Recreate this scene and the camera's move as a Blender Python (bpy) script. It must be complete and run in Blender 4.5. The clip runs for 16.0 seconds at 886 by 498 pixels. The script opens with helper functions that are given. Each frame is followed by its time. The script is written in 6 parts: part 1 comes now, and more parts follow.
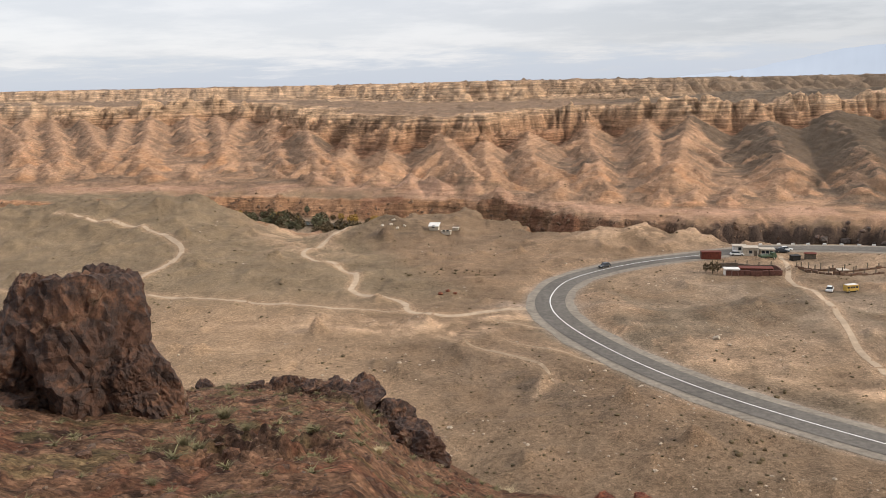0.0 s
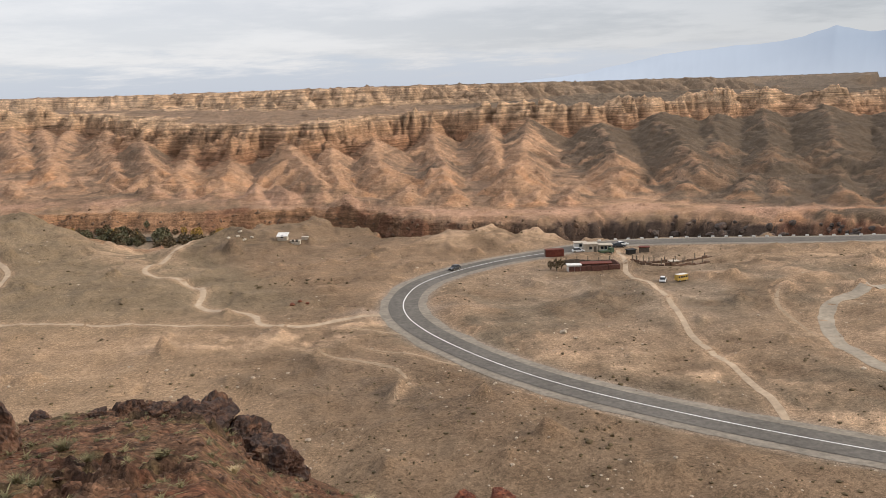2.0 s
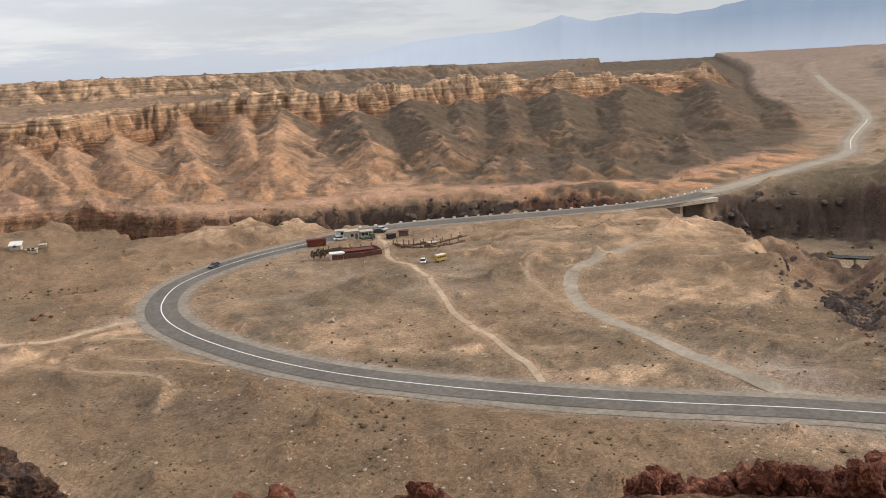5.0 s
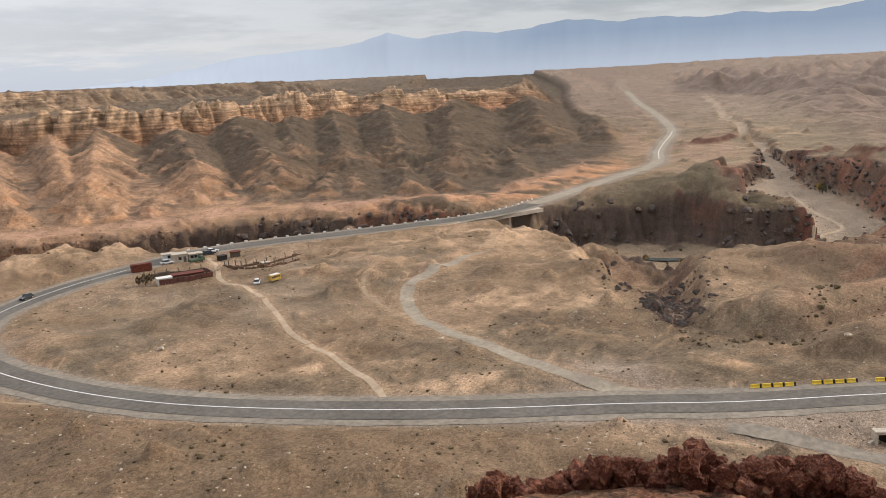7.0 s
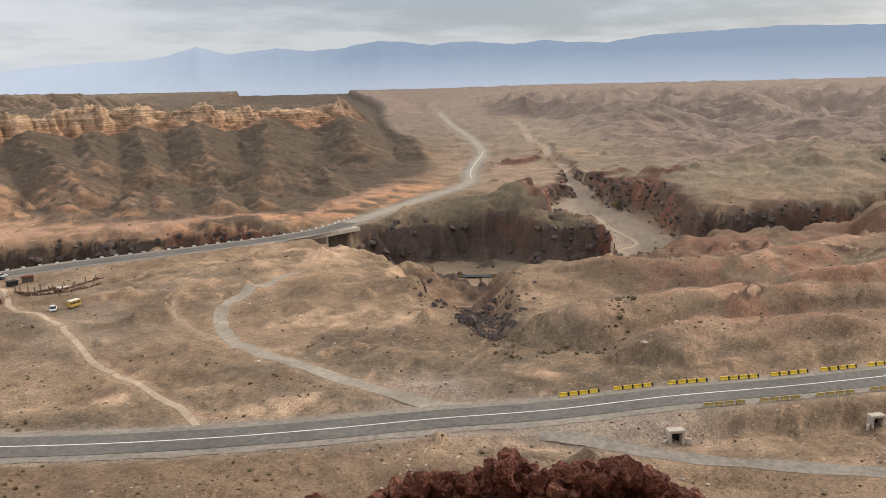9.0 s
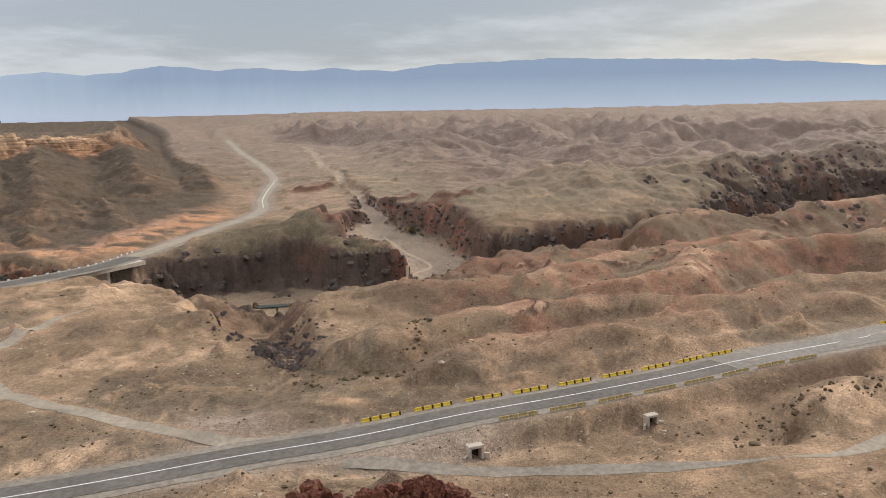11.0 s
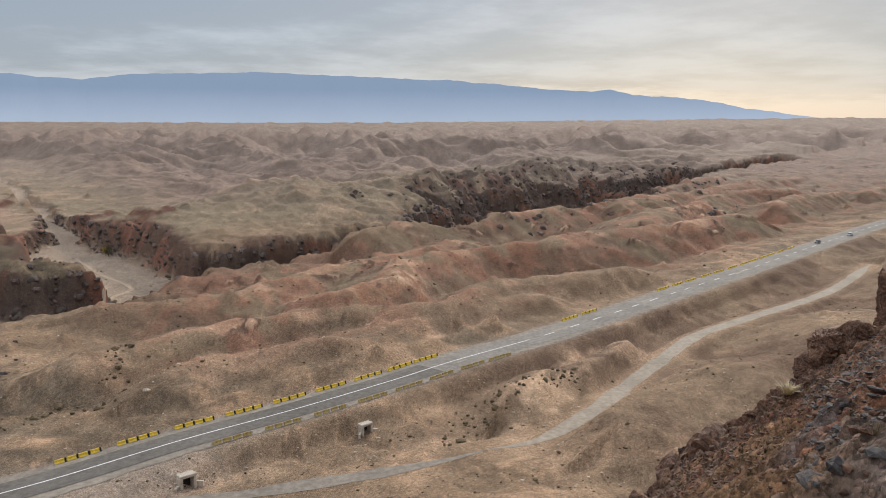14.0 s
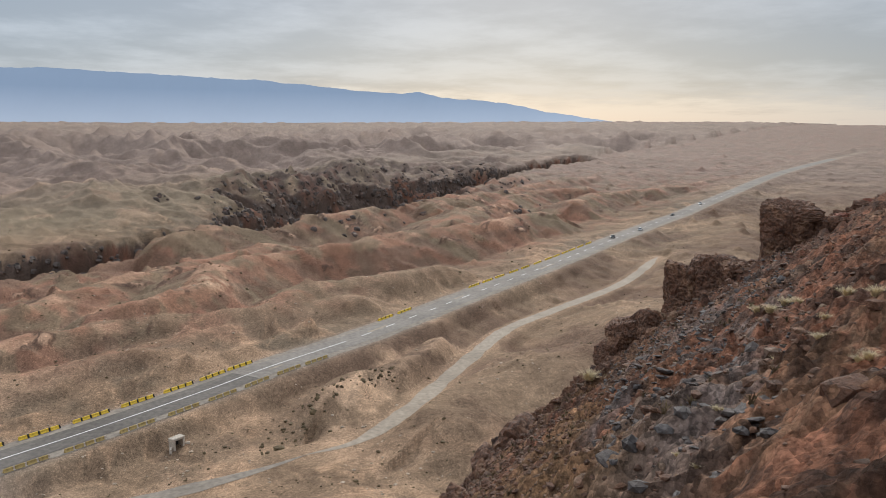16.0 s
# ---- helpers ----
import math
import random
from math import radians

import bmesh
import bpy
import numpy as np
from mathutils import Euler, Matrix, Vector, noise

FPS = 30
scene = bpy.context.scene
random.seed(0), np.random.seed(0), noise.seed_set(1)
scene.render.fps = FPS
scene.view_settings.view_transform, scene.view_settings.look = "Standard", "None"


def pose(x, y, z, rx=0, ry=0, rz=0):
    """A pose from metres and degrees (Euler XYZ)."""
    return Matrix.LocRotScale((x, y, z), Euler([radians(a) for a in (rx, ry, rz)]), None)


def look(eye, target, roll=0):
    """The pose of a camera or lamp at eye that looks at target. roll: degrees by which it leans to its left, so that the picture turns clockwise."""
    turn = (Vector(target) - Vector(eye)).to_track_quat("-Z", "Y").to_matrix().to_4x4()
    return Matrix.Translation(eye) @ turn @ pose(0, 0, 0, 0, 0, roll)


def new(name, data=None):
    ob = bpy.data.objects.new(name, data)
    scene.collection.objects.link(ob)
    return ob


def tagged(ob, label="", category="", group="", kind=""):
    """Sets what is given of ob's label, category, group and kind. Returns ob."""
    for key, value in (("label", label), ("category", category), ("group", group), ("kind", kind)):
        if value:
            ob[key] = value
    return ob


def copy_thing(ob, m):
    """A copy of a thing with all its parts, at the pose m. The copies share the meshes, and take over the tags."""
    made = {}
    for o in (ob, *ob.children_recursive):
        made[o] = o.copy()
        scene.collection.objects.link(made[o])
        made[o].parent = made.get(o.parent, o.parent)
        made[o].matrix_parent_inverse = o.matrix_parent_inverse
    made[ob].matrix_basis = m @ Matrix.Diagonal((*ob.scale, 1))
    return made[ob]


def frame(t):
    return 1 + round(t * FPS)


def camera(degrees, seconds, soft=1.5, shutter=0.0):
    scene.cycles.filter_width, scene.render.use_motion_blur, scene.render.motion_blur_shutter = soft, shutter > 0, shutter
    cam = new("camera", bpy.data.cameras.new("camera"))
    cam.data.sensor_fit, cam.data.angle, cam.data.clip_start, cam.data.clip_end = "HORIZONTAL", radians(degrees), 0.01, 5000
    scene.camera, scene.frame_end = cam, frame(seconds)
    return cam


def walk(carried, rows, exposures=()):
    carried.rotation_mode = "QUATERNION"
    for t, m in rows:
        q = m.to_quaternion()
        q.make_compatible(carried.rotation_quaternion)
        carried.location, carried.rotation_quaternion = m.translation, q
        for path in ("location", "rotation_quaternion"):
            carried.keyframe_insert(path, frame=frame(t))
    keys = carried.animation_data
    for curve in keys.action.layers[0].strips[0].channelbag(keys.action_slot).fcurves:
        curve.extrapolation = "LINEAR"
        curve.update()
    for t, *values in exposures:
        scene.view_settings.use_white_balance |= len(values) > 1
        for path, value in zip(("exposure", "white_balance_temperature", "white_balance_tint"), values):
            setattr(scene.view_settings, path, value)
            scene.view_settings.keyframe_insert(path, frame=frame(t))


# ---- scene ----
cam = camera(55.838, 16.0, soft=0.65)
EYE, ARM = 56.0, 0.15
# seconds, yaw, pitch, roll: the camera turns on the spot, held at arm's length
ROWS = [
    (0, -0.000, -11.074, -1.510),
    (0.5, -1.948, -10.137, -1.502),
    (1, -4.648, -9.845, -1.996),
    (1.5, -7.770, -10.375, -2.313),
    (2, -10.385, -10.951, -2.178),
    (2.5, -13.160, -11.562, -2.103),
    (3, -15.978, -12.045, -2.155),
    (5.5, -29.893, -12.245, -2.986),
    (6, -33.008, -12.038, -2.888),
    (6.5, -35.583, -11.929, -2.917),
    (7, -38.387, -11.896, -2.883),
    (7.5, -41.555, -11.741, -2.499),
    (8, -45.412, -11.648, -2.104),
    (8.5, -48.653, -11.303, -1.399),
    (9, -51.145, -11.043, -1.221),
    (9.5, -54.249, -10.850, -1.354),
    (10, -58.362, -10.330, -1.312),
    (12.5, -74.547, -9.224, -0.300),
    (13, -78.287, -9.246, -0.114),
    (13.5, -82.034, -8.854, 0.199),
    (14, -85.239, -8.605, 0.204),
    (14.5, -88.379, -8.476, 0.118),
    (15, -91.648, -8.528, 0.126),
    (15.5, -95.145, -8.520, 0.151),
    (16, -98.039, -8.425, 0.603),
]
walk(cam, [(t, pose(-ARM * math.sin(radians(a)), ARM * math.cos(radians(a)), EYE) @ pose(0, 0, 0, 0, 0, a) @ pose(0, 0, 0, 90 + p) @ pose(0, 0, 0, 0, 0, r)) for t, a, p, r in ROWS],
     exposures=[(0.0, 0.04, 6540, 13), (2.0, -0.04, 6540, 13), (6.0, 0.0, 6530, 13), (10.0, 0.02, 6440, 12), (12.5, -0.08, 6270, 12), (16.0, -0.15, 6020, 11)])

# ---- sky, sun ----
SUN_AZ, SUN_EL = -104.0, 25.0          # degrees: bearing (left is plus), height
world = bpy.data.worlds.new("world")
scene.world = world
world.use_nodes = True
wn, wl = world.node_tree.nodes, world.node_tree.links
wn.clear()


def wnode(kind, **values):
    n = wn.new(kind)
    for key, v in values.items():
        n.inputs[key].default_value = v
    return n


def wmath(op, a, b=None, c=None, clamp=False):
    n = wn.new("ShaderNodeMath")
    n.operation, n.use_clamp = op, clamp
    for i, v in enumerate((a, b, c)):
        if v is None:
            continue
        if isinstance(v, (int, float)):
            n.inputs[i].default_value = v
        else:
            wl.new(v, n.inputs[i])
    return n.outputs[0]


def wmix(fac, a, b):
    n = wn.new("ShaderNodeMix")
    n.data_type = "RGBA"
    for i, v in ((0, fac), (6, a), (7, b)):
        if isinstance(v, tuple):
            n.inputs[i].default_value = (*v, 1)
        elif isinstance(v, (int, float)):
            n.inputs[i].default_value = v
        else:
            wl.new(v, n.inputs[i])
    return n.outputs[2]


def wstep(v, lo, hi):
    n = wn.new("ShaderNodeMapRange")
    n.interpolation_type = "SMOOTHSTEP"
    wl.new(v, n.inputs[0])
    n.inputs[1].default_value, n.inputs[2].default_value = lo, hi
    return n.outputs[0]


sky = wn.new("ShaderNodeTexSky")
sky.sky_type, sky.sun_disc = "NISHITA", False
sky.sun_elevation, sky.sun_rotation = radians(SUN_EL), radians(-SUN_AZ)
tc = wn.new("ShaderNodeTexCoord")
sep = wn.new("ShaderNodeSeparateXYZ")
wl.new(tc.outputs["Generated"], sep.inputs[0])
DX, DY, DZ = sep.outputs
# clouds lie in a flat layer: project the direction on to it
lift = wmath("ADD", wmath("MAXIMUM", DZ, 0.0), 0.10)
flat = wn.new("ShaderNodeCombineXYZ")
wl.new(wmath("DIVIDE", DX, lift), flat.inputs[0])
wl.new(wmath("DIVIDE", DY, lift), flat.inputs[1])


def clouds(scale, detail, rough, offset):
    m = wn.new("ShaderNodeVectorMath")
    m.operation = "ADD"
    wl.new(flat.outputs[0], m.inputs[0])
    m.inputs[1].default_value = offset
    n = wnode("ShaderNodeTexNoise", Scale=scale, Detail=detail, Roughness=rough)
    wl.new(m.outputs[0], n.inputs["Vector"])
    return n.outputs[0]


big = clouds(0.36, 7.0, 0.58, (3.1, 7.7, 0.0))
small = clouds(1.25, 6.0, 0.62, (9.3, 1.2, 4.0))
south = wstep(DX, -0.2, 0.95)                       # the heavier cloud lies that way
body = wmath("ADD", wmath("MULTIPLY", big, 0.7), wmath("MULTIPLY", small, 0.3))
shade = wstep(body, 0.43, 0.58)
light_cloud = wmix(south, (0.98, 0.98, 0.98), (0.53, 0.565, 0.61))
dark_cloud = wmix(south, (0.80, 0.82, 0.85), (0.318, 0.355, 0.405))
deck = wmix(shade, dark_cloud, light_cloud)
# thin clear band over the skyline: pale blue to the north, warm to the south-east
low = wmix(wstep(DX, 0.30, 0.80), (0.62, 0.69, 0.79), (0.74, 0.715, 0.68))
edge = wmath("ADD", DZ, wmath("MULTIPLY", wmath("SUBTRACT", small, 0.5), 0.09))
cover = wmath("MULTIPLY", wstep(edge, 0.014, 0.046), wmath("SUBTRACT", 1.0, wmath("MULTIPLY", wmath("SUBTRACT", 1.0, south), 0.15)))
seen = wmix(cover, low, deck)
# an overcast sky is brightest overhead
veil = wmix(0.06, seen, (0.5, 0.6, 0.7))
bg_sky, bg_cloud = wn.new("ShaderNodeBackground"), wn.new("ShaderNodeBackground")
wl.new(sky.outputs[0], bg_sky.inputs[0])
bg_sky.inputs[1].default_value = 0.02
wl.new(veil, bg_cloud.inputs[0])
thicker = wmath("SUBTRACT", 1.06, wmath("MULTIPLY", wstep(wmath("MULTIPLY", DY, -1.0), -0.45, 0.40), 0.30))
wl.new(wmath("MULTIPLY", thicker, wmath("ADD", 0.80, wmath("MULTIPLY", wstep(DZ, 0.22, 0.9), 0.62))), bg_cloud.inputs[1])
add = wn.new("ShaderNodeAddShader")
wl.new(bg_sky.outputs[0], add.inputs[0])
wl.new(bg_cloud.outputs[0], add.inputs[1])
out = wn.new("ShaderNodeOutputWorld")
wl.new(add.outputs[0], out.inputs[0])

sun = new("sun", bpy.data.lights.new("sun", "SUN"))
sun.data.energy, sun.data.angle, sun.data.color = 2.9, radians(10), (1.0, 0.90, 0.76)
sun_way = Vector((-math.sin(radians(SUN_AZ)) * math.cos(radians(SUN_EL)), math.cos(radians(SUN_AZ)) * math.cos(radians(SUN_EL)), math.sin(radians(SUN_EL))))
sun.matrix_world = look((0, 0, 300), Vector((0, 0, 300)) - sun_way)

# ---- materials ----
def surface(name, colour, rough=0.9, metal=0.0, vary=0.25, grain=1.0, coarse=0.08, bump=0.3, attribute="", spec=0.3, third=0.0, dist=0.05):
    """A weathered surface: base colour, varied at two sizes (grain and coarse: noise scales per metre), with fine relief."""
    m = bpy.data.materials.new(name)
    m.use_nodes = True
    n, l = m.node_tree.nodes, m.node_tree.links
    b = n["Principled BSDF"]
    b.inputs["Roughness"].default_value, b.inputs["Metallic"].default_value = rough, metal
    b.inputs["Specular IOR Level"].default_value = spec
    tcn = n.new("ShaderNodeTexCoord")
    where = tcn.outputs["Object"]
    if attribute:
        a = n.new("ShaderNodeAttribute")
        a.attribute_name = attribute
        col = a.outputs["Color"]
    else:
        rgb = n.new("ShaderNodeRGB")
        rgb.outputs[0].default_value = (*colour, 1)
        col = rgb.outputs[0]
    last = None
    for scale, amount in ((grain, vary), (coarse, vary * 0.8)) + (((third, vary * 0.9),) if third else ()):
        t = n.new("ShaderNodeTexNoise")
        t.inputs["Scale"].default_value, t.inputs["Detail"].default_value, t.inputs["Roughness"].default_value = scale, 6, 0.65
        l.new(where, t.inputs["Vector"])
        r = n.new("ShaderNodeMapRange")
        l.new(t.outputs[0], r.inputs[0])
        r.inputs[1].default_value, r.inputs[2].default_value = 0.36, 0.64
        r.inputs[3].default_value, r.inputs[4].default_value = 1 - amount, 1 + amount
        mu = n.new("ShaderNodeVectorMath")
        mu.operation = "SCALE"
        l.new(col, mu.inputs[0])
        l.new(r.outputs[0], mu.inputs["Scale"])
        col = mu.outputs[0]
        last = last or t
    l.new(col, b.inputs["Base Color"])
    if bump:
        bp = n.new("ShaderNodeBump")
        bp.inputs["Strength"].default_value, bp.inputs["Distance"].default_value = bump, dist
        l.new(last.outputs[0], bp.inputs["Height"])
        l.new(bp.outputs[0], b.inputs["Normal"])
    return m



def rock_material(name, colours, size=1.0, bump=0.9):
    """Weathered rock: patches of several colours, dark joints, pitted relief."""
    m = bpy.data.materials.new(name)
    m.use_nodes = True
    n, l = m.node_tree.nodes, m.node_tree.links
    b = n["Principled BSDF"]
    b.inputs["Roughness"].default_value, b.inputs["Specular IOR Level"].default_value = 0.8, 0.25
    tcn, info = n.new("ShaderNodeTexCoord"), n.new("ShaderNodeObjectInfo")
    mu = n.new("ShaderNodeMath")
    mu.operation = "MULTIPLY"
    l.new(info.outputs["Random"], mu.inputs[0])
    mu.inputs[1].default_value = 40.0
    ad = n.new("ShaderNodeVectorMath")
    l.new(tcn.outputs["Object"], ad.inputs[0])
    l.new(mu.outputs[0], ad.inputs[1])

    def tex(scale, detail=8, rough=0.68):
        t = n.new("ShaderNodeTexNoise")
        t.inputs["Scale"].default_value, t.inputs["Detail"].default_value, t.inputs["Roughness"].default_value = scale * size, detail, rough
        l.new(ad.outputs[0], t.inputs["Vector"])
        return t.outputs[0]

    ramp = n.new("ShaderNodeValToRGB")
    e = ramp.color_ramp.elements
    while len(e) < len(colours):
        e.new(0.5)
    for k, c in enumerate(colours):
        e[k].position = 0.34 + 0.32 * k / (len(colours) - 1)
        e[k].color = (*c, 1)
    big, fine = tex(0.9), tex(7.0)
    l.new(big, ramp.inputs[0])
    col = ramp.outputs[0]
    v = n.new("ShaderNodeTexVoronoi")
    v.feature = "DISTANCE_TO_EDGE"
    v.inputs["Scale"].default_value = 0.55 * size
    wv = n.new("ShaderNodeVectorMath")
    wv.operation = "MULTIPLY_ADD"
    wn = n.new("ShaderNodeTexNoise")
    wn.inputs["Scale"].default_value = 1.6 * size
    l.new(ad.outputs[0], wn.inputs["Vector"])
    l.new(wn.outputs["Color"], wv.inputs[0])
    wv.inputs[1].default_value = (1.6, 1.6, 1.6)
    l.new(ad.outputs[0], wv.inputs[2])
    l.new(wv.outputs[0], v.inputs["Vector"])
    for src, a, c, lo, hi in ((fine, 0.36, 0.64, 0.68, 1.32), (v.outputs[0], 0.0, 0.03, 0.62, 1.0)):
        r = n.new("ShaderNodeMapRange")
        l.new(src, r.inputs[0])
        for k, x in enumerate((a, c, lo, hi)):
            r.inputs[k + 1].default_value = x
        s = n.new("ShaderNodeVectorMath")
        s.operation = "SCALE"
        l.new(col, s.inputs[0])
        l.new(r.outputs[0], s.inputs["Scale"])
        col = s.outputs[0]
    joint = r.outputs[0]
    l.new(col, b.inputs["Base Color"])
    last = None
    for src, dist, power in ((joint, 0.06, bump), (tex(2.6), 0.16, bump), (fine, 0.035, bump)):
        bp = n.new("ShaderNodeBump")
        bp.inputs["Strength"].default_value, bp.inputs["Distance"].default_value = power, dist / size
        l.new(src, bp.inputs["Height"])
        if last:
            l.new(last, bp.inputs["Normal"])
        last = bp.outputs[0]
    l.new(last, b.inputs["Normal"])
    return m


def ground_material():
    """Dry soil: colour from the landform, grain at three sizes, layered rock where the ground is a cliff."""
    m = bpy.data.materials.new("dry_soil")
    m.use_nodes = True
    n, l = m.node_tree.nodes, m.node_tree.links
    b = n["Principled BSDF"]
    b.inputs["Roughness"].default_value, b.inputs["Specular IOR Level"].default_value = 0.95, 0.1
    at = n.new("ShaderNodeAttribute")
    at.attribute_name = "soil"
    tcn = n.new("ShaderNodeTexCoord")

    def tex(scale, stretch=(1, 1, 1), detail=6, rough=0.62):
        v = n.new("ShaderNodeVectorMath")
        v.operation = "MULTIPLY"
        l.new(tcn.outputs["Object"], v.inputs[0])
        v.inputs[1].default_value = stretch
        t = n.new("ShaderNodeTexNoise")
        t.inputs["Scale"].default_value, t.inputs["Detail"].default_value, t.inputs["Roughness"].default_value = scale, detail, rough
        l.new(v.outputs[0], t.inputs["Vector"])
        return t.outputs[0]

    def span(v, a, b2, lo, hi):
        r = n.new("ShaderNodeMapRange")
        l.new(v, r.inputs[0])
        for k, x in enumerate((a, b2, lo, hi)):
            r.inputs[k + 1].default_value = x
        return r.outputs[0]

    def times(a, k):
        mu = n.new("ShaderNodeVectorMath")
        mu.operation = "SCALE"
        l.new(a, mu.inputs[0])
        l.new(k, mu.inputs["Scale"])
        return mu.outputs[0]

    col = at.outputs["Color"]
    mid, small, big = tex(0.22), tex(1.3, rough=0.72), tex(0.05)
    col = times(col, span(mid, 0.36, 0.64, 0.90, 1.10))
    col = times(col, span(small, 0.36, 0.64, 0.84, 1.16))
    col = times(col, span(big, 0.36, 0.64, 0.86, 1.14))
    col = times(col, span(tex(7.0, rough=0.78), 0.36, 0.64, 0.58, 1.42))
    # gravel: each stone its own tone
    stones = []
    for scale, lo, hi in ((2.3, 0.82, 1.18), (6.0, 0.76, 1.24), (17.0, 0.64, 1.36)):
        v = n.new("ShaderNodeTexVoronoi")
        v.inputs["Scale"].default_value = scale
        l.new(tcn.outputs["Object"], v.inputs["Vector"])
        sp = n.new("ShaderNodeSeparateColor")
        l.new(v.outputs["Color"], sp.inputs[0])
        col = times(col, span(sp.outputs[0], 0.0, 1.0, lo, hi))
        stones.append(v.outputs["Distance"])
    # strata: thin level bands, wavering a little
    bed_h, run_h = tex(1.0, (0.009, 0.009, 0.62), 6, 0.82), tex(1.0, (0.34, 0.34, 0.05), 5, 0.7)
    beds = span(bed_h, 0.40, 0.60, 0.50, 1.22)
    runs = span(run_h, 0.36, 0.56, 0.80, 1.08)
    for k in (beds, runs):
        mx = n.new("ShaderNodeMix")
        l.new(at.outputs["Alpha"], mx.inputs[0])
        mx.inputs[2].default_value = 1.0
        l.new(k, mx.inputs[3])
        col = times(col, mx.outputs[0])
    l.new(col, b.inputs["Base Color"])
    bp = n.new("ShaderNodeBump")
    bp.inputs["Strength"].default_value, bp.inputs["Distance"].default_value = 0.6, 0.45
    l.new(mid, bp.inputs["Height"])
    b2 = n.new("ShaderNodeBump")
    b2.inputs["Strength"].default_value, b2.inputs["Distance"].default_value = 0.5, 0.10
    l.new(small, b2.inputs["Height"])
    l.new(bp.outputs[0], b2.inputs["Normal"])
    b3 = n.new("ShaderNodeBump")
    b3.inputs["Strength"].default_value, b3.inputs["Distance"].default_value = 0.9, 0.05
    l.new(tex(9.0, rough=0.75), b3.inputs["Height"])
    l.new(b2.outputs[0], b3.inputs["Normal"])
    b5 = n.new("ShaderNodeBump")
    b5.invert = True
    b5.inputs["Strength"].default_value, b5.inputs["Distance"].default_value = 0.6, 0.03
    l.new(stones[2], b5.inputs["Height"])
    l.new(b3.outputs[0], b5.inputs["Normal"])
    last = b5.outputs[0]
    for h, dist in ((bed_h, 2.2), (run_h, 1.6)):
        b4 = n.new("ShaderNodeBump")
        b4.inputs["Distance"].default_value = dist
        l.new(at.outputs["Alpha"], b4.inputs["Strength"])
        l.new(h, b4.inputs["Height"])
        l.new(last, b4.inputs["Normal"])
        last = b4.outputs[0]
    l.new(last, b.inputs["Normal"])
    return m


M_GROUND = ground_material()
M_ASPHALT = surface("worn_asphalt", (0.150, 0.135, 0.116), 0.88, vary=0.18, grain=0.9, coarse=0.06, bump=0.3, spec=0.12)
M_SHOULDER = surface("gravel_shoulder", (0.255, 0.218, 0.172), 0.95, vary=0.18, grain=0.8, coarse=0.1, bump=0.5)
M_PALEROAD = surface("pale_asphalt", (0.245, 0.220, 0.188), 0.9, vary=0.16, grain=0.9, coarse=0.06, bump=0.3, spec=0.12)
M_LINE = surface("road_paint", (0.72, 0.71, 0.68), 0.7, vary=0.12, grain=0.7, bump=0)
M_TRACK = surface("pale_dust", (0.46, 0.345, 0.235), 0.95, vary=0.14, grain=0.7, coarse=0.1, bump=0.4)
M_GRAVEL = surface("grey_gravel", (0.335, 0.280, 0.212), 0.95, vary=0.16, grain=0.9, coarse=0.1, bump=0.4)
M_YELLOW = surface("yellow_paint", (0.80, 0.54, 0.06), 0.7, vary=0.2, grain=3, bump=0.1)
M_BUS = surface("faded_bus_paint", (0.52, 0.335, 0.075), 0.75, vary=0.25, grain=2, bump=0.1)
M_BLACK = surface("black_paint", (0.025, 0.024, 0.022), 0.7, vary=0.2, grain=3, bump=0.1)
M_CONCRETE = surface("concrete", (0.52, 0.45, 0.36), 0.9, vary=0.2, grain=2, bump=0.3)
M_WHITE = surface("whitewash", (0.75, 0.73, 0.68), 0.8, vary=0.12, grain=2, bump=0.1)
M_PLASTER = surface("clay_plaster", (0.48, 0.42, 0.33), 0.9, vary=0.2, grain=1.5, bump=0.3)
M_RUST = surface("rust_red_steel", (0.16, 0.045, 0.028), 0.8, vary=0.3, grain=2, bump=0.2)
M_DARKRED = surface("brown_tiles", (0.135, 0.062, 0.045), 0.85, vary=0.3, grain=2, bump=0.3)
M_BLUEGLASS = surface("window_glass", (0.03, 0.035, 0.04), 0.15, vary=0.1, grain=2, bump=0, spec=0.5)
M_TYRE = surface("tyre_rubber", (0.02, 0.02, 0.02), 0.9, vary=0.2, grain=4, bump=0.1)
M_CARWHITE = surface("white_car_paint", (0.72, 0.72, 0.70), 0.3, vary=0.05, grain=2, bump=0, spec=0.5)
M_CARDARK = surface("dark_car_paint", (0.03, 0.032, 0.036), 0.3, vary=0.05, grain=2, bump=0, spec=0.5)
M_CARGREEN = surface("green_truck_paint", (0.06, 0.09, 0.05), 0.6, vary=0.2, grain=2, bump=0)
M_WOOD = surface("grey_wood", (0.13, 0.105, 0.08), 0.9, vary=0.3, grain=3, bump=0.3)
M_ROCK = rock_material("brown_rock", ((0.028, 0.018, 0.015), (0.110, 0.058, 0.038), (0.062, 0.044, 0.038), (0.165, 0.085, 0.052), (0.215, 0.150, 0.100)))
M_CRAG = rock_material("crag_rock", ((0.048, 0.026, 0.018), (0.165, 0.084, 0.050), (0.095, 0.054, 0.036), (0.215, 0.115, 0.068), (0.25, 0.165, 0.105)), 1.7, 1.0)
M_CLIFF = rock_material("dark_cliff_rock", ((0.052, 0.040, 0.034), (0.112, 0.086, 0.070), (0.086, 0.070, 0.060), (0.165, 0.104, 0.078), (0.23, 0.185, 0.14)), 0.22)
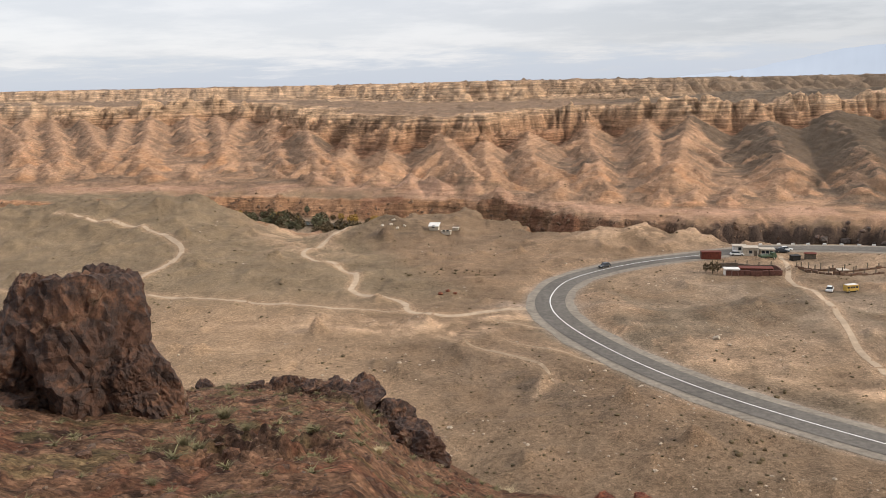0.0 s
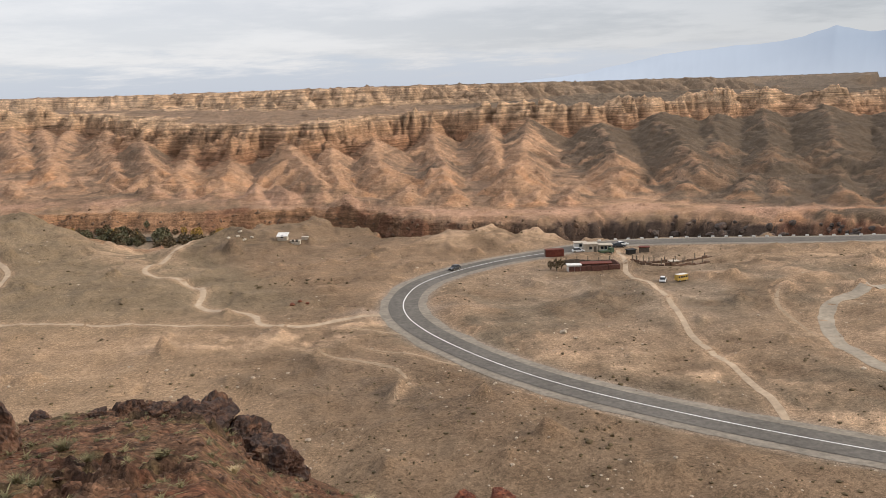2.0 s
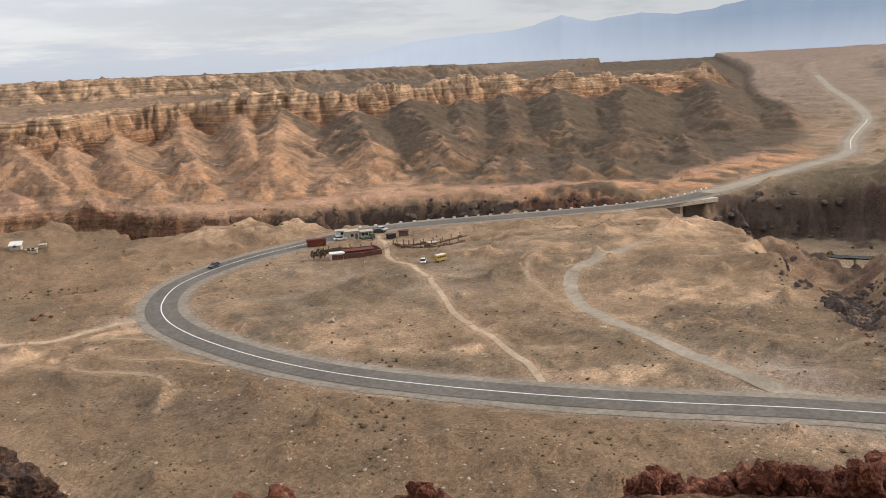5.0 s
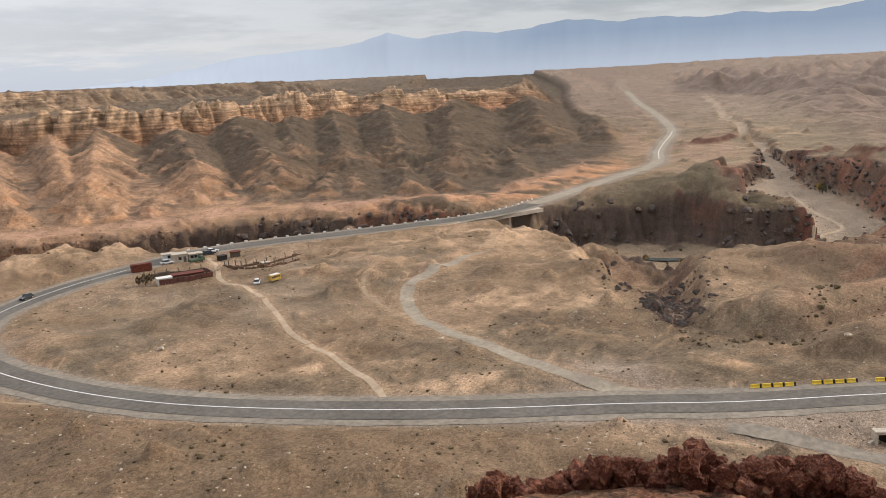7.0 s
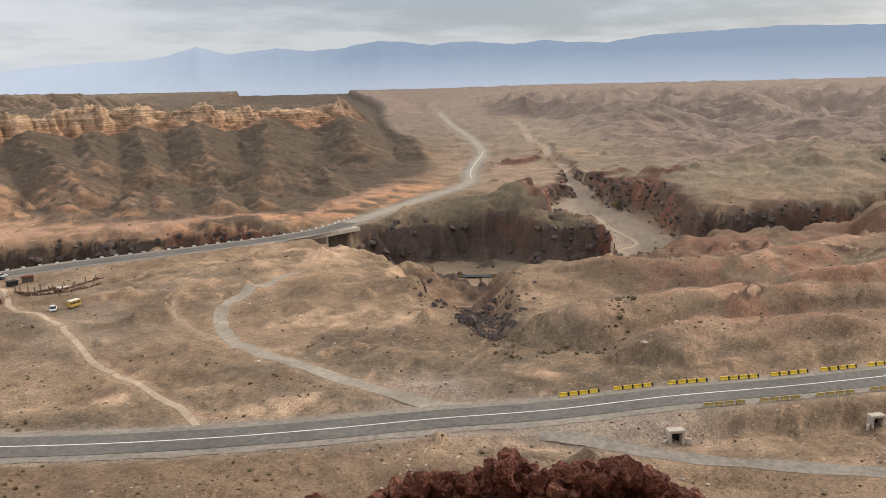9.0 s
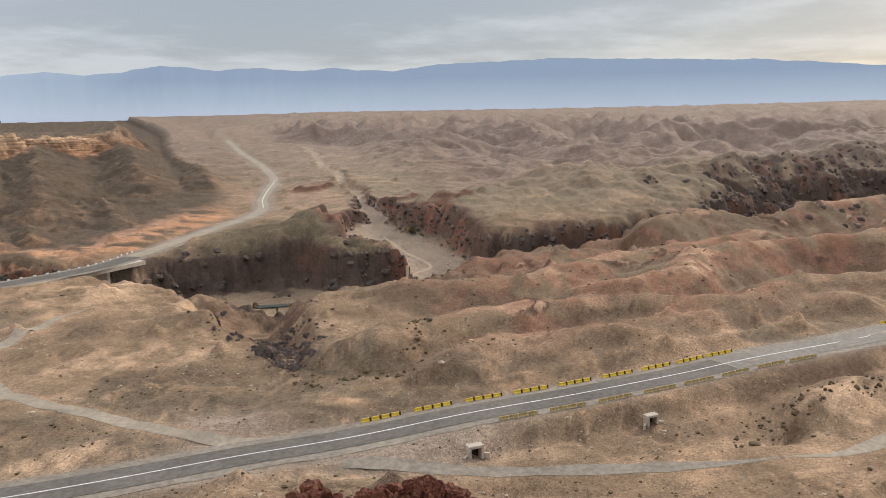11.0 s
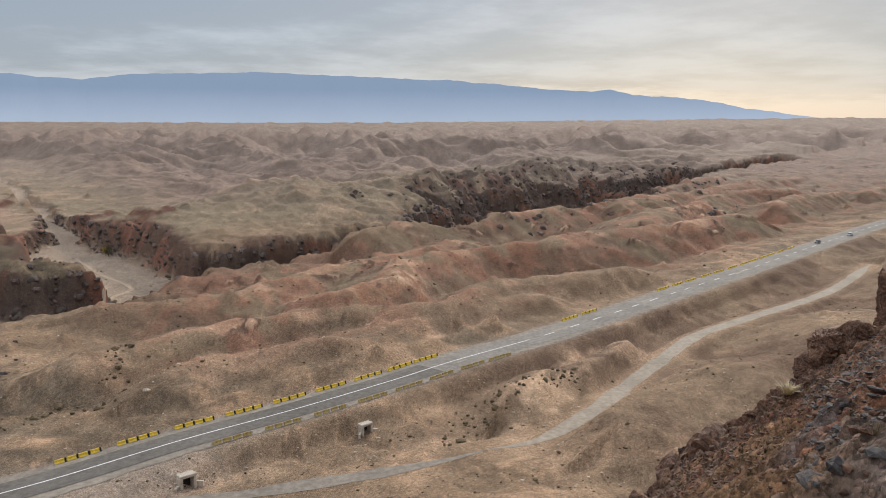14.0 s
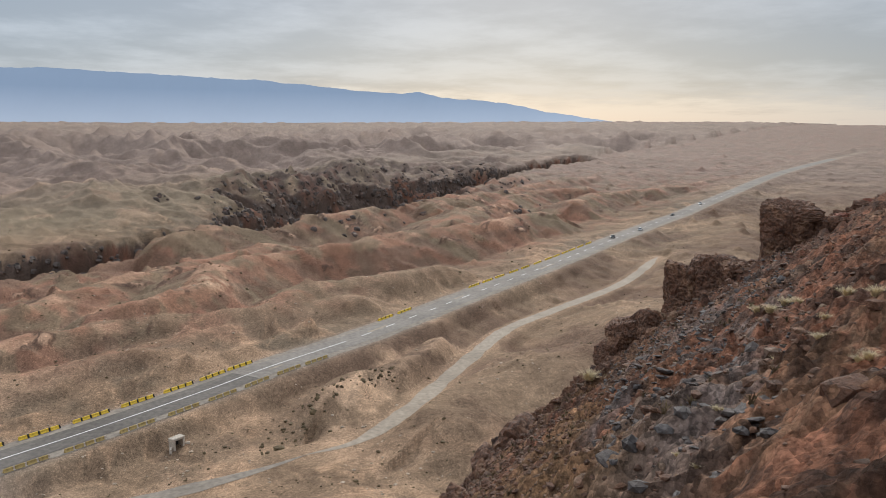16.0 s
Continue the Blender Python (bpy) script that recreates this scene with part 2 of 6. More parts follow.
M_BANK = rock_material("brown_bank_rock", ((0.085, 0.050, 0.034), (0.24, 0.15, 0.094), (0.15, 0.092, 0.062), (0.33, 0.215, 0.135)), 0.25)
M_REDROCK = rock_material("red_rock", ((0.055, 0.020, 0.014), (0.200, 0.062, 0.034), (0.115, 0.043, 0.027), (0.300, 0.105, 0.055), (0.240, 0.155, 0.092)), 2.2)
M_SHALE = rock_material("grey_shale", ((0.055, 0.048, 0.044), (0.125, 0.112, 0.104), (0.095, 0.078, 0.068), (0.170, 0.150, 0.135)), 1.6, 0.7)
M_STONE = rock_material("loose_stone", ((0.07, 0.040, 0.027), (0.17, 0.092, 0.058), (0.135, 0.092, 0.064), (0.28, 0.19, 0.125)), 1.2, 0.5)
M_SCRUB = surface("dry_scrub", (0.125, 0.092, 0.050), 0.95, vary=0.4, grain=1.5, coarse=0.2, bump=0)
M_STRAW = surface("straw_grass", (0.60, 0.49, 0.29), 0.95, vary=0.3, grain=6, coarse=1.0, bump=0)
M_OLIVE = surface("olive_leaves", (0.125, 0.118, 0.066), 0.9, vary=0.4, grain=1, coarse=0.2, bump=0)
M_GRASS = surface("dull_green_grass", (0.20, 0.175, 0.092), 0.95, vary=0.3, grain=5, coarse=1.0, bump=0)
M_AUTUMN = surface("autumn_leaves", (0.34, 0.215, 0.05), 0.9, vary=0.4, grain=1, coarse=0.2, bump=0)
M_WATER = surface("river_water", (0.10, 0.115, 0.11), 0.12, vary=0.1, grain=0.3, bump=0.1, spec=0.5)
M_SAND = surface("pale_sand", (0.42, 0.35, 0.26), 0.95, vary=0.15, grain=0.8, coarse=0.1, bump=0.3)


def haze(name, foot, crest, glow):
    """A range so far off that the air has turned it blue; the haze is a painted, glowing colour."""
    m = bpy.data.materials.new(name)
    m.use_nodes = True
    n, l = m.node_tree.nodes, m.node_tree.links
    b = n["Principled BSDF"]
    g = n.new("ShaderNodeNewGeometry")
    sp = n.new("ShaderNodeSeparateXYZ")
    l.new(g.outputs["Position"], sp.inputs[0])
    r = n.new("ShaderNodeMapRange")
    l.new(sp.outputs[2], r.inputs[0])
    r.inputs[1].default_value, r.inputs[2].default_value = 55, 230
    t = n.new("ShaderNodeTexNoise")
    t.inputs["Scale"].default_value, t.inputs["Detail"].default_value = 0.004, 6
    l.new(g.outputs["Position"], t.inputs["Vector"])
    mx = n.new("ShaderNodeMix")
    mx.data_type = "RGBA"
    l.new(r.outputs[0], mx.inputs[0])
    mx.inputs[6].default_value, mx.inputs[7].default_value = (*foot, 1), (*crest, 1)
    # haze painted thicker and paler towards the north end
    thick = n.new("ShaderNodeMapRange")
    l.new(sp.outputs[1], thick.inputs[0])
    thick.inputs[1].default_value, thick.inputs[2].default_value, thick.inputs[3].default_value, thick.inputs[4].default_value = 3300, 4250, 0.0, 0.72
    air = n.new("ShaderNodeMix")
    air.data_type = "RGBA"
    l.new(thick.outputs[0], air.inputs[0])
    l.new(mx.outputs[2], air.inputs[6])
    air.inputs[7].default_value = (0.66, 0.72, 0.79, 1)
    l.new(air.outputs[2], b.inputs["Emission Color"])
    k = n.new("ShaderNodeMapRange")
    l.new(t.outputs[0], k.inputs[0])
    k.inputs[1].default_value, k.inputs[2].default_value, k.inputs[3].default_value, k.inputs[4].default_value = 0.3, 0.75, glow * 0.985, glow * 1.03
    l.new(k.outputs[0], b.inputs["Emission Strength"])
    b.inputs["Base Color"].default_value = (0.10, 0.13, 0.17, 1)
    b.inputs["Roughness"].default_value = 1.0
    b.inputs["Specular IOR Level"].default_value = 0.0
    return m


M_RANGE = haze("painted_blue_haze", (0.47, 0.52, 0.585), (0.255, 0.320, 0.410), 0.80)

# ---- landform: one height function for the whole country ----
_perm = np.random.RandomState(11).permutation(4096)
_gx, _gy = np.cos(_perm * 0.7153), np.sin(_perm * 0.7153)
_hx, _hy = _gx[_perm], _gy[_perm]


def perlin(x, y, seed=0):
    xi, yi = np.floor(x).astype(np.int64), np.floor(y).astype(np.int64)
    fx, fy = x - xi, y - yi
    u, v = fx * fx * fx * (fx * (fx * 6 - 15) + 10), fy * fy * fy * (fy * (fy * 6 - 15) + 10)

    p0 = _perm[(xi + seed * 57) & 4095] + yi
    p1 = _perm[(xi + 1 + seed * 57) & 4095] + yi

    def corner(p, i, j):
        k = (p + j) & 4095
        return _hx[k] * (fx - i) + _hy[k] * (fy - j)
    a, b, c, d = corner(p0, 0, 0), corner(p1, 1, 0), corner(p0, 0, 1), corner(p1, 1, 1)
    return 1.5 * ((a + u * (b - a)) * (1 - v) + (c + u * (d - c)) * v)


def fbm(x, y, size, octaves=4, seed=0, gain=0.5):
    s, amp = 0.0, 1.0
    for o in range(octaves):
        k = 2.03 ** o / size
        s = s + amp * perlin(x * k + o * 17.3, y * k - o * 9.1, seed + o)
        amp *= gain
    return s


def ridged(x, y, size, octaves=3, seed=0, gain=0.5):
    """Sharp crests: about 0 in the hollows, 1 on the crests."""
    s, amp, total = 0.0, 1.0, 0.0
    for o in range(octaves):
        k = 2.03 ** o / size
        s = s + amp * (1 - np.minimum(np.abs(perlin(x * k + o * 13.7, y * k + o * 5.3, seed + o)) * 2.0, 1.0))
        total += amp
        amp *= gain
    return s / total


def step(v, lo, hi):
    t = np.clip((v - lo) / (hi - lo), 0, 1)
    return t * t * (3 - 2 * t)


def curve(points, every=4.0):
    """A smooth line through points (any number of columns), resampled."""
    p = np.array(points, float)
    p = np.vstack([2 * p[0] - p[1], p, 2 * p[-1] - p[-2]])
    out = []
    for a, b, c, d in zip(p[:-3], p[1:-2], p[2:-1], p[3:]):
        n = max(2, int(np.hypot(*(c - b)[:2]) / every))
        t = np.linspace(0, 1, n, endpoint=False)[:, None]
        out.append(0.5 * (2 * b + (c - a) * t + (2 * a - 5 * b + 4 * c - d) * t * t + (3 * b - a - 3 * c + d) * t ** 3))
    return np.vstack(out + [p[-2:-1]])


def nearest(x, y, line):
    """Distance to a polyline, plus on its left side; where along it; the further columns there."""
    p, q = line[:-1], line[1:]
    e = q[:, :2] - p[:, :2]
    ends = np.hypot(e[:, 0], e[:, 1]) + 1e-9
    runs = np.concatenate([[0.0], np.cumsum(ends)[:-1]])
    cx, cy = (x.max() + x.min()) / 2, (y.max() + y.min()) / 2
    reach = math.hypot(x.max() - cx, y.max() - cy)
    gap = np.hypot((p[:, 0] + q[:, 0]) / 2 - cx, (p[:, 1] + q[:, 1]) / 2 - cy)
    keep = np.nonzero(gap - ends / 2 <= (gap + ends / 2).min() + 2 * reach + 1)[0]
    best, at = np.full(x.shape, 1e18), np.zeros(x.shape, np.int32)
    for i in keep:
        ex, ey, l2 = e[i, 0], e[i, 1], ends[i] ** 2
        dx, dy = x - p[i, 0], y - p[i, 1]
        t = dx * (ex / l2)
        t += dy * (ey / l2)
        np.maximum(t, 0, out=t)
        np.minimum(t, 1, out=t)
        dx -= t * ex
        dy -= t * ey
        dx *= dx
        dy *= dy
        dx += dy
        m = dx < best
        np.copyto(best, dx, where=m)
        np.copyto(at, i, where=m)
    ex, ey, px, py = e[at, 0], e[at, 1], p[at, 0], p[at, 1]
    t = np.clip(((x - px) * ex + (y - py) * ey) / ends[at] ** 2, 0, 1)
    side = ex * (y - py) - ey * (x - px)
    along = runs[at] + t * ends[at]
    extra = [p[at, k] + t * (q[at, k] - p[at, k]) for k in range(2, line.shape[1])]
    dist = np.sqrt(best)
    return np.where(side >= 0, dist, -dist), along, extra


# the paved road, from far up the valley over the bridge, round the bend and away to the south-east
ROAD = [(2096, 1467), (1640, 1190), (1426, 1105), (1290, 1050), (1152, 946), (1029, 838), (908, 731), (750, 588), (660, 500), (590, 435), (535, 389), (478, 354), (440, 330), (403, 302), (375, 287), (330, 274), (286, 261), (250, 250), (222, 245),
        (196, 249), (167, 257), (137, 267), (112, 272), (96, 269), (83, 264), (65, 257), (49, 247), (36, 234), (29, 218), (27, 203),
        (29, 188), (34, 172), (41, 156), (50, 141), (62, 126), (76, 111), (90, 98), (104, 86), (119, 72), (137, 58), (155, 42),
        (176, 25), (192, 13), (218, -9), (246, -30), (276, -52), (335, -96), (402, -144), (499, -216), (640, -330), (820, -480), (1150, -790)]
# gorge: middle line, half width, floor
GORGE = [(-480, 500, 60, -8), (-330, 455, 55, -9), (-217, 412, 45, -10), (-150, 432, 30, -10), (-100, 425, 30, -10), (-58, 388, 50, -9), (-22, 388, 42, -11),
         (14, 380, 25, -13), (36, 346, 20, -13), (60, 330, 21, -13), (88, 316, 17, -14), (108, 310, 21, -15), (134, 306, 24, -16), (160, 294, 23, -17),
         (188, 277, 20, -17), (210, 256, 15, -17), (226, 234, 20, -17), (242, 210, 36, -17), (251, 186, 42, -17), (268, 163, 40, -17), (292, 149, 32, -17), (310, 137, 26, -17),
         (330, 122, 22, -17), (356, 98, 20, -17), (400, 66, 19, -17), (447, 38, 26, -17), (500, 12, 46, -19), (565, -8, 60, -20), (640, -45, 52, -19),
         (740, -105, 36, -15), (870, -185, 20, -9), (1060, -330, 18, -5)]
WASH = [(300, 146, 10, -16), (325, 152, 22, -14), (346, 178, 27, -12), (362, 195, 24, -10), (389, 215, 17, -9), (425, 238, 10, -7), (466, 272, 5, -4), (508, 300, 6, -3), (545, 336, 5, -2), (600, 372, 7, -1.5), (656, 424, 6, -1), (748, 490, 5, -1), (860, 580, 4, -0.5)]
TRIB = [(148, 106, 4, -0.5), (160, 114, 6, -2), (172, 126, 9, -5), (186, 144, 15, -9), (206, 160, 20, -14)]
# foot of the far slopes and foot of the cliff band above them
FOOT = [(-900, 640), (-500, 560), (-300, 505), (-203, 480), (-156, 472), (-102, 458), (-66, 455), (-24, 436), (13, 409), (34, 372), (64, 354), (91, 336), (117, 336),
        (147, 334), (172, 320), (196, 298), (226, 276), (262, 270), (300, 285), (345, 302), (400, 335), (470, 392), (560, 480), (680, 620), (860, 800), (1200, 1120), (1700, 1640)]
CLIFF = [(-1500, 1250), (-900, 1110), (-560, 1080), (-390, 930), (-245, 985), (-160, 820), (-105, 640), (-60, 585), (-10, 552), (45, 556), (88, 640), (130, 675), (167, 670), (222, 640),
         (290, 650), (352, 690), (425, 705), (495, 655), (590, 690), (650, 715), (745, 730), (800, 760), (835, 850), (850, 1050), (1150, 1500), (1700, 2200)]
# rounded hills: middle, half axes, turn, height
HILLS = [(-122, 340, 78, 50, 10, 11), (-205, 330, 60, 50, 0, 6), (-24, 310, 26, 14, 20, 8), (18, 338, 34, 17, 0, 5), (72, 294, 30, 15, 8, 5.5), (-60, 255, 60, 40, 0, 3.0), (-50, 336, 24, 32, 10, -9), (300, 215, 14, 10, 0, 2),
         (158, 146, 34, 15, -38, 2.5), (172, 208, 34, 18, -12, 3.0), (332, 212, 32, 20, 25, 12), (300, 236, 26, 14, -20, 4), (420, 170, 70, 50, 20, 9),
         (520, 120, 80, 45, 0, 14), (296, 98, 30, 16, -40, 5), (45, 110, 40, 18, -40, 2.0), (590, 62, 80, 32, -10, 11), (690, 20, 80, 30, -25, 9), (800, -45, 90, 30, -30, 7)]
# the viewer's own hill: bearing, height angle and distance of its edge
BROW = [(-180, -3, 60), (-150, -1, 50), (-130, -2.6, 45), (-126, -3.6, 41), (-122.5, -6.0, 38), (-118.7, -8.7, 35), (-113.4, -12.5, 32), (-109.4, -15.9, 29.5), (-106.7, -17.9, 27.5), (-102.1, -22.0, 24), (-98.9, -25, 22),
        (-92, -26, 20), (-85, -29, 16), (-74, -30, 16), (-68, -28, 19), (-62, -27, 20), (-56, -27, 20), (-48, -27.5, 19), (-41, -28.5, 17), (-35, -30, 15),
        (-20, -29.5, 16), (-12, -27.6, 17), (-4, -27, 19), (1.5, -24.6, 21), (4, -22.6, 23), (7, -20, 24), (13, -19.2, 25), (18, -19.2, 25), (28, -17, 26), (40, -12, 28), (60, -6, 34), (90, -3, 60), (180, -3, 60)]
ROAD_L, GORGE_L, WASH_L, TRIB_L, FOOT_L, CLIFF_L = curve(ROAD, 12), curve(GORGE, 14), curve(WASH, 20), curve(TRIB, 8), curve(FOOT, 25), curve(CLIFF, 35)
TR_LOW = [(360, -150), (300, -112), (256, -73), (232, -52), (203, -36), (178, -23), (165, -16), (150, -6), (144, 4)]
TR_OLD = [(144, 4), (138, 12), (131, 24), (122, 42), (113, 60), (108, 68)]
LOW_L = curve(TR_LOW + TR_OLD[1:], 9)
TR_LOOP = [(172, 191), (162, 190), (152, 187), (140, 183), (129, 177.5), (120.5, 168), (114.5, 156.5), (110, 141), (108.3, 126), (107.5, 111), (107, 99), (109, 90), (114, 80)]
TR_BUS = [(108, 262), (104, 247), (99, 234), (96, 225), (96, 208), (90, 181), (86, 167), (84, 150), (81, 133), (79, 121), (76, 113)]
TR_LEFT = [(-150, 322), (-134, 313), (-111, 305), (-95, 289), (-88, 277), (-87, 256), (-92, 233), (-100, 215)]
TR_MID = [(-32, 318), (-39, 297), (-46, 280), (-45, 270), (-32, 255), (-26, 243), (-26, 228), (-19, 219), (-11, 214), (-9, 204), (-2, 200), (8, 201), (24, 205)]
TR_WASH = [(292, 152), (308, 158), (318, 160), (330, 158), (340, 166), (352, 182), (366, 196), (384, 212)]
TR_H = [(-130, 236), (-85, 225), (-58, 218), (-35, 212), (-9, 204)]
FAINT = [[(16, 142), (17, 145), (20, 150), (20, 154), (18, 160), (11, 168), (3, 177), (-2, 184)], [(8, 197), (16, 190), (25, 186)], [(12, 178), (26, 165), (36, 158), (46, 151), (58, 139), (68, 126)], [(112, 152), (113, 165), (115, 178), (122, 190), (132, 200)]]
DUST = [(curve(p, 8), half, amount) for p, half, amount in [(TR_LOOP, 1.9, 0.35), (TR_BUS, 1.2, 0.5), (TR_LEFT, 1.2, 0.55), (TR_MID, 1.2, 0.6), (TR_H, 1.0, 0.55), (TR_LOW, 2.0, 0.4)] + [(p, 0.9, 0.4) for p in FAINT]]
# long crests between the road and the right arm of the gorge: height, flank, line
CRESTS = [(6.0, 0.30, [(222, 108), (236, 82), (290, 62), (327, 40), (356, 20)]), (10.5, 0.55, [(222, 50), (240, 42), (267, 33), (308, 18), (340, -7), (374, -48), (427, -96)]),
          (7.5, 0.48, [(160, 92), (174, 80), (194, 66), (215, 49), (225, 28), (240, 13), (253, 6), (273, -19), (293, -47)]), (5.0, 0.46, [(157, 71), (175, 60), (193, 44), (218, 27), (240, 8), (250, -10)]),
          (3.4, 0.40, [(145, 61), (174, 46), (189, 36), (208, 17), (216, 6)]), (9.5, 0.45, [(338, -9), (375, -53), (429, -93), (450, -123)]), (10.0, 0.42, [(412, -61), (483, -93), (599, -151), (634, -199)]),
          (9.0, 0.4, [(527, -158), (617, -227), (664, -301)]), (12.0, 0.42, [(350, 62), (400, 30), (440, -8), (500, -50), (560, -110)]),
          (5.0, 0.45, [(168, -2), (178, -8), (190, -20), (206, -28)]), (4.0, 0.22, [(212, -88), (240, -108), (275, -135), (310, -160)]), (3.5, 0.25, [(150, -22), (172, -42), (190, -62)]),
          (11.0, 0.40, [(490, -60), (560, -105), (660, -170), (780, -260)]), (10.0, 0.42, [(580, -60), (670, -110), (780, -190), (900, -280)]), (9.0, 0.4, [(620, -250), (720, -330), (820, -420)]),
          (5.0, 0.22, [(300, -160), (380, -200), (470, -250)]), (2.4, 0.22, [(128, 250), (150, 243), (178, 236), (200, 226)]), (3.6, 0.30, [(152, 168), (164, 158), (178, 145), (186, 132)])]
CRESTS = [(h, f, curve(p, 9)) for h, f, p in CRESTS]


def make_spurs():
    """Long ridges from the foot of the cliff down to the river terrace, with side ribs, each ending in a three-sided nose."""
    rnd = random.Random(5)
    foot, cliff = curve(FOOT, 10), curve(CLIFF, 10)
    fa, fd = np.degrees(np.arctan2(-foot[:, 0], foot[:, 1])), np.hypot(foot[:, 0], foot[:, 1])
    ca, cd = np.degrees(np.arctan2(-cliff[:, 0], cliff[:, 1])), np.hypot(cliff[:, 0], cliff[:, 1])

    def spot(az, q):
        f, c = fd[np.argmin(np.abs(fa - az) + (fd > 800) * 50)], cd[np.argmin(np.abs(ca - az) + (cd > 1250) * 50)]
        d, t = f + (c - f) * q, radians(az)
        return -math.sin(t) * d, math.cos(t) * d, d, c - f

    spurs = []
    az = 38.0
    while az > -50:
        lean = rnd.uniform(-2.2, 2.2) - 2.2 * min(max((-az - 14) / 20, 0), 1)
        tall = rnd.uniform(0.85, 1.12)
        nose = rnd.choice((0.18, 0.22, 0.28, 0.36))
        pts = []
        for q, h in ((1.04, 24.0), (0.82, 18.5), (0.62, 15.5), (0.44, 14.0), (nose + 0.05, 12.2), (nose, 10.4)):
            x, y, d, w = spot(az + lean * (1 - q) + rnd.uniform(-0.3, 0.3), q)
            pts.append((x, y, 2.0 + (h - 2.0) * tall + rnd.uniform(-0.7, 0.7)))
        pts = np.array(pts)
        spurs.append((rnd.uniform(0.56, 0.68), pts))
        for i in (1, 2, 3, 4):          # side ribs
            for side in (-1, 1):
                if rnd.random() < 0.22:
                    continue
                p, q = pts[i], pts[i + 1]
                u = (q - p)[:2] / (np.hypot(*(q - p)[:2]) + 1e-6)
                g = math.atan2(u[1], u[0]) + side * rnd.uniform(0.55, 0.95)
                L = rnd.uniform(14, 34) * (1.4 if i < 3 else 0.8)
                k = rnd.uniform(0.0, 0.8)
                o = p + (q - p) * k
                e = np.array((o[0] + math.cos(g) * L, o[1] + math.sin(g) * L, o[2] - L * rnd.uniform(0.26, 0.36)))
                spurs.append((rnd.uniform(0.68, 0.86), np.array([o, (o + e) / 2 + np.array((rnd.uniform(-2, 2), rnd.uniform(-2, 2), 0.6)), e])))
        az -= math.degrees(rnd.uniform(17, 34) * (1 + 0.6 * min(max((-az - 10) / 25, 0), 1)) / spot(az, 0.4)[2])
    az = 38.0
    while az > -44:                     # low cones along the terrace
        q = rnd.uniform(0.05, 0.17)
        x, y, d, w = spot(az, q)
        x2, y2, _, _ = spot(az + rnd.uniform(-0.8, 0.8), q + 0.12)
        h = rnd.uniform(4.6, 7.6)
        spurs.append((rnd.uniform(0.50, 0.66), np.array([(x2, y2, h + 1.0), (x, y, h)])))
        az -= math.degrees(rnd.uniform(13, 26) / d)
    return spurs


SPURS = make_spurs()
# patches of other soil, and shade painted on the loop mound's flank: middle, half axes, turn, strength (plus: pale,
# minus: dark)
PATCHES = [(-48, 338, 26, 12, 0, 1.0), (205, 202, 24, 5, -30, 0.9), (182, 194, 14, 4, -30, 0.8), (152, 139, 9, 4, -35, 0.9), (145, 194, 9, 4, -40, 0.7), (76, 139, 5, 3, -40, 0.9), (55, 160, 7, 3, -20, 0.7), (91, 110, 13, 4, -42, 0.8), (131, 133, 15, 4, -42, -0.9),
           (161, 180, 20, 4, -35, -0.8), (61, 140, 5, 1.5, -40, -1.0), (77, 201, 10, 3, 0, -0.5), (283, 42, 9, 4, -30, 1.0), (174, -8, 11, 4, -35, 0.9), (241, -33, 14, 3, -36, 0.8), (206, -15, 12, 3, -36, 0.7),
           (138, 142, 14, 6, -45, 0.8), (181, 198, 22, 8, -20, 0.8), (144, 133, 8, 4, -45, 0.7), (128, 150, 10, 4, -40, 0.6), (166, 172, 16, 4, -30, -0.7), (-14, 190, 26, 7, -8, 0.9), (14, 196, 10, 4, 0, 1.0), (6, 186, 8, 3, 0, 0.7), (18, 150, 34, 16, -35, -0.7), (62, 172, 8, 3, 0, 0.5), (88, 136, 4, 12, 12, 0.9), (92, 205, 14, 5, 0, -0.6),
           (196, 168, 26, 9, -30, 0.8), (165, 160, 26, 8, -35, -0.8), (122, 136, 12, 5, -40, -0.8), (135, 120, 14, 5, -50, -0.8), (137, 106, 9, 5, -60, -0.6), (140, 148, 12, 4, -38, 0.6), (178, 222, 34, 6, -15, 0.8), (140, 212, 12, 5, 0, 0.7), (74, 292, 30, 12, 8, 0.9), (-52, 300, 14, 30, 20, 0.8), (-22, 302, 24, 11, 15, -1.0),
           (-135, 340, 60, 30, 0, -0.3), (60, 150, 30, 4, -40, 0.4), (110, 60, 30, 5, -42, 0.7), (170, -8, 20, 7, -35, 0.8), (150, 20, 20, 6, -40, -0.5), (205, -28, 20, 5, -35, 0.7),
           (300, 95, 30, 12, -40, -0.3), (20, 135, 20, 5, -40, -0.5), (34, 300, 30, 12, 0, -0.3), (240, 60, 18, 8, -40, 0.5)]


def base_rise(x, y):
    return 48 * (1 - np.exp(-np.clip(np.hypot(x, y) - 560, 0, None) / 1300))


def bump(x, y, cx, cy, rx, ry, turn):
    reach = 3.2 * max(rx, ry)
    if x.min() > cx + reach or x.max() < cx - reach or y.min() > cy + reach or y.max() < cy - reach:
        return np.zeros(x.shape)
    c, s = math.cos(radians(turn)), math.sin(radians(turn))
    u, v = ((x - cx) * c + (y - cy) * s) / rx, (-(x - cx) * s + (y - cy) * c) / ry
    return np.exp(-(u * u + v * v))


def mix3(a, b, w):
    w = np.clip(w, 0, 1)[..., None]
    return a * (1 - w) + np.array(b) * w


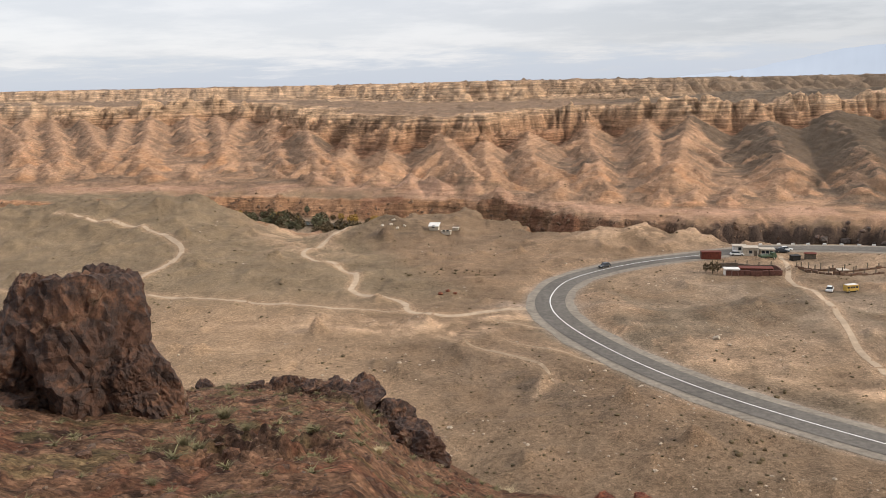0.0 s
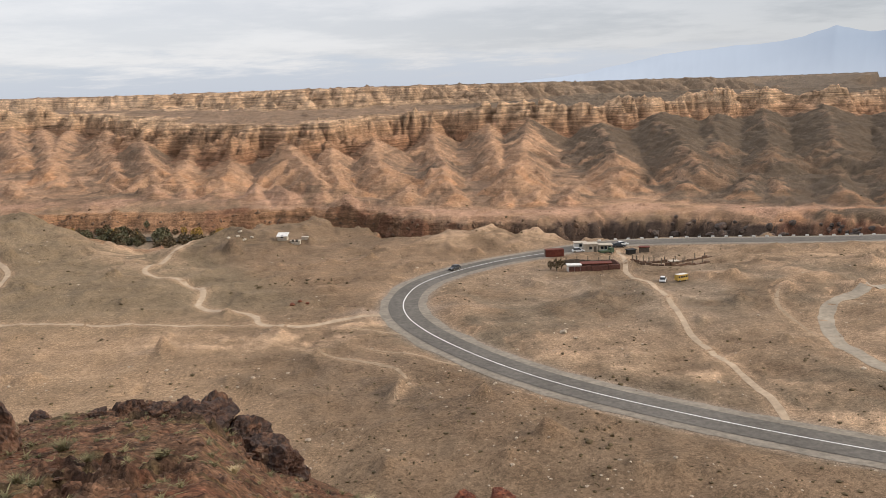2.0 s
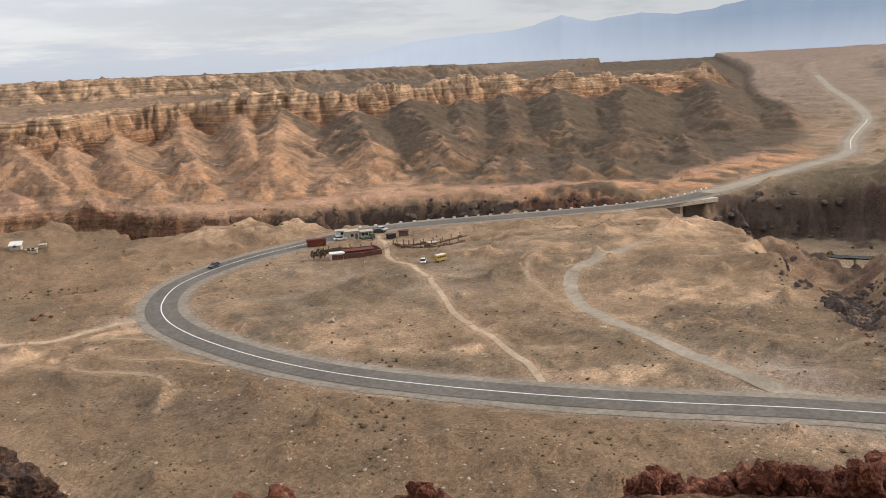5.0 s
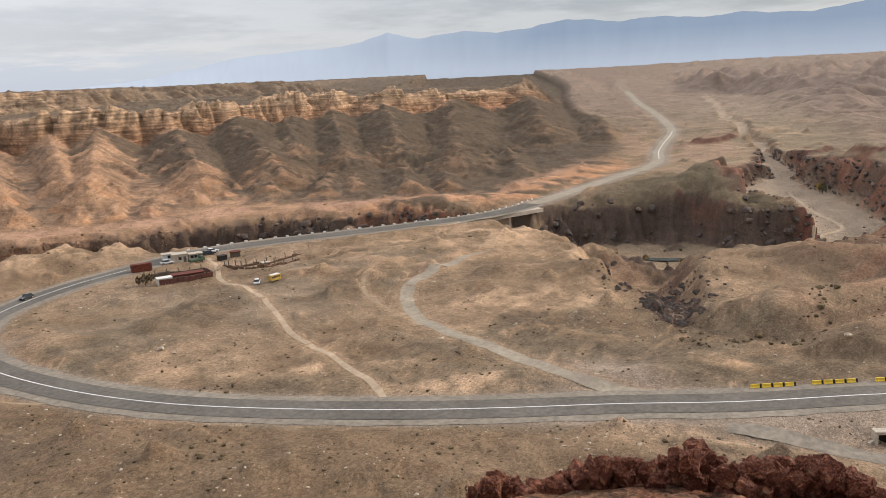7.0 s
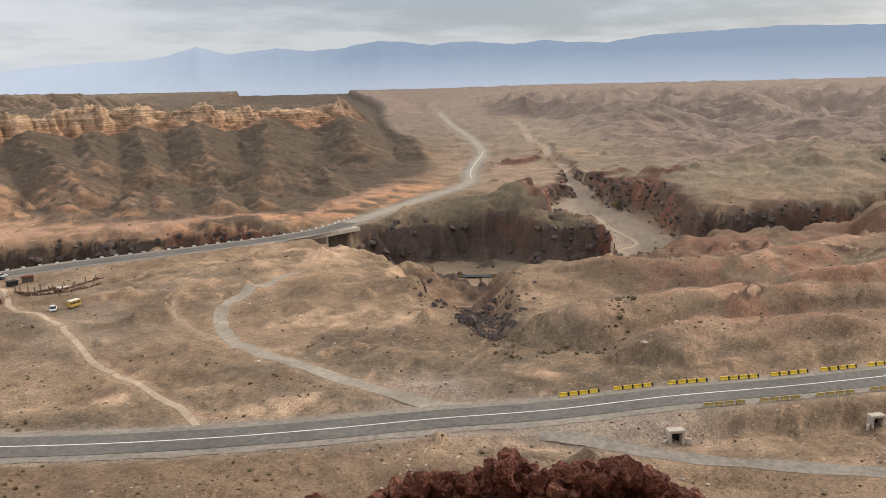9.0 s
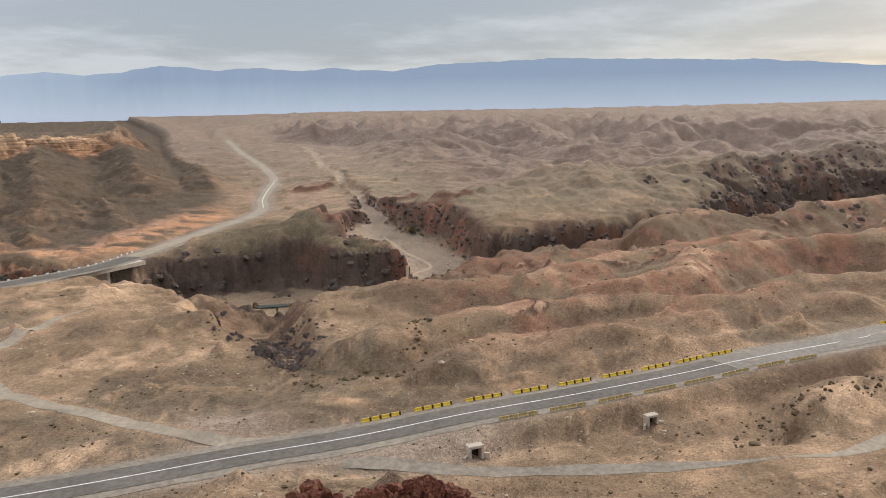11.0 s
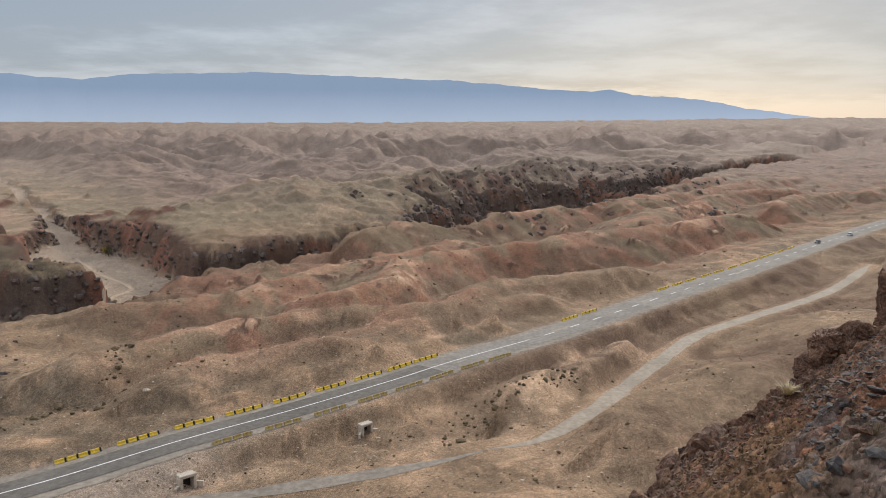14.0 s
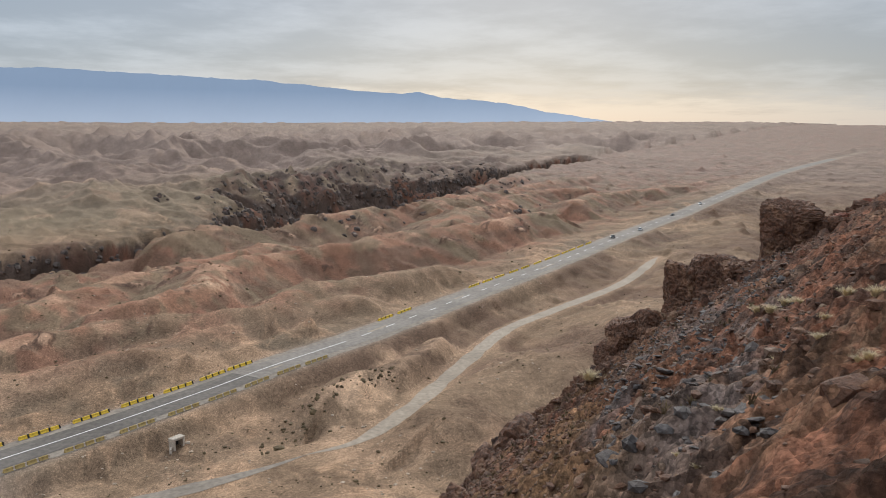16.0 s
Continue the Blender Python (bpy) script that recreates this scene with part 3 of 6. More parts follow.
def country(x, y, d, az):
    """The land below the viewer's hill: height, soil colour, how far it is layered rock."""
    rise = base_rise(x, y)
    road, road_s, _ = nearest(x, y, ROAD_L)
    roadd = np.abs(road)
    foot, cliff = np.full(x.shape, -999.0), np.full(x.shape, -999.0)
    if d.max() > 320:
        foot, cliff = nearest(x, y, FOOT_L)[0], nearest(x, y, CLIFF_L)[0]
    gorge, _, (ghw, gfl) = nearest(x, y, GORGE_L)
    wash, _, (whw, wfl) = nearest(x, y, WASH_L)
    n60, n200 = fbm(x, y, 60, 4, 3), fbm(x, y, 220, 3, 5)
    n12, n4 = fbm(x, y, 12, 3, 9), fbm(x, y, 3.5, 3, 14)
    far = step(d, 500, 1200)

    # the plain with its rounded hills
    z = rise + 1.0 * n60 + 1.6 * n200 + 0.16 * n12
    hill = 0.0
    for cx, cy, rx, ry, turn, h in HILLS:
        hill = hill + h * bump(x, y, cx, cy, rx, ry, turn)
    z = z + hill * (1 + 0.12 * n12)
    soil = mix3(np.ones(x.shape + (3,)) * np.array((0.235, 0.180, 0.122)), (0.160, 0.135, 0.098), step(n200 + 0.6 * n60 + 0.2 * n12, -0.1, 0.55))
    soil = mix3(soil, (0.40, 0.290, 0.190), step(n60 + 0.5 * n12 - 0.35 * n200, 0.18, 0.85) * 0.65)

    n25 = fbm(x, y, 26, 4, 103, 0.6)
    soil = mix3(soil, (0.38, 0.285, 0.195), step(n25 + 0.35 * n4, 0.30, 0.75) * 0.4)
    soil = mix3(soil, (0.165, 0.125, 0.085), step(-n25 + 0.35 * n4 + 0.3 * n200, 0.28, 0.75) * 0.6)
    rill = ridged(x + 7 * n25, y, 44, 3, 111, 0.55)
    z = z - 0.5 * step(rill, 0.74, 0.92)
    soil = mix3(soil, (0.150, 0.112, 0.076), step(rill + 0.06 * n4, 0.76, 0.86) * 0.55)
    soil = mix3(soil, (0.44, 0.32, 0.21), step(rill + 0.10 * n12, 0.70, 0.76) * step(rill, 0.80, 0.77) * step(n60, -0.2, 0.4) * 0.55)
    spots = fbm(x, y, 9, 3, 112, 0.65)
    soil = soil * (1 + 0.15 * np.clip(spots, -1, 1) + 0.16 * np.clip(n4, -1, 1))[..., None]
    soil = mix3(soil, mix3(np.ones(x.shape + (3,)) * np.array((0.185, 0.138, 0.092)), (0.335, 0.252, 0.166), step(x + 0.2 * y + 20 * n60, 40, -5)), (road < 0) * step(roadd, 4, 16) * step(x - y, 60, 0) * 0.7)
    olive = step(x + 0.35 * y + 40 * n60, 105, 55) * step(y, 195, 235)
    soil = mix3(soil, (0.180, 0.152, 0.104), olive * 0.85)
    grey = bump(x, y, 95, 215, 46, 52, 0) * step(n25, -0.5, 0.4)
    soil = mix3(soil, (0.265, 0.222, 0.168), grey * 0.8)
    # red hills between the road and the right arm of the gorge: crests along the road
    c, s = 0.86, -0.51
    u, v = x * c + y * s, -x * s + y * c
    right = step(az, -58, -72) * step(-gorge, 8, 40) * (road > 0) * step(x, 110, 170)
    red = right * step(roadd, 10, 45) * step(d, 130, 190)
    rr = ridged(u / 2.6 + 9 * n60, v, 42, 3, 21, 0.45)
    zone = np.maximum(red, (road < 0) * step(roadd, 9, 24) * step(x - y, 120, 170))
    z = z + zone * (1.4 * rr - 3.3 + 0.4 * n12 + 0.12 * n4)
    crest = np.zeros(x.shape)
    for h, flank, line in CRESTS:
        lo, hi = line.min(0) - 45, line.max(0) + 45
        if x.max() < lo[0] or x.min() > hi[0] or y.max() < lo[1] or y.min() > hi[1]:
            continue
        dist, along, _ = nearest(x + 5 * n60, y + 5 * n60, line)
        near = step(dist, 3, -3) * (h > 3)
        dist = np.sqrt(dist * dist + 9) - 3
        ends = step(along, -5, 25)
        zc = h * (0.93 + 0.16 * fbm(along, along * 0, 90, 2, 33)) - flank * dist * (1 + 0.25 * n60) * (0.85 + 0.5 * near) + 0.2 * n12 + 1.0 * (ridged(x, y, 13, 3, 36) - 0.7) * step(dist, 2, 7)
        t = np.clip(0.5 + (zc - z) / 3.0, 0, 1)
        lifted = z * (1 - t) + zc * t + 0.75 * t * (1 - t)
        z = z + (lifted - z) * step(roadd, 7, 20)
        crest = np.maximum(crest, step(dist, 7, 1) * t)
    rr = np.maximum(rr * 0.6, crest)
    lg = ridged(u / 3.2 + 3 * n60, v, 20, 3, 121, 0.5)
    hard = red * step(n25 + 0.5 * n60, -0.15, 0.25)
    z = z + hard * step(roadd, 14, 26) * 0.55 * step(lg, 0.78, 0.85)
    soil = mix3(soil, (0.205, 0.158, 0.108), red * 0.75)
    soil = mix3(soil, (0.285, 0.165, 0.110), red * step(n60 + 0.4 * n12 - 0.5 * n25, -0.35, 0.45) * 0.8)
    # slopes below the crests painted darker, as if in shade
    soil = mix3(soil, (0.15, 0.105, 0.078), red * step(rr + 0.2 * n12, 0.62, 0.30) * 0.7)
    soil = mix3(soil, (0.120, 0.078, 0.058), red * step(n25 + 0.5 * n12 - 0.3 * n4, 0.22, 0.42) * step(crest, 0.1, 0.5) * 0.8)
    # crests painted paler, as highlights on the ridges
    soil = mix3(soil, (0.44, 0.30, 0.205), red * step(crest, 0.6, 0.95) * step(n25 + 0.4 * n12, -0.1, 0.5) * 0.75)
    soil = mix3(soil, (0.270, 0.152, 0.104), red * step(fbm(x, y, 18, 4, 122, 0.6), 0.12, 0.40) * 0.55)
    soil = mix3(soil, (0.195, 0.165, 0.112), red * step(fbm(x, y, 24, 4, 123, 0.6), 0.15, 0.35) * 0.7)
    soil = mix3(soil, (0.095, 0.064, 0.049), hard * step(lg + 0.05 * n4, 0.755, 0.79) * step(lg, 0.88, 0.84) * 0.9)
    soil = mix3(soil, (0.47, 0.34, 0.24), hard * step(lg + 0.06 * n12, 0.87, 0.91) * 0.8)
    soil = mix3(soil, (0.47, 0.36, 0.25), np.clip(1.6 * bump(x, y, 250, 35, 9, 4, -30), 0, 0.9) * step(n4, -0.4, 0.2))
    # hollow below the embankment, on the viewer's side of the road
    below = (road < 0) * step(roadd, 5, 13) * step(np.hypot(x - 99, y - 84), 15, 45) * step(roadd, 60, 18) * step(x - y, 40, 70) * step(d, 420, 300)
    z = z - below * 3.0
    near_right = (road < 0) * step(x - y, 130, 210)
    soil = mix3(soil, (0.140, 0.100, 0.072), near_right * step(n60 + 0.4 * n25, -0.5, 0.3) * 0.85)

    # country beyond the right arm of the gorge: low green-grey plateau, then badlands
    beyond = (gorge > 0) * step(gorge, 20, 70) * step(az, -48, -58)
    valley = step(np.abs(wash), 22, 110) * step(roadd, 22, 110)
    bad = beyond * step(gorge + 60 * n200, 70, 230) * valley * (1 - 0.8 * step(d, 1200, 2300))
    br = ridged(x + 12 * n60, y, 190, 3, 41, 0.42)
    br2 = ridged(x, y, 52, 3, 46, 0.45)
    z = z + bad * (44 * (br - 0.5) * (0.22 + 0.85 * step(d, 560, 1150)) + 7 * (br2 - 0.5)) + beyond * (3.0 + 5.0 * fbm(x, y, 75, 3, 47)) * valley
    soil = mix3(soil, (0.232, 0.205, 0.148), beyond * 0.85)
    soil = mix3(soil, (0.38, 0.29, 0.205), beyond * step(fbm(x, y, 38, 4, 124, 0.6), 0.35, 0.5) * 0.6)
    # badlands colour greyed to suggest the haze over them
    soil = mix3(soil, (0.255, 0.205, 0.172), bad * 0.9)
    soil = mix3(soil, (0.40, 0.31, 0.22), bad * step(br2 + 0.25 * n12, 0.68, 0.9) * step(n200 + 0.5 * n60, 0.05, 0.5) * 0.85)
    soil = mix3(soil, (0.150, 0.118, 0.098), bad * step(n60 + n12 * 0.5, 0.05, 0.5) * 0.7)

    dissected = np.zeros(x.shape)
    for cx, cy, rx, ry, turn, h in ((500, 20, 60, 26, -28, 0.8), (560, -40, 75, 34, -28, 1.0), (650, 12, 100, 34, -24, 1.0), (690, -95, 90, 34, -30, 0.8), (790, -60, 120, 40, -32, 0.9), (920, -150, 130, 40, -34, 0.8), (335, 128, 30, 16, -30, 0.8), (372, 105, 30, 12, -40, 0.6)):
        dissected = np.maximum(dissected, h * np.clip(1.5 * bump(x, y, cx, cy, rx, ry, turn), 0, 1))
    dis = ridged(x + 6 * n60, y, 44, 4, 105, 0.5)
    z = z + dissected * step(d, 400, 520) * 13 * (dis - 0.5)
    soil = mix3(soil, (0.092, 0.074, 0.064), dissected * step(n25 + 0.5 * n12 + 0.5 * (0.6 - dis), -0.55, 0.1) * 0.95)
    soil = mix3(soil, (0.155, 0.088, 0.066), dissected * step(n25 - 0.4 * n12, 0.15, 0.5) * 0.6)
    butte = bump(x, y, 325, 214, 55, 38, 25)
    soil = mix3(soil, (0.335, 0.250, 0.188), np.clip(1.3 * bump(x, y, 470, 330, 130, 40, 40), 0, 1) * step(n25 + n60, -0.6, 0.4) * 0.75)
    soil = mix3(soil, (0.118, 0.104, 0.072), np.clip(2.0 * butte, 0, 0.9) * (1 - 0.5 * step(n60 + n12, 0.2, 0.6)))
    z = z + step(az, -72, -118) * step(d, 800, 3400) * 30

    # soil greyed with distance, standing in for haze
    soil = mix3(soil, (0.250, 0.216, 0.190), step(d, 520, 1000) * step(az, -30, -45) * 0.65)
    # far side: fans, cliff band, upper band, plateau
    inside = step(foot, -12, 6)
    q = np.clip(foot, 0, None) / (np.clip(foot, 0, None) + np.clip(-cliff, 0, None) + 1e-3)
    q = np.clip(q, 0, 1)
    fan = 2.0 + rise * 0.5 + 6 * q ** 1.7 + 0.8 * n60
    pr, nose = np.zeros(x.shape), np.zeros(x.shape)
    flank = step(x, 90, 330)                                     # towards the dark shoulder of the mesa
    if inside.max() > 0:
        wx, wy = x + 2.2 * n12 + 0.5 * n4, y + 2.2 * fbm(x, y, 14, 3, 52) + 0.5 * n4
        for slope, p in SPURS:
            lo, hi = p.min(0) - 40, p.max(0) + 40
            if x.max() < lo[0] or x.min() > hi[0] or y.max() < lo[1] or y.min() > hi[1]:
                continue
            dist, along, (top,) = nearest(wx, wy, p)
            dist = np.abs(dist)
            zs = top + rise * 0.5 - slope * dist * (1 - 0.42 * flank) + 0.3 * n12
            t = step(zs - fan, -0.6, 0.6)
            pr = pr * (1 - t) + t * step(dist, 9, 0.5)
            nose = nose * (1 - t) + t * step(along, np.hypot(*(p[-1] - p[0])[:2]) * 0.72, np.hypot(*(p[-1] - p[0])[:2]) * 0.97)
            fan = np.maximum(fan, zs)
    rills = ridged(x, y * 0.6, 8.5, 3, 57, 0.55)
    fan = fan + (0.9 * (rills - 0.6) * (1 - 0.5 * flank) + 0.15 * n4) * step(foot, 4, 22)
    fan = fan + flank * step(foot, 20, 70) * (7.0 * (ridged(x + 8 * n60, y, 66, 4, 53, 0.5) - 0.55) + 1.2 * (rills - 0.6))
    fan = fan + 0.22 * np.sin(fan * 2.6 + n60) + 0.10 * np.sin(fan * 6.1)
    z = z * (1 - inside) + fan * inside
    # the cliff: ribs and gullies that branch upwards, in beds
    wl = x * 0.96 - y * 0.26 + 6 * n60
    big = np.clip(1 - np.abs(perlin(wl / 46, y / 210, 68)) * 2.3, 0, 1)
    notch = np.clip(1 - np.abs(perlin(wl / 21 + 0.12 * n12, y / 95, 61)) * 2.4, 0, 1)
    fine = np.clip(1 - np.abs(perlin(wl / 8.2, y / 48, 66)) * 2.2, 0, 1)
    hair = np.clip(1 - np.abs(perlin(wl / 3.6, y / 22, 67)) * 2.0, 0, 1)
    s0 = cliff + 6 - 17 * big - 9 * notch + 9 * n200
    grow = np.clip(s0 / 26, 0.25, 1.1)
    sc = s0 - (7.5 * fine + 2.6 * hair) * grow + 0.8 * n4
    uu = np.clip(sc / 27, 0, 1)
    uu = 0.50 * uu + 0.22 * step(sc, 3, 8) + 0.28 * step(sc, 13, 19)
    zb0 = (25 - 9 * step(x, 250, 800)) * uu
    band = (zb0 + 0.42 * np.sin(zb0 * 2.1 + 0.5 * n60) + 0.28 * np.sin(zb0 * 4.7) * (uu * (1 - uu) * 4)) * inside
    sc2 = cliff - 130 - 70 * step(x, 100, 500) + 46 * n200 - 34 * np.clip(1 - np.abs(perlin(x / 34, y / 95, 63)) * 2.3, 0, 1) - 17 * np.clip(1 - np.abs(perlin(x / 13, y / 50, 64)) * 2.2, 0, 1) - 7 * fine
    upper = np.clip(sc2 / 60, 0, 1)
    top = 59.0 - 0.0075 * np.clip(x, -1500, 900) + 1.2 * n60 - np.clip(d - 1200, 0, None) * 0.0015
    zb = z + band
    zb = zb + 3.0 * np.clip(sc / 200, 0, 1) * inside
    lift = (upper + 0.03 * np.sin(upper * 25)) * inside
    z = zb + (np.maximum(top, zb) - zb) * lift
    # orange soil on the left, painted paler as if sunlit; the shoulder is dark olive
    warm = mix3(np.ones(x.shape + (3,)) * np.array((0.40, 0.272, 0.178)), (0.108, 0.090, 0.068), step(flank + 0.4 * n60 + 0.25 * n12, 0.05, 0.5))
    # grey gullies, orange noses and crests: debris colours that also stand for light and shade
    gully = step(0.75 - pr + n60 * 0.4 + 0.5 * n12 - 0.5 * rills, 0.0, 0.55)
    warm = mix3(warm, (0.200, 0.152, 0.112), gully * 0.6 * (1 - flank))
    warm = mix3(warm, (0.47, 0.285, 0.165), nose * step(n25 + 0.4 * n12, -0.45, 0.35) * (0.9 - 0.74 * flank) * (1 - 0.6 * gully))
    warm = mix3(warm, (0.40, 0.275, 0.190), step(pr + 0.5 * n12, 0.6, 1.0) * step(n60 + n12, -0.1, 0.6) * (0.7 - 0.5 * flank))
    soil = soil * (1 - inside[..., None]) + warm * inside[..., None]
    zl = z + 0.8 * n60 + 0.5 * n200
    rock = mix3(np.ones(x.shape + (3,)) * np.array((0.50, 0.335, 0.215)), (0.64, 0.485, 0.33), step(zl, 24, 37))
    rock = mix3(rock, (0.33, 0.18, 0.11), step(zl, 24, 15) * 0.6)
    # clefts darkened: debris in them, and their shade put into the colour
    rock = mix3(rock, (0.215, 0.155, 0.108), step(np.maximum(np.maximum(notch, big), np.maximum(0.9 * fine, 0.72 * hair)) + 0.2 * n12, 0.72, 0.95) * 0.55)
    end = step(x, 690, 780)
    w = inside * step(sc, -14, -2) * step(sc, 44, 32) * (1 - 0.92 * end)
    w2 = inside * step(sc2, -25, -5) * step(sc2, 90, 60) * (1 - 0.8 * step(x + 60 * n60, 120, 340))
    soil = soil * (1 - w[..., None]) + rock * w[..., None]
    dark_top = inside * step(sc, 30, 42) * (1 - w2)
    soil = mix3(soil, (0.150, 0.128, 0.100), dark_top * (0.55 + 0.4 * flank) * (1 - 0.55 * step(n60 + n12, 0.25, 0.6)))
    soil = soil * (1 - w2[..., None]) + rock * 0.92 * w2[..., None]
    # pink ledges along the edge of the terrace
    lip = inside * step(foot + 6 * n12, 26, 10) * step(x, 430, 300)
    soil = mix3(soil, (0.43, 0.290, 0.205), lip * step(n25 + 0.5 * n12, -0.5, 0.2) * 0.85)
    # orange bank along the road below the shoulder
    bank = np.clip(1.4 * (bump(x, y, 318, 289, 70, 10, 20) + bump(x, y, 225, 281, 42, 9, -22)), 0, 1)
    soil = mix3(soil, (0.47, 0.285, 0.170), bank * step(n25 + n12, -0.5, 0.4))

    # gorge and dry wash cut into all that
    nf = fbm(x, y, 7, 3, 73)
    gd = np.abs(gorge) + 3 * n12 + 5 * fbm(x, y, 28, 2, 71) + 12 * step(x, 225, 290) * fbm(x, y, 46, 3, 72) + (4.0 + 4.0 * step(x, -10, 130)) * (ridged(x, y, 14, 3, 74) - 0.5)
    k = gd / ghw
    farside = (gorge > 0) * 1.0
    steep = 0.16 * bump(x, y, 285, 205, 60, 45, 0)
    cut = farside * (0.84 * step(k, 0.52 + steep, 0.97) + 0.16 * step(k, 0.9, 1.3)) + (1 - farside) * (0.75 * step(k, 0.55, 0.98) + 0.25 * step(k, 0.9, 1.35))
    cut = cut + 0.05 * np.sin(cut * 19 + 3 * n60) * cut * (1 - cut) * 4
    z = gfl + 0.5 * n12 + (z - gfl) * cut
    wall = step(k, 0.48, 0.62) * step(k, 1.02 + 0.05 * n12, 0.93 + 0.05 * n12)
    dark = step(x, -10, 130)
    # right-hand walls: dark rock, with the shade on them mixed into its colour
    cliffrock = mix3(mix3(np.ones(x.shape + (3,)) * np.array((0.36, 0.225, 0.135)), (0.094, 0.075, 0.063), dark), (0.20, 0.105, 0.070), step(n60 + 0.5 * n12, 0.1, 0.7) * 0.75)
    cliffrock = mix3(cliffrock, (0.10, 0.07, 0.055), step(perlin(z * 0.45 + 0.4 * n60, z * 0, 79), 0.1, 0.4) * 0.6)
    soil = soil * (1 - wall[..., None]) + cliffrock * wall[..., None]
    floor = step(gd / ghw, 0.62, 0.5)
    soil = mix3(soil, (0.25, 0.205, 0.148), floor * 0.8)
    trib, _, (thw, tfl) = nearest(x, y, TRIB_L)
    td = (np.abs(trib) + 2.5 * n12 + 2 * (ridged(x, y, 9, 2, 75) - 0.5)) / thw
    z = np.where(td < 1.3, np.minimum(z, tfl + (z - tfl) * step(td, 0.25, 1.25)), z)
    soil = mix3(soil, (0.105, 0.070, 0.055), step(td, 1.15, 0.8) * step(n12 + 0.5 * n60, -0.6, 0.2) * 0.85)
    wd = np.abs(wash) + 5 * n12 + 9 * step(whw, 8, 16) * fbm(x, y, 40, 3, 109)
    wcut = step(wd / whw, 0.85, 1.4)
    z = np.where(wd < whw * 1.5, (wfl + rise) + (z - wfl - rise) * wcut, z)
    soil = mix3(soil, (0.33, 0.285, 0.225), step(wd / whw, 1.1, 0.7))
    wwall = step(wd / whw, 0.85, 1.05) * step(wd / whw, 1.75, 1.3) * step(d, 660, 480)
    soil = mix3(soil, mix3(np.ones(x.shape + (3,)) * np.array((0.110, 0.076, 0.062)), (0.205, 0.105, 0.078), step(n25 + 0.5 * n12, -0.1, 0.4)), wwall * 0.85)
    for cx, cy, rx, ry, turn, h in ((497, 327, 26, 9, 8, 3.0), (452, 236, 20, 10, 35, 2.0), (418, 188, 16, 9, 60, 2.0)):
        b = bump(x, y, cx, cy, rx, ry, turn) * step(np.abs(wash), whw * 0.7, whw * 1.1)
        z = z + h * step(b + 0.3 * n12, 0.15, 0.7) * (1 + 0.2 * n4)
        soil = mix3(soil, (0.130, 0.070, 0.056), step(b + 0.2 * n12, 0.2, 0.45) * step(b + 0.2 * n12, 0.85, 0.6) * 0.9)

    for cx, cy, rx, ry, turn, h in PATCHES:
        b = bump(x, y, cx, cy, rx, ry, turn) * step(n12 + 0.5 * n4, -0.5, 0.5)
        soil = mix3(soil, (0.52, 0.395, 0.270) if h > 0 else (0.125, 0.102, 0.076), abs(h) * b)

    for cx, cy, rx, ry, turn in ((106, 80, 18, 7, -42), (110, 92, 8, 10, -20), (118, 62, 16, 6, -42), (24, 205, 10, 4, 0), (76, 113, 6, 4, -40)):
        soil = mix3(soil, (0.285, 0.250, 0.208), np.clip(1.5 * bump(x, y, cx, cy, rx, ry, turn), 0, 0.85))
    for tr, half, amount in DUST:
        lo, hi = tr.min(0) - 12, tr.max(0) + 12
        if x.max() < lo[0] or x.min() > hi[0] or y.max() < lo[1] or y.min() > hi[1]:
            continue
        td = np.abs(nearest(x, y, tr)[0]) + 0.7 * n4
        soil = mix3(soil, (0.42, 0.320, 0.218), step(td, half * 2.6, half * 0.7) * amount)
    # road bed
    bed = step(roadd, 13, 6.5) * step(np.hypot(x - 218, y - 247), 15, 21)
    low, _, _ = nearest(x, y, LOW_L)
    lb = step(np.abs(low), 8, 3.2) * step(roadd, 8, 16)
    z = z * (1 - lb) + (-2.4 * step(np.hypot(x - 99, y - 84), 12, 48) + rise) * lb
    z = z * (1 - bed) + rise * bed
    verge = step(roadd, 8.5, 5.0)
    soil = mix3(soil, (0.265, 0.235, 0.195), verge * 0.9)

    layer = np.clip(w + w2 + 0.75 * wall * (1 - 0.8 * dark) + 0.50 * inside * (1 - dark_top) * (1 - 0.75 * flank), 0, 1)
    return z, soil, layer


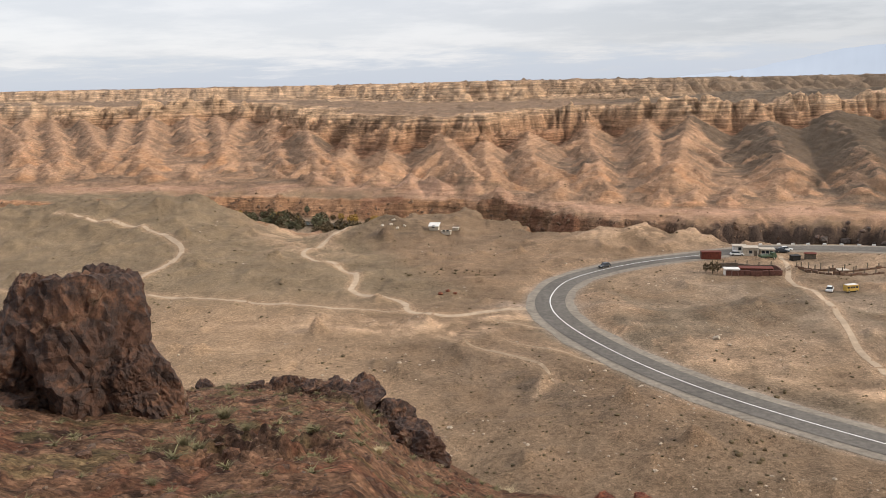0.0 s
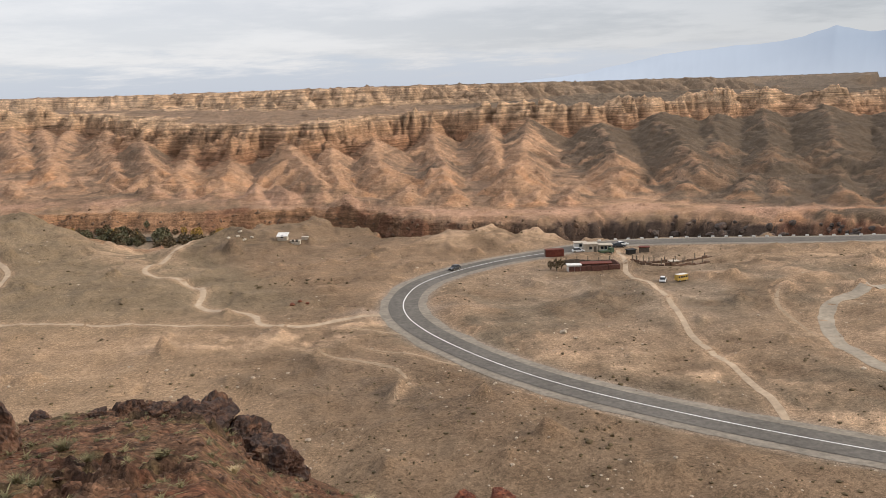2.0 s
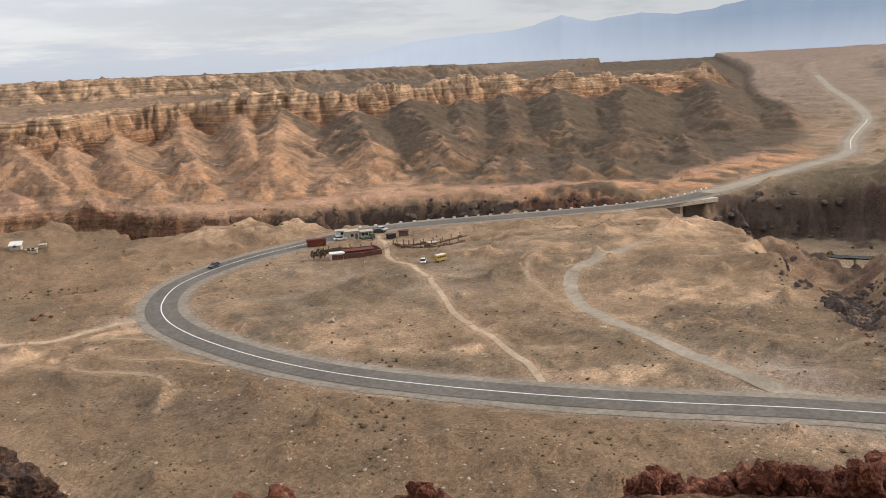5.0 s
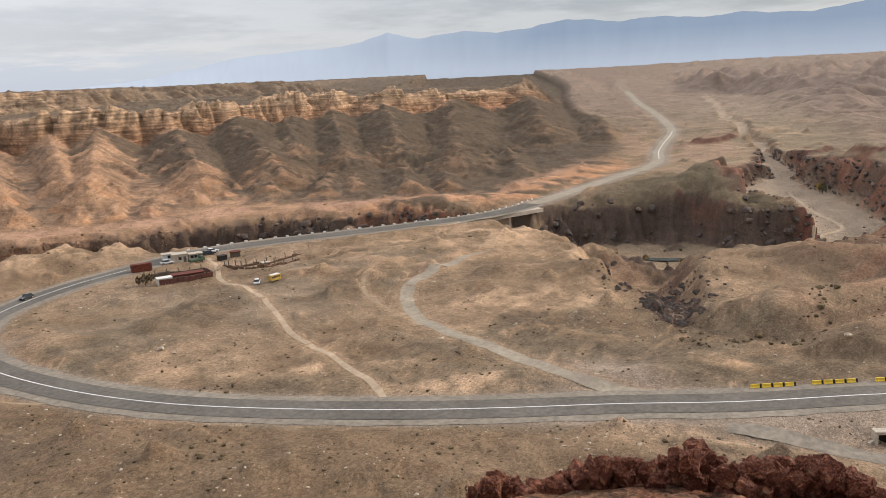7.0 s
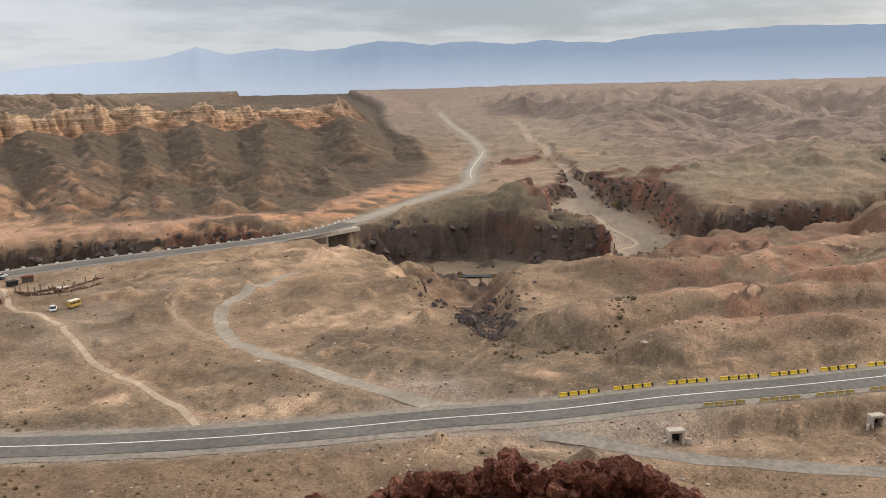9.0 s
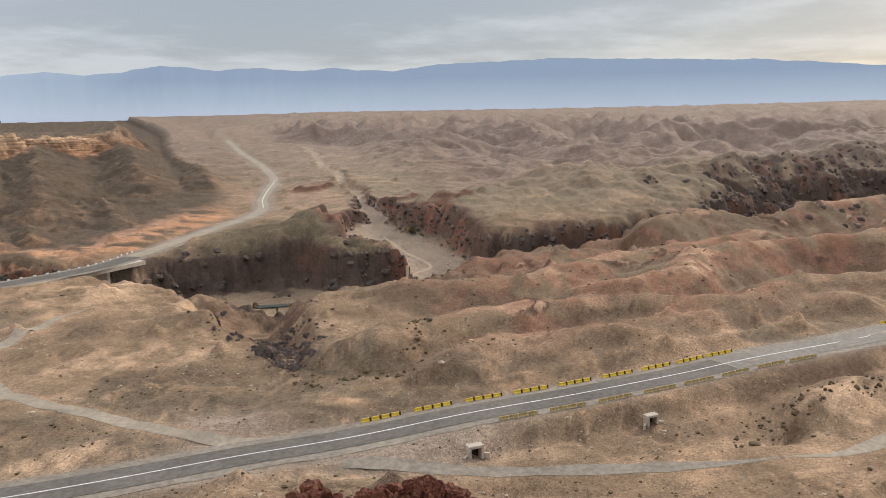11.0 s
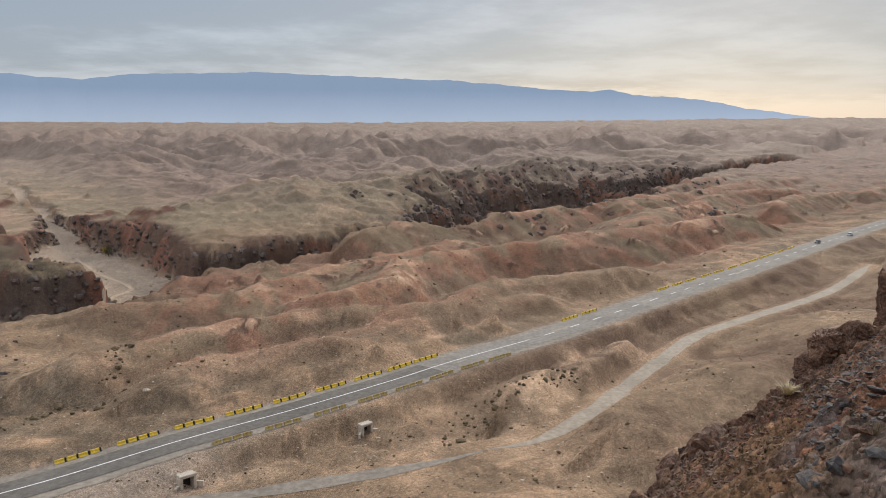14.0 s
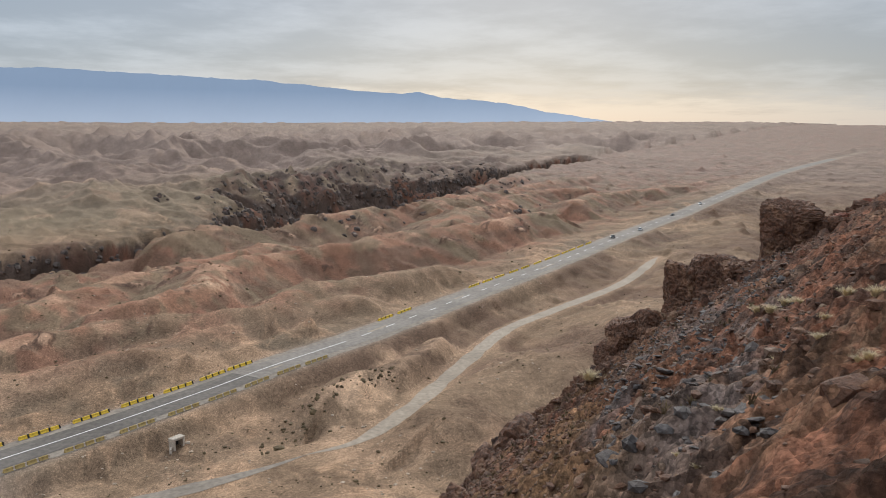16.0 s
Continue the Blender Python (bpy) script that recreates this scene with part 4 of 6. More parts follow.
def land(x, y):
    """Height, soil colour and layering at each place."""
    d = np.hypot(x, y)
    az = np.degrees(np.arctan2(-x, y))
    if d.max() < 45:
        z, soil, layer = np.full(x.shape, -50.0), np.zeros(x.shape + (3,)), np.zeros(x.shape)
    else:
        z, soil, layer = country(x, y, d, az)
    if d.min() > 160:
        return z, soil * np.array((1.08, 0.955, 0.875)), layer
    # the viewer's own hill
    b = np.array(BROW, float)
    br_el, br_r = np.interp(az, b[:, 0], b[:, 1]), np.interp(az, b[:, 0], b[:, 2])
    br_r = br_r + 1.6 * fbm(az, az * 0 + 2.7, 6.0, 3, 81)
    ze = EYE + br_r * np.tan(np.radians(br_el))
    k = d / br_r
    rough = 0.20 * fbm(x, y, 3.2, 3, 83) + 0.08 * fbm(x, y, 0.8, 4, 87, 0.6) + 0.10 * (ridged(x, y, 2.2, 4, 85, 0.55) - 0.6)
    # tilted ledges of shale on the right-hand spur
    spur = step(az, -97, -109) * step(az, -168, -150)
    t = (0.85 * x - 0.5 * y + 0.9 * fbm(x, y, 2.6, 4, 84)) / 0.85
    saw = t - np.floor(t)
    t2 = (0.7 * x - 0.7 * y + 0.35 * fbm(x, y, 1.2, 4, 86)) / 0.3
    saw2 = t2 - np.floor(t2)
    ledge = 0.20 * (step(saw, 0.0, 0.16) * (1 - saw) - 0.4) + 0.07 * (step(saw2, 0, 0.2) * (1 - saw2) - 0.4)
    rough = rough * (1 + 0.3 * spur - 0.3 * step(az, -22, -2)) + 1.3 * spur * ledge + (1 - spur) * 0.35 * ledge
    fine_n = fbm(x, y, 0.75, 4, 107, 0.72)
    chips = ridged(x, y, 1.0, 4, 108, 0.62)
    rough = rough + (0.35 + 0.65 * spur) * (0.05 * fine_n + 0.09 * (chips - 0.6))
    # broken rock along the edge of the slope
    edge = step(az, 0.5, 3) * step(az, 13.5, 10) * step(k, 0.72, 0.86) + step(az, -99, -104) * step(az, -126, -122) * step(k, 0.70, 0.88) * step(fbm(x, y, 5, 2, 97), -0.35, 0.15) + 0.8 * step(az, 6, 9) * step(az, 21, 17) * step(k, 0.62, 0.50) * step(k, 0.40, 0.46)
    crag = ridged(x, y, 1.9, 4, 98, 0.6)
    rough = rough + edge * (1.15 * (crag - 0.62) + 0.25 * ledge)
    own = np.where(k < 1, EYE - 1.72 + (ze - EYE + 1.72) * k + rough * step(d, 1.5, 6.0) * (1 - 0.5 * step(k, 0.8, 1.0)), ze - 1.05 * (d - br_r) + rough)
    own = own + 2.2 * fbm(x, y, 12, 3, 9) * step(k, 1.05, 1.6)
    m = step(own - z, -1.5, 1.5)
    z = z * (1 - m) + np.maximum(own, z) * m
    gn = fbm(x, y, 2.4, 5, 91, 0.6)
    earth = mix3(np.ones(x.shape + (3,)) * np.array((0.142, 0.074, 0.047)), (0.070, 0.043, 0.031), step(gn, 0.0, 0.5) * 0.8)
    earth = mix3(earth, (0.205, 0.140, 0.090), step(fbm(x, y, 5.0, 5, 93, 0.6), 0.15, 0.55) * 0.55)
    # a pavement of grey shale in thin tilted beds
    shale = spur * step(az, -105.5, -109.5) * step(az, -123, -118) * step(k, 0.16, 0.26) * step(k, 0.86, 0.62) * step(fbm(x, y, 3.6, 5, 95, 0.65), -0.22, 0.12)
    earth = mix3(earth, (0.150, 0.137, 0.130), shale * 0.8)
    earth = mix3(earth, (0.060, 0.052, 0.050), shale * step(saw2, 0.16, 0.04) * 0.7)
    earth = mix3(earth, (0.034, 0.022, 0.017), step(fine_n, 0.10, 0.45) * 0.78 * (1 - 0.4 * shale))
    earth = mix3(earth, (0.200, 0.096, 0.060), step(-fine_n + 0.3 * gn, 0.22, 0.6) * 0.6 * (1 - 0.8 * shale))
    earth = mix3(earth, (0.32, 0.255, 0.185), step(chips, 0.80, 0.9) * step(gn, -0.1, 0.3) * 0.4)
    left = step(az, -22, -2) * step(az, 165, 120)
    grassy = step(az, -90, -98) * step(az, -116, -107) * step(gn, 0.35, -0.1)
    earth = mix3(earth, (0.150, 0.100, 0.056), grassy * 0.75)
    earth = mix3(earth, (0.180, 0.112, 0.072), left * step(fbm(x, y, 1.3, 5, 99, 0.7), -0.3, 0.25) * 0.85)
    earth = mix3(earth, (0.130, 0.115, 0.058), left * step(fbm(x, y, 1.8, 4, 101, 0.6), 0.28, 0.5) * 0.6)
    earth = earth * (1 - 0.15 * left)[..., None]
    earth = mix3(earth, (0.048, 0.033, 0.026), np.clip(edge, 0, 1) * step(crag + 0.3 * gn, 0.45, 0.75) * 0.85)
    earth = mix3(earth, (0.110, 0.062, 0.042), np.clip(edge, 0, 1) * step(crag + 0.3 * gn, 0.5, 0.3) * 0.6)
    soil = soil * (1 - m[..., None]) + earth * m[..., None]
    return z, soil * np.array((1.08, 0.955, 0.875)), layer * (1 - m)
# ---- end of landform ----

# one sheet of ground, finer where it is looked at, out to the skyline
_az = np.concatenate([np.arange(-180, -130, 2.5), np.arange(-130, 34, 0.115), np.arange(34, 180, 2.5)])
_r = np.concatenate([[0.05], np.geomspace(0.6, 3, 20, endpoint=False), np.geomspace(3, 44, 230, endpoint=False), np.geomspace(44, 100, 20, endpoint=False), np.geomspace(100, 250, 105, endpoint=False), np.geomspace(250, 460, 120, endpoint=False),
                     np.geomspace(460, 1150, 280, endpoint=False), np.geomspace(1150, 4900, 70)])
AZ, RR = np.meshgrid(np.radians(_az), _r)
GX, GY = -np.sin(AZ) * RR, np.cos(AZ) * RR
GZ, SOIL, LAYER = np.empty(GX.shape), np.empty(GX.shape + (3,)), np.empty(GX.shape)
for _i in range(0, len(_r), 24):
    for _j in range(0, len(_az), 64):
        _b = np.s_[_i:_i + 24, _j:_j + 64]
        GZ[_b], SOIL[_b], LAYER[_b] = land(GX[_b], GY[_b])


def ground_z(x, y):
    """Height of the ground sheet at places."""
    x, y = np.asarray(x, float), np.asarray(y, float)
    a, r = np.degrees(np.arctan2(-x, y)), np.hypot(x, y)
    i = np.clip(np.searchsorted(_r, r) - 1, 0, len(_r) - 2)
    j = np.clip(np.searchsorted(_az, a) - 1, 0, len(_az) - 2)
    u, v = (r - _r[i]) / (_r[i + 1] - _r[i]), (a - _az[j]) / (_az[j + 1] - _az[j])
    return (GZ[i, j] * (1 - u) + GZ[i + 1, j] * u) * (1 - v) + (GZ[i, j + 1] * (1 - u) + GZ[i + 1, j + 1] * u) * v


def sheet(name, X, Y, Z, mat, colour=None, wrap=False, smooth=True):
    """A grid of quads as one mesh object."""
    nr, nc = X.shape
    me = bpy.data.meshes.new(name)
    idx = np.arange(nr * nc).reshape(nr, nc)
    if wrap:
        idx = np.hstack([idx, idx[:, :1]])
    quads = np.stack([idx[:-1, :-1], idx[:-1, 1:], idx[1:, 1:], idx[1:, :-1]], -1).reshape(-1, 4)
    me.vertices.add(nr * nc)
    me.vertices.foreach_set("co", np.stack([X, Y, Z], -1).astype(np.float32).ravel())
    me.loops.add(quads.size)
    me.loops.foreach_set("vertex_index", quads.astype(np.int32).ravel())
    me.polygons.add(len(quads))
    me.polygons.foreach_set("loop_start", np.arange(0, quads.size, 4, dtype=np.int32))
    me.polygons.foreach_set("use_smooth", np.full(len(quads), smooth))
    if colour is not None:
        at = me.attributes.new("soil", "FLOAT_COLOR", "POINT")
        at.data.foreach_set("color", colour.astype(np.float32).ravel())
    me.update()
    me.validate()
    me.materials.append(mat)
    return new(name, me)


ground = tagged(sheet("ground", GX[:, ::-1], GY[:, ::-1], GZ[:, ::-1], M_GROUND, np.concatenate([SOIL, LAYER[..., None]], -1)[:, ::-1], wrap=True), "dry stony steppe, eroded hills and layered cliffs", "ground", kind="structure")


def ribbon(name, line, half, mat, lift, label, across=5, crown=0.0, s0=None, s1=None, wobble=0.0, every=1.5, smooth=True, shift=0.0, level=False, category="road"):
    """A strip laid along a line on the ground."""
    p = curve(line, every)[:, :2] if len(line) < 80 else np.asarray(line)[:, :2]
    t = np.gradient(p, axis=0)
    t /= np.linalg.norm(t, axis=1)[:, None]
    n = np.stack([-t[:, 1], t[:, 0]], 1)
    k = np.linspace(-1, 1, across)
    p = p + n * shift
    w = half * (1 + wobble * fbm(np.arange(len(p)) * every, np.zeros(len(p)), 9.0, 3, 7))
    if wobble:                          # loose ends of a track thin out
        n_end = np.arange(len(p)) * every
        for gap, e in ((n_end, p[0]), (n_end[::-1], p[-1])):
            if np.hypot(ROAD_L[:, 0] - e[0], ROAD_L[:, 1] - e[1]).min() > 16:
                w = w * np.clip(0.06 + gap / 22, 0, 1)
    X = p[:, :1] + n[:, :1] * k * w[:, None]
    Y = p[:, 1:] + n[:, 1:] * k * w[:, None]
    Z = np.maximum(ground_z(X, Y), ground_z(p[:, :1] + 0 * X, p[:, 1:] + 0 * Y) - 0.25) + lift + crown * (1 - k * k)
    if level:
        Z = base_rise(X, Y) + lift + crown * (1 - k * k)
    return tagged(sheet(name, X, Y, Z, mat, smooth=smooth), label, category, kind="structure")

# ---- roads and tracks ----
ROAD_P = curve(ROAD, 1.5)
_near = [i for i, p in enumerate(ROAD_P) if -850 < p[1] < 760 and p[0] < 1000]
ROAD_P = ROAD_P[_near[0]:_near[-1]]
_on_bridge = lambda p: math.hypot(p[0] - 222, p[1] - 246) < 34
def road_at(x, y):
    return int(np.argmin(np.hypot(ROAD_P[:, 0] - x, ROAD_P[:, 1] - y)))


_far, _out = road_at(246, 249), road_at(186, 18)
ribbon("road_shoulder", ROAD_P[:_far + 1], 4.6, M_SHOULDER, 0.06, "brown gravel shoulder of the valley road", across=7, level=True)
ribbon("road_shoulder", ROAD_P[_far:], 6.2, M_SHOULDER, 0.06, "grey gravel shoulder of the paved road", across=7, wobble=0.1, level=True)
ribbon("road", ROAD_P[:_far + 1], 3.2, M_GRAVEL, 0.12, "dusty pale grey road up the valley", across=7, crown=0.06, level=True)
ribbon("road", ROAD_P[_far:_out + 1], 3.9, M_ASPHALT, 0.12, "worn grey two-lane asphalt road", across=7, crown=0.06, level=True)
ribbon("road", ROAD_P[_out:], 4.1, M_PALEROAD, 0.12, "pale grey two-lane asphalt road", across=7, crown=0.06, level=True)


_a, _b = road_at(83, 264), road_at(214, -6)
ribbon("road_line", ROAD_P[_a:_b], 0.15, M_LINE, 0.20, "solid white centre line on asphalt", across=3, level=True, category="road marking")
ribbon("road_line", ROAD_P[road_at(535, 389):road_at(403, 302)], 0.22, M_LINE, 0.22, "solid white centre line on asphalt", across=3, level=True, category="road marking")
_i = _b + 3
while _i < road_at(640, -330):
    ribbon("road_line", ROAD_P[_i:_i + 4], 0.15, M_LINE, 0.20, "white centre line dash on asphalt", across=3, level=True, category="road marking")
    _i += 8
for _c, _n, _w, _o in (((222, -11), 7, 0.5, 0.8), ((318, -84), 10, 0.5, -0.6), ((190, 14), 4, 0.35, -1.4), ((262, -42), 5, 0.4, 1.2)):
    _i = road_at(*_c)
    ribbon("road_patch", ROAD_P[_i:_i + _n], _w, M_GRAVEL, 0.19, "pale worn patch on the asphalt", across=3, level=True, shift=_o, category="road patch", wobble=0.5)
for tr, half, mat, label in ((TR_LOOP, 1.7, M_GRAVEL, "curving grey gravel track beside a mound"), (TR_BUS, 0.7, M_TRACK, "pale dirt track across the flat"), (TR_LEFT, 0.8, M_TRACK, "pale dirt track over the rounded hill"),
                             (TR_MID, 0.85, M_TRACK, "winding pale dirt track to the river"), (TR_H, 0.5, M_TRACK, "straight pale dirt track on the plain"), (TR_LOW, 2.0, M_GRAVEL, "pale gravel road below the embankment"), (TR_OLD, 1.9, M_SHOULDER, "old grey gravel road below the embankment"),
                             (TR_WASH, 0.9, M_TRACK, "pale wheel track on the dry river bed")):
    ribbon("track", tr, half, mat, 0.05, label, wobble=0.25, category="track")


M_FAINT = surface("trodden_soil", (0.36, 0.262, 0.168), 0.95, vary=0.2, grain=0.6, coarse=0.12, bump=0.4)
for fp in FAINT:
    ribbon("track", fp, 0.5, M_FAINT, 0.04, "faint trodden path over dry soil", wobble=0.5, category="track", across=3)


# ---- the far range ----
RANGE = [(-13, -0.1), (-20, 0.5), (-25.7, 1.6), (-28.9, 1.81), (-31.7, 1.93), (-33.5, 2.2), (-35.4, 2.75), (-37.3, 2.28), (-40.4, 2.6), (-42.7, 2.42), (-45, 2.6), (-47.2, 3.03), (-50.6, 2.69), (-53.2, 2.84), (-56.2, 2.62), (-57.8, 2.78),
         (-62.3, 2.55), (-64.9, 2.92), (-69.7, 3.1), (-73.4, 3.2), (-80.4, 2.95), (-86.5, 2.73), (-93.8, 2.06), (-96.4, 2.15), (-97.9, 1.8), (-101.7, 1.55), (-106.1, 0.75), (-110, 0.25), (-118, 0.1)]


def far_range():
    ra = np.array(RANGE)
    a = np.arange(-118, -12, 0.12)
    crest = np.interp(a, ra[::-1, 0], ra[::-1, 1]) + 0.07 * fbm(a, a * 0, 1.6, 5, 3)
    k = np.linspace(0, 1, 26)[:, None]
    r = 4250 + 560 * k + 0 * a
    rr = ridged(a * 12 + 9 * k, 16 * k + 0 * a, 34, 3, 5)
    h = (0.02 + (crest + 0.9) * (k ** 0.9) - 0.9) - 0.14 * (1 - rr) * np.sin(np.pi * k) * (crest + 0.3) / 3
    t = np.radians(a)
    X, Y = -np.sin(t) * r, np.cos(t) * r
    Z = EYE + r * np.tan(np.radians(h))
    return tagged(sheet("mountain_range", X[:, ::-1], Y[:, ::-1], Z[:, ::-1], M_RANGE), "long mountain range on the skyline, its blue haze painted on", "mountains", kind="structure")


far_range()

# ---- helpers for things ----
def link(name, bm, mat, parent=None, label="", smooth=False):
    me = bpy.data.meshes.new(name)
    bm.to_mesh(me)
    bm.free()
    if smooth:
        me.polygons.foreach_set("use_smooth", np.ones(len(me.polygons), bool))
    me.materials.append(mat)
    ob = new(name, me)
    if parent:
        ob.parent = parent
    return tagged(ob, label) if label else ob


def part(name, bm, mat, parent, label="", smooth=False):
    return link(name, bm, mat, parent, label, smooth)


def box(bm, x, y, z, sx, sy, sz, turn=0.0, taper=1.0, bevel=0.0):
    """A block with its base's middle at x, y, z."""
    made = bmesh.ops.create_cube(bm, size=1.0)["verts"]
    for v in made:
        k = taper if v.co.z > 0 else 1.0
        v.co = Vector((v.co.x * sx * k, v.co.y * sy * k, (v.co.z + 0.5) * sz))
    if bevel:
        edges = list({e for v in made for e in v.link_edges})
        made = bmesh.ops.bevel(bm, geom=edges, offset=bevel, segments=1, affect="EDGES")["verts"]
    m = Matrix.Translation((x, y, z)) @ Matrix.Rotation(turn, 4, "Z")
    for v in set(made):
        v.co = m @ v.co
    return bm


def blk(*a, **k):
    return box(bmesh.new(), *a, **k)


def tube(bm, p, q, r0, r1=None, sides=8):
    p, q = Vector(p), Vector(q)
    m = Matrix.Translation((p + q) / 2) @ (q - p).to_track_quat("Z", "Y").to_matrix().to_4x4()
    bmesh.ops.create_cone(bm, cap_ends=True, segments=sides, radius1=r0, radius2=r0 if r1 is None else r1, depth=(q - p).length, matrix=m)
    return bm


def thing(name, x, y, turn, label, category, group="", z=None, sink=0.0):
    """An Empty on the ground that carries the parts of one thing."""
    e = new(name)
    zz = float(ground_z(x, y)) if z is None else z
    e.matrix_world = pose(x, y, zz - sink, 0, 0, turn)
    return tagged(e, label, category, group)


def place(x, y, turn=0.0, dz=0.0):
    return pose(x, y, float(ground_z(x, y)) + dz, 0, 0, turn)


def polar(az, d, dz=0.0):
    x, y = -math.sin(radians(az)) * d, math.cos(radians(az)) * d
    return x, y, float(ground_z(x, y)) + dz


# ---- rocks ----
def rock_bm(seed, sx, sy, sz, planes=14, detail=3, noise_amp=0.10, flat=0.75):
    """An angular rock: a ball cut by random planes, then roughened."""
    rnd = random.Random(seed)
    bm = bmesh.new()
    bmesh.ops.create_icosphere(bm, subdivisions=detail, radius=1.0)
    cuts = []
    for _ in range(planes):
        n = Vector((rnd.gauss(0, 1), rnd.gauss(0, 1), rnd.gauss(0, 0.8))).normalized()
        cuts.append((n, rnd.uniform(flat - 0.17, flat + 0.12)))
    off = Vector((seed * 3.7, seed * 1.9, seed * 0.7))
    for v in bm.verts:
        d = v.co.normalized()
        r = 1.0
        for n, k in cuts:
            c = d.dot(n)
            if c > 0.05:
                r = min(r, k / c)
        p = d * r
        crack = abs(noise.noise(p * 1.7 + off))
        r += noise_amp * (0.45 * noise.fractal(p * 2.3 + off, 0.8, 2.1, 4) + 0.55 * noise.fractal(p * 8 + off, 0.6, 2.1, 4)) - (0.07 * (1 - crack / 0.07) if crack < 0.07 else 0.0)
        v.co = Vector((d.x * r * sx, d.y * r * sy, d.z * r * sz))
    return bm


def block_bm(seed, sx, sy, sz, detail=5, rough=0.13):
    """A joint-bounded block: six main faces, a few broken corners, cracks and pits."""
    rnd = random.Random(seed)
    bm = bmesh.new()
    bmesh.ops.create_icosphere(bm, subdivisions=detail, radius=1.0)
    cuts = []
    for ax in ((1, 0, 0), (-1, 0, 0), (0, 1, 0), (0, -1, 0), (0, 0, 1), (0, 0, -1)):
        n = (Vector(ax) + Vector([rnd.uniform(-0.28, 0.28) for _ in range(3)])).normalized()
        cuts.append((n, rnd.uniform(0.70, 0.82)))
    for _ in range(7):
        n = Vector((rnd.gauss(0, 1), rnd.gauss(0, 1), rnd.gauss(0, 1))).normalized()
        cuts.append((n, rnd.uniform(0.78, 0.98)))
    off = Vector((seed * 3.7, seed * 1.9, seed * 0.7))
    for v in bm.verts:
        d = v.co.normalized()
        r = 1.12
        for n, k in cuts:
            c = d.dot(n)
            if c > 0.05:
                r = min(r, k / c)
        p = d * r
        crack = abs(noise.noise(p * 1.5 + off))
        crack2 = abs(noise.noise(p * 3.1 - off))
        r += rough * (0.5 * noise.fractal(p * 2.6 + off, 0.8, 2.1, 4) + 0.5 * noise.fractal(p * 9 + off, 0.6, 2.1, 4))
        r -= 0.06 * max(0.0, 1 - crack / 0.06) + 0.03 * max(0.0, 1 - crack2 / 0.05)
        v.co = Vector((d.x * r * sx, d.y * r * sy, d.z * r * sz)) / 0.76
    return bm


def pile(e, blocks, mat):
    """Blocks of one crag: name, seed, place in the world's height, half sizes, tilt."""
    foot = e.matrix_world.translation.z
    for nm, seed, x, y, zw, size, tilt in blocks:
        part(nm, block_bm(seed, *size), mat, e).matrix_local = pose(x, y, zw - foot, *tilt)


BOULDER = thing("boulder", *polar(23.7, 17.0)[:2], 23.7, "large cracked dark brown boulder on the stony slope", "boulder", sink=0.62)
pile(BOULDER, (("main_block", 3, 0.02, 0.25, 51.0, (1.02, 0.95, 1.50), (3, -7, 6)), ("horn", 7, -0.95, 0.35, 52.1, (0.36, 0.4, 0.58), (4, 14, 20)), ("back_block", 11, 0.45, 0.75, 51.5, (0.55, 0.5, 0.95), (0, 8, 30)),
               ("side_block", 17, 0.98, 0.1, 50.2, (0.48, 0.75, 0.85), (0, -18, 8)), ("wedge_block", 19, 0.62, -0.35, 50.55, (0.42, 0.4, 0.55), (0, -14, 12)), ("base_slab", 23, 0.30, -0.72, 49.42, (0.95, 0.42, 0.20), (6, 6, 0)),
               ("left_block", 29, -1.35, 0.7, 51.05, (0.62, 0.8, 0.85), (0, 32, 20)), ("low_block", 31, -1.7, 0.2, 50.1, (0.75, 0.7, 0.55), (0, 14, 30))), M_ROCK)
for _turn, _d, _lab, _blocks in (
        (-120.6, 33.0, "upright dark brown crag with a level top", (("main_block", 41, -0.1, 0.0, 52.35, (0.82, 0.8, 0.95), (0, -6, 0)), ("cap", 42, 0.15, 0.1, 52.85, (0.95, 0.8, 0.32), (0, -3, 10)), ("foot_block", 43, -0.35, -0.1, 51.4, (0.55, 0.7, 0.7), (0, 5, 20)), ("side_block", 44, 0.8, 0.2, 51.9, (0.6, 0.7, 0.75), (0, 4, 30)))),
        (-115.6, 31.2, "broad broken brown crag on the hill's edge", (("main_block", 45, -0.75, 0.0, 50.25, (0.62, 0.8, 0.85), (0, -5, 5)), ("middle_block", 46, 0.1, 0.1, 50.5, (0.65, 0.8, 0.75), (0, 3, 12)), ("side_block", 47, 0.85, 0.2, 50.75, (0.6, 0.8, 0.62), (0, 6, 25)), ("foot_block", 48, -0.6, -0.5, 49.5, (0.7, 0.5, 0.5), (0, 4, 40)), ("low_block", 49, 0.5, -0.5, 49.9, (0.8, 0.5, 0.45), (0, 8, 15)))),
        (-111.4, 29.4, "low weathered brown crag on the hill's edge", (("main_block", 50, -0.45, 0.0, 48.7, (0.55, 0.7, 0.6), (0, -4, 10)), ("side_block", 51, 0.4, 0.1, 49.1, (0.6, 0.7, 0.55), (0, 6, 30)), ("foot_block", 52, -0.7, -0.3, 48.1, (0.55, 0.5, 0.42), (0, 5, 50))))):
    _e = thing("crag", *polar(_turn, _d)[:2], _turn, _lab, "crag", sink=0.4)
    pile(_e, _blocks, M_CRAG)

ROCKS = [tagged(link("rock", rock_bm(40 + i, 1.0, 0.85, 0.85, detail=4, planes=12, noise_amp=0.17, flat=0.60), (M_ROCK, M_REDROCK)[i % 2]), kind="") for i in range(6)]


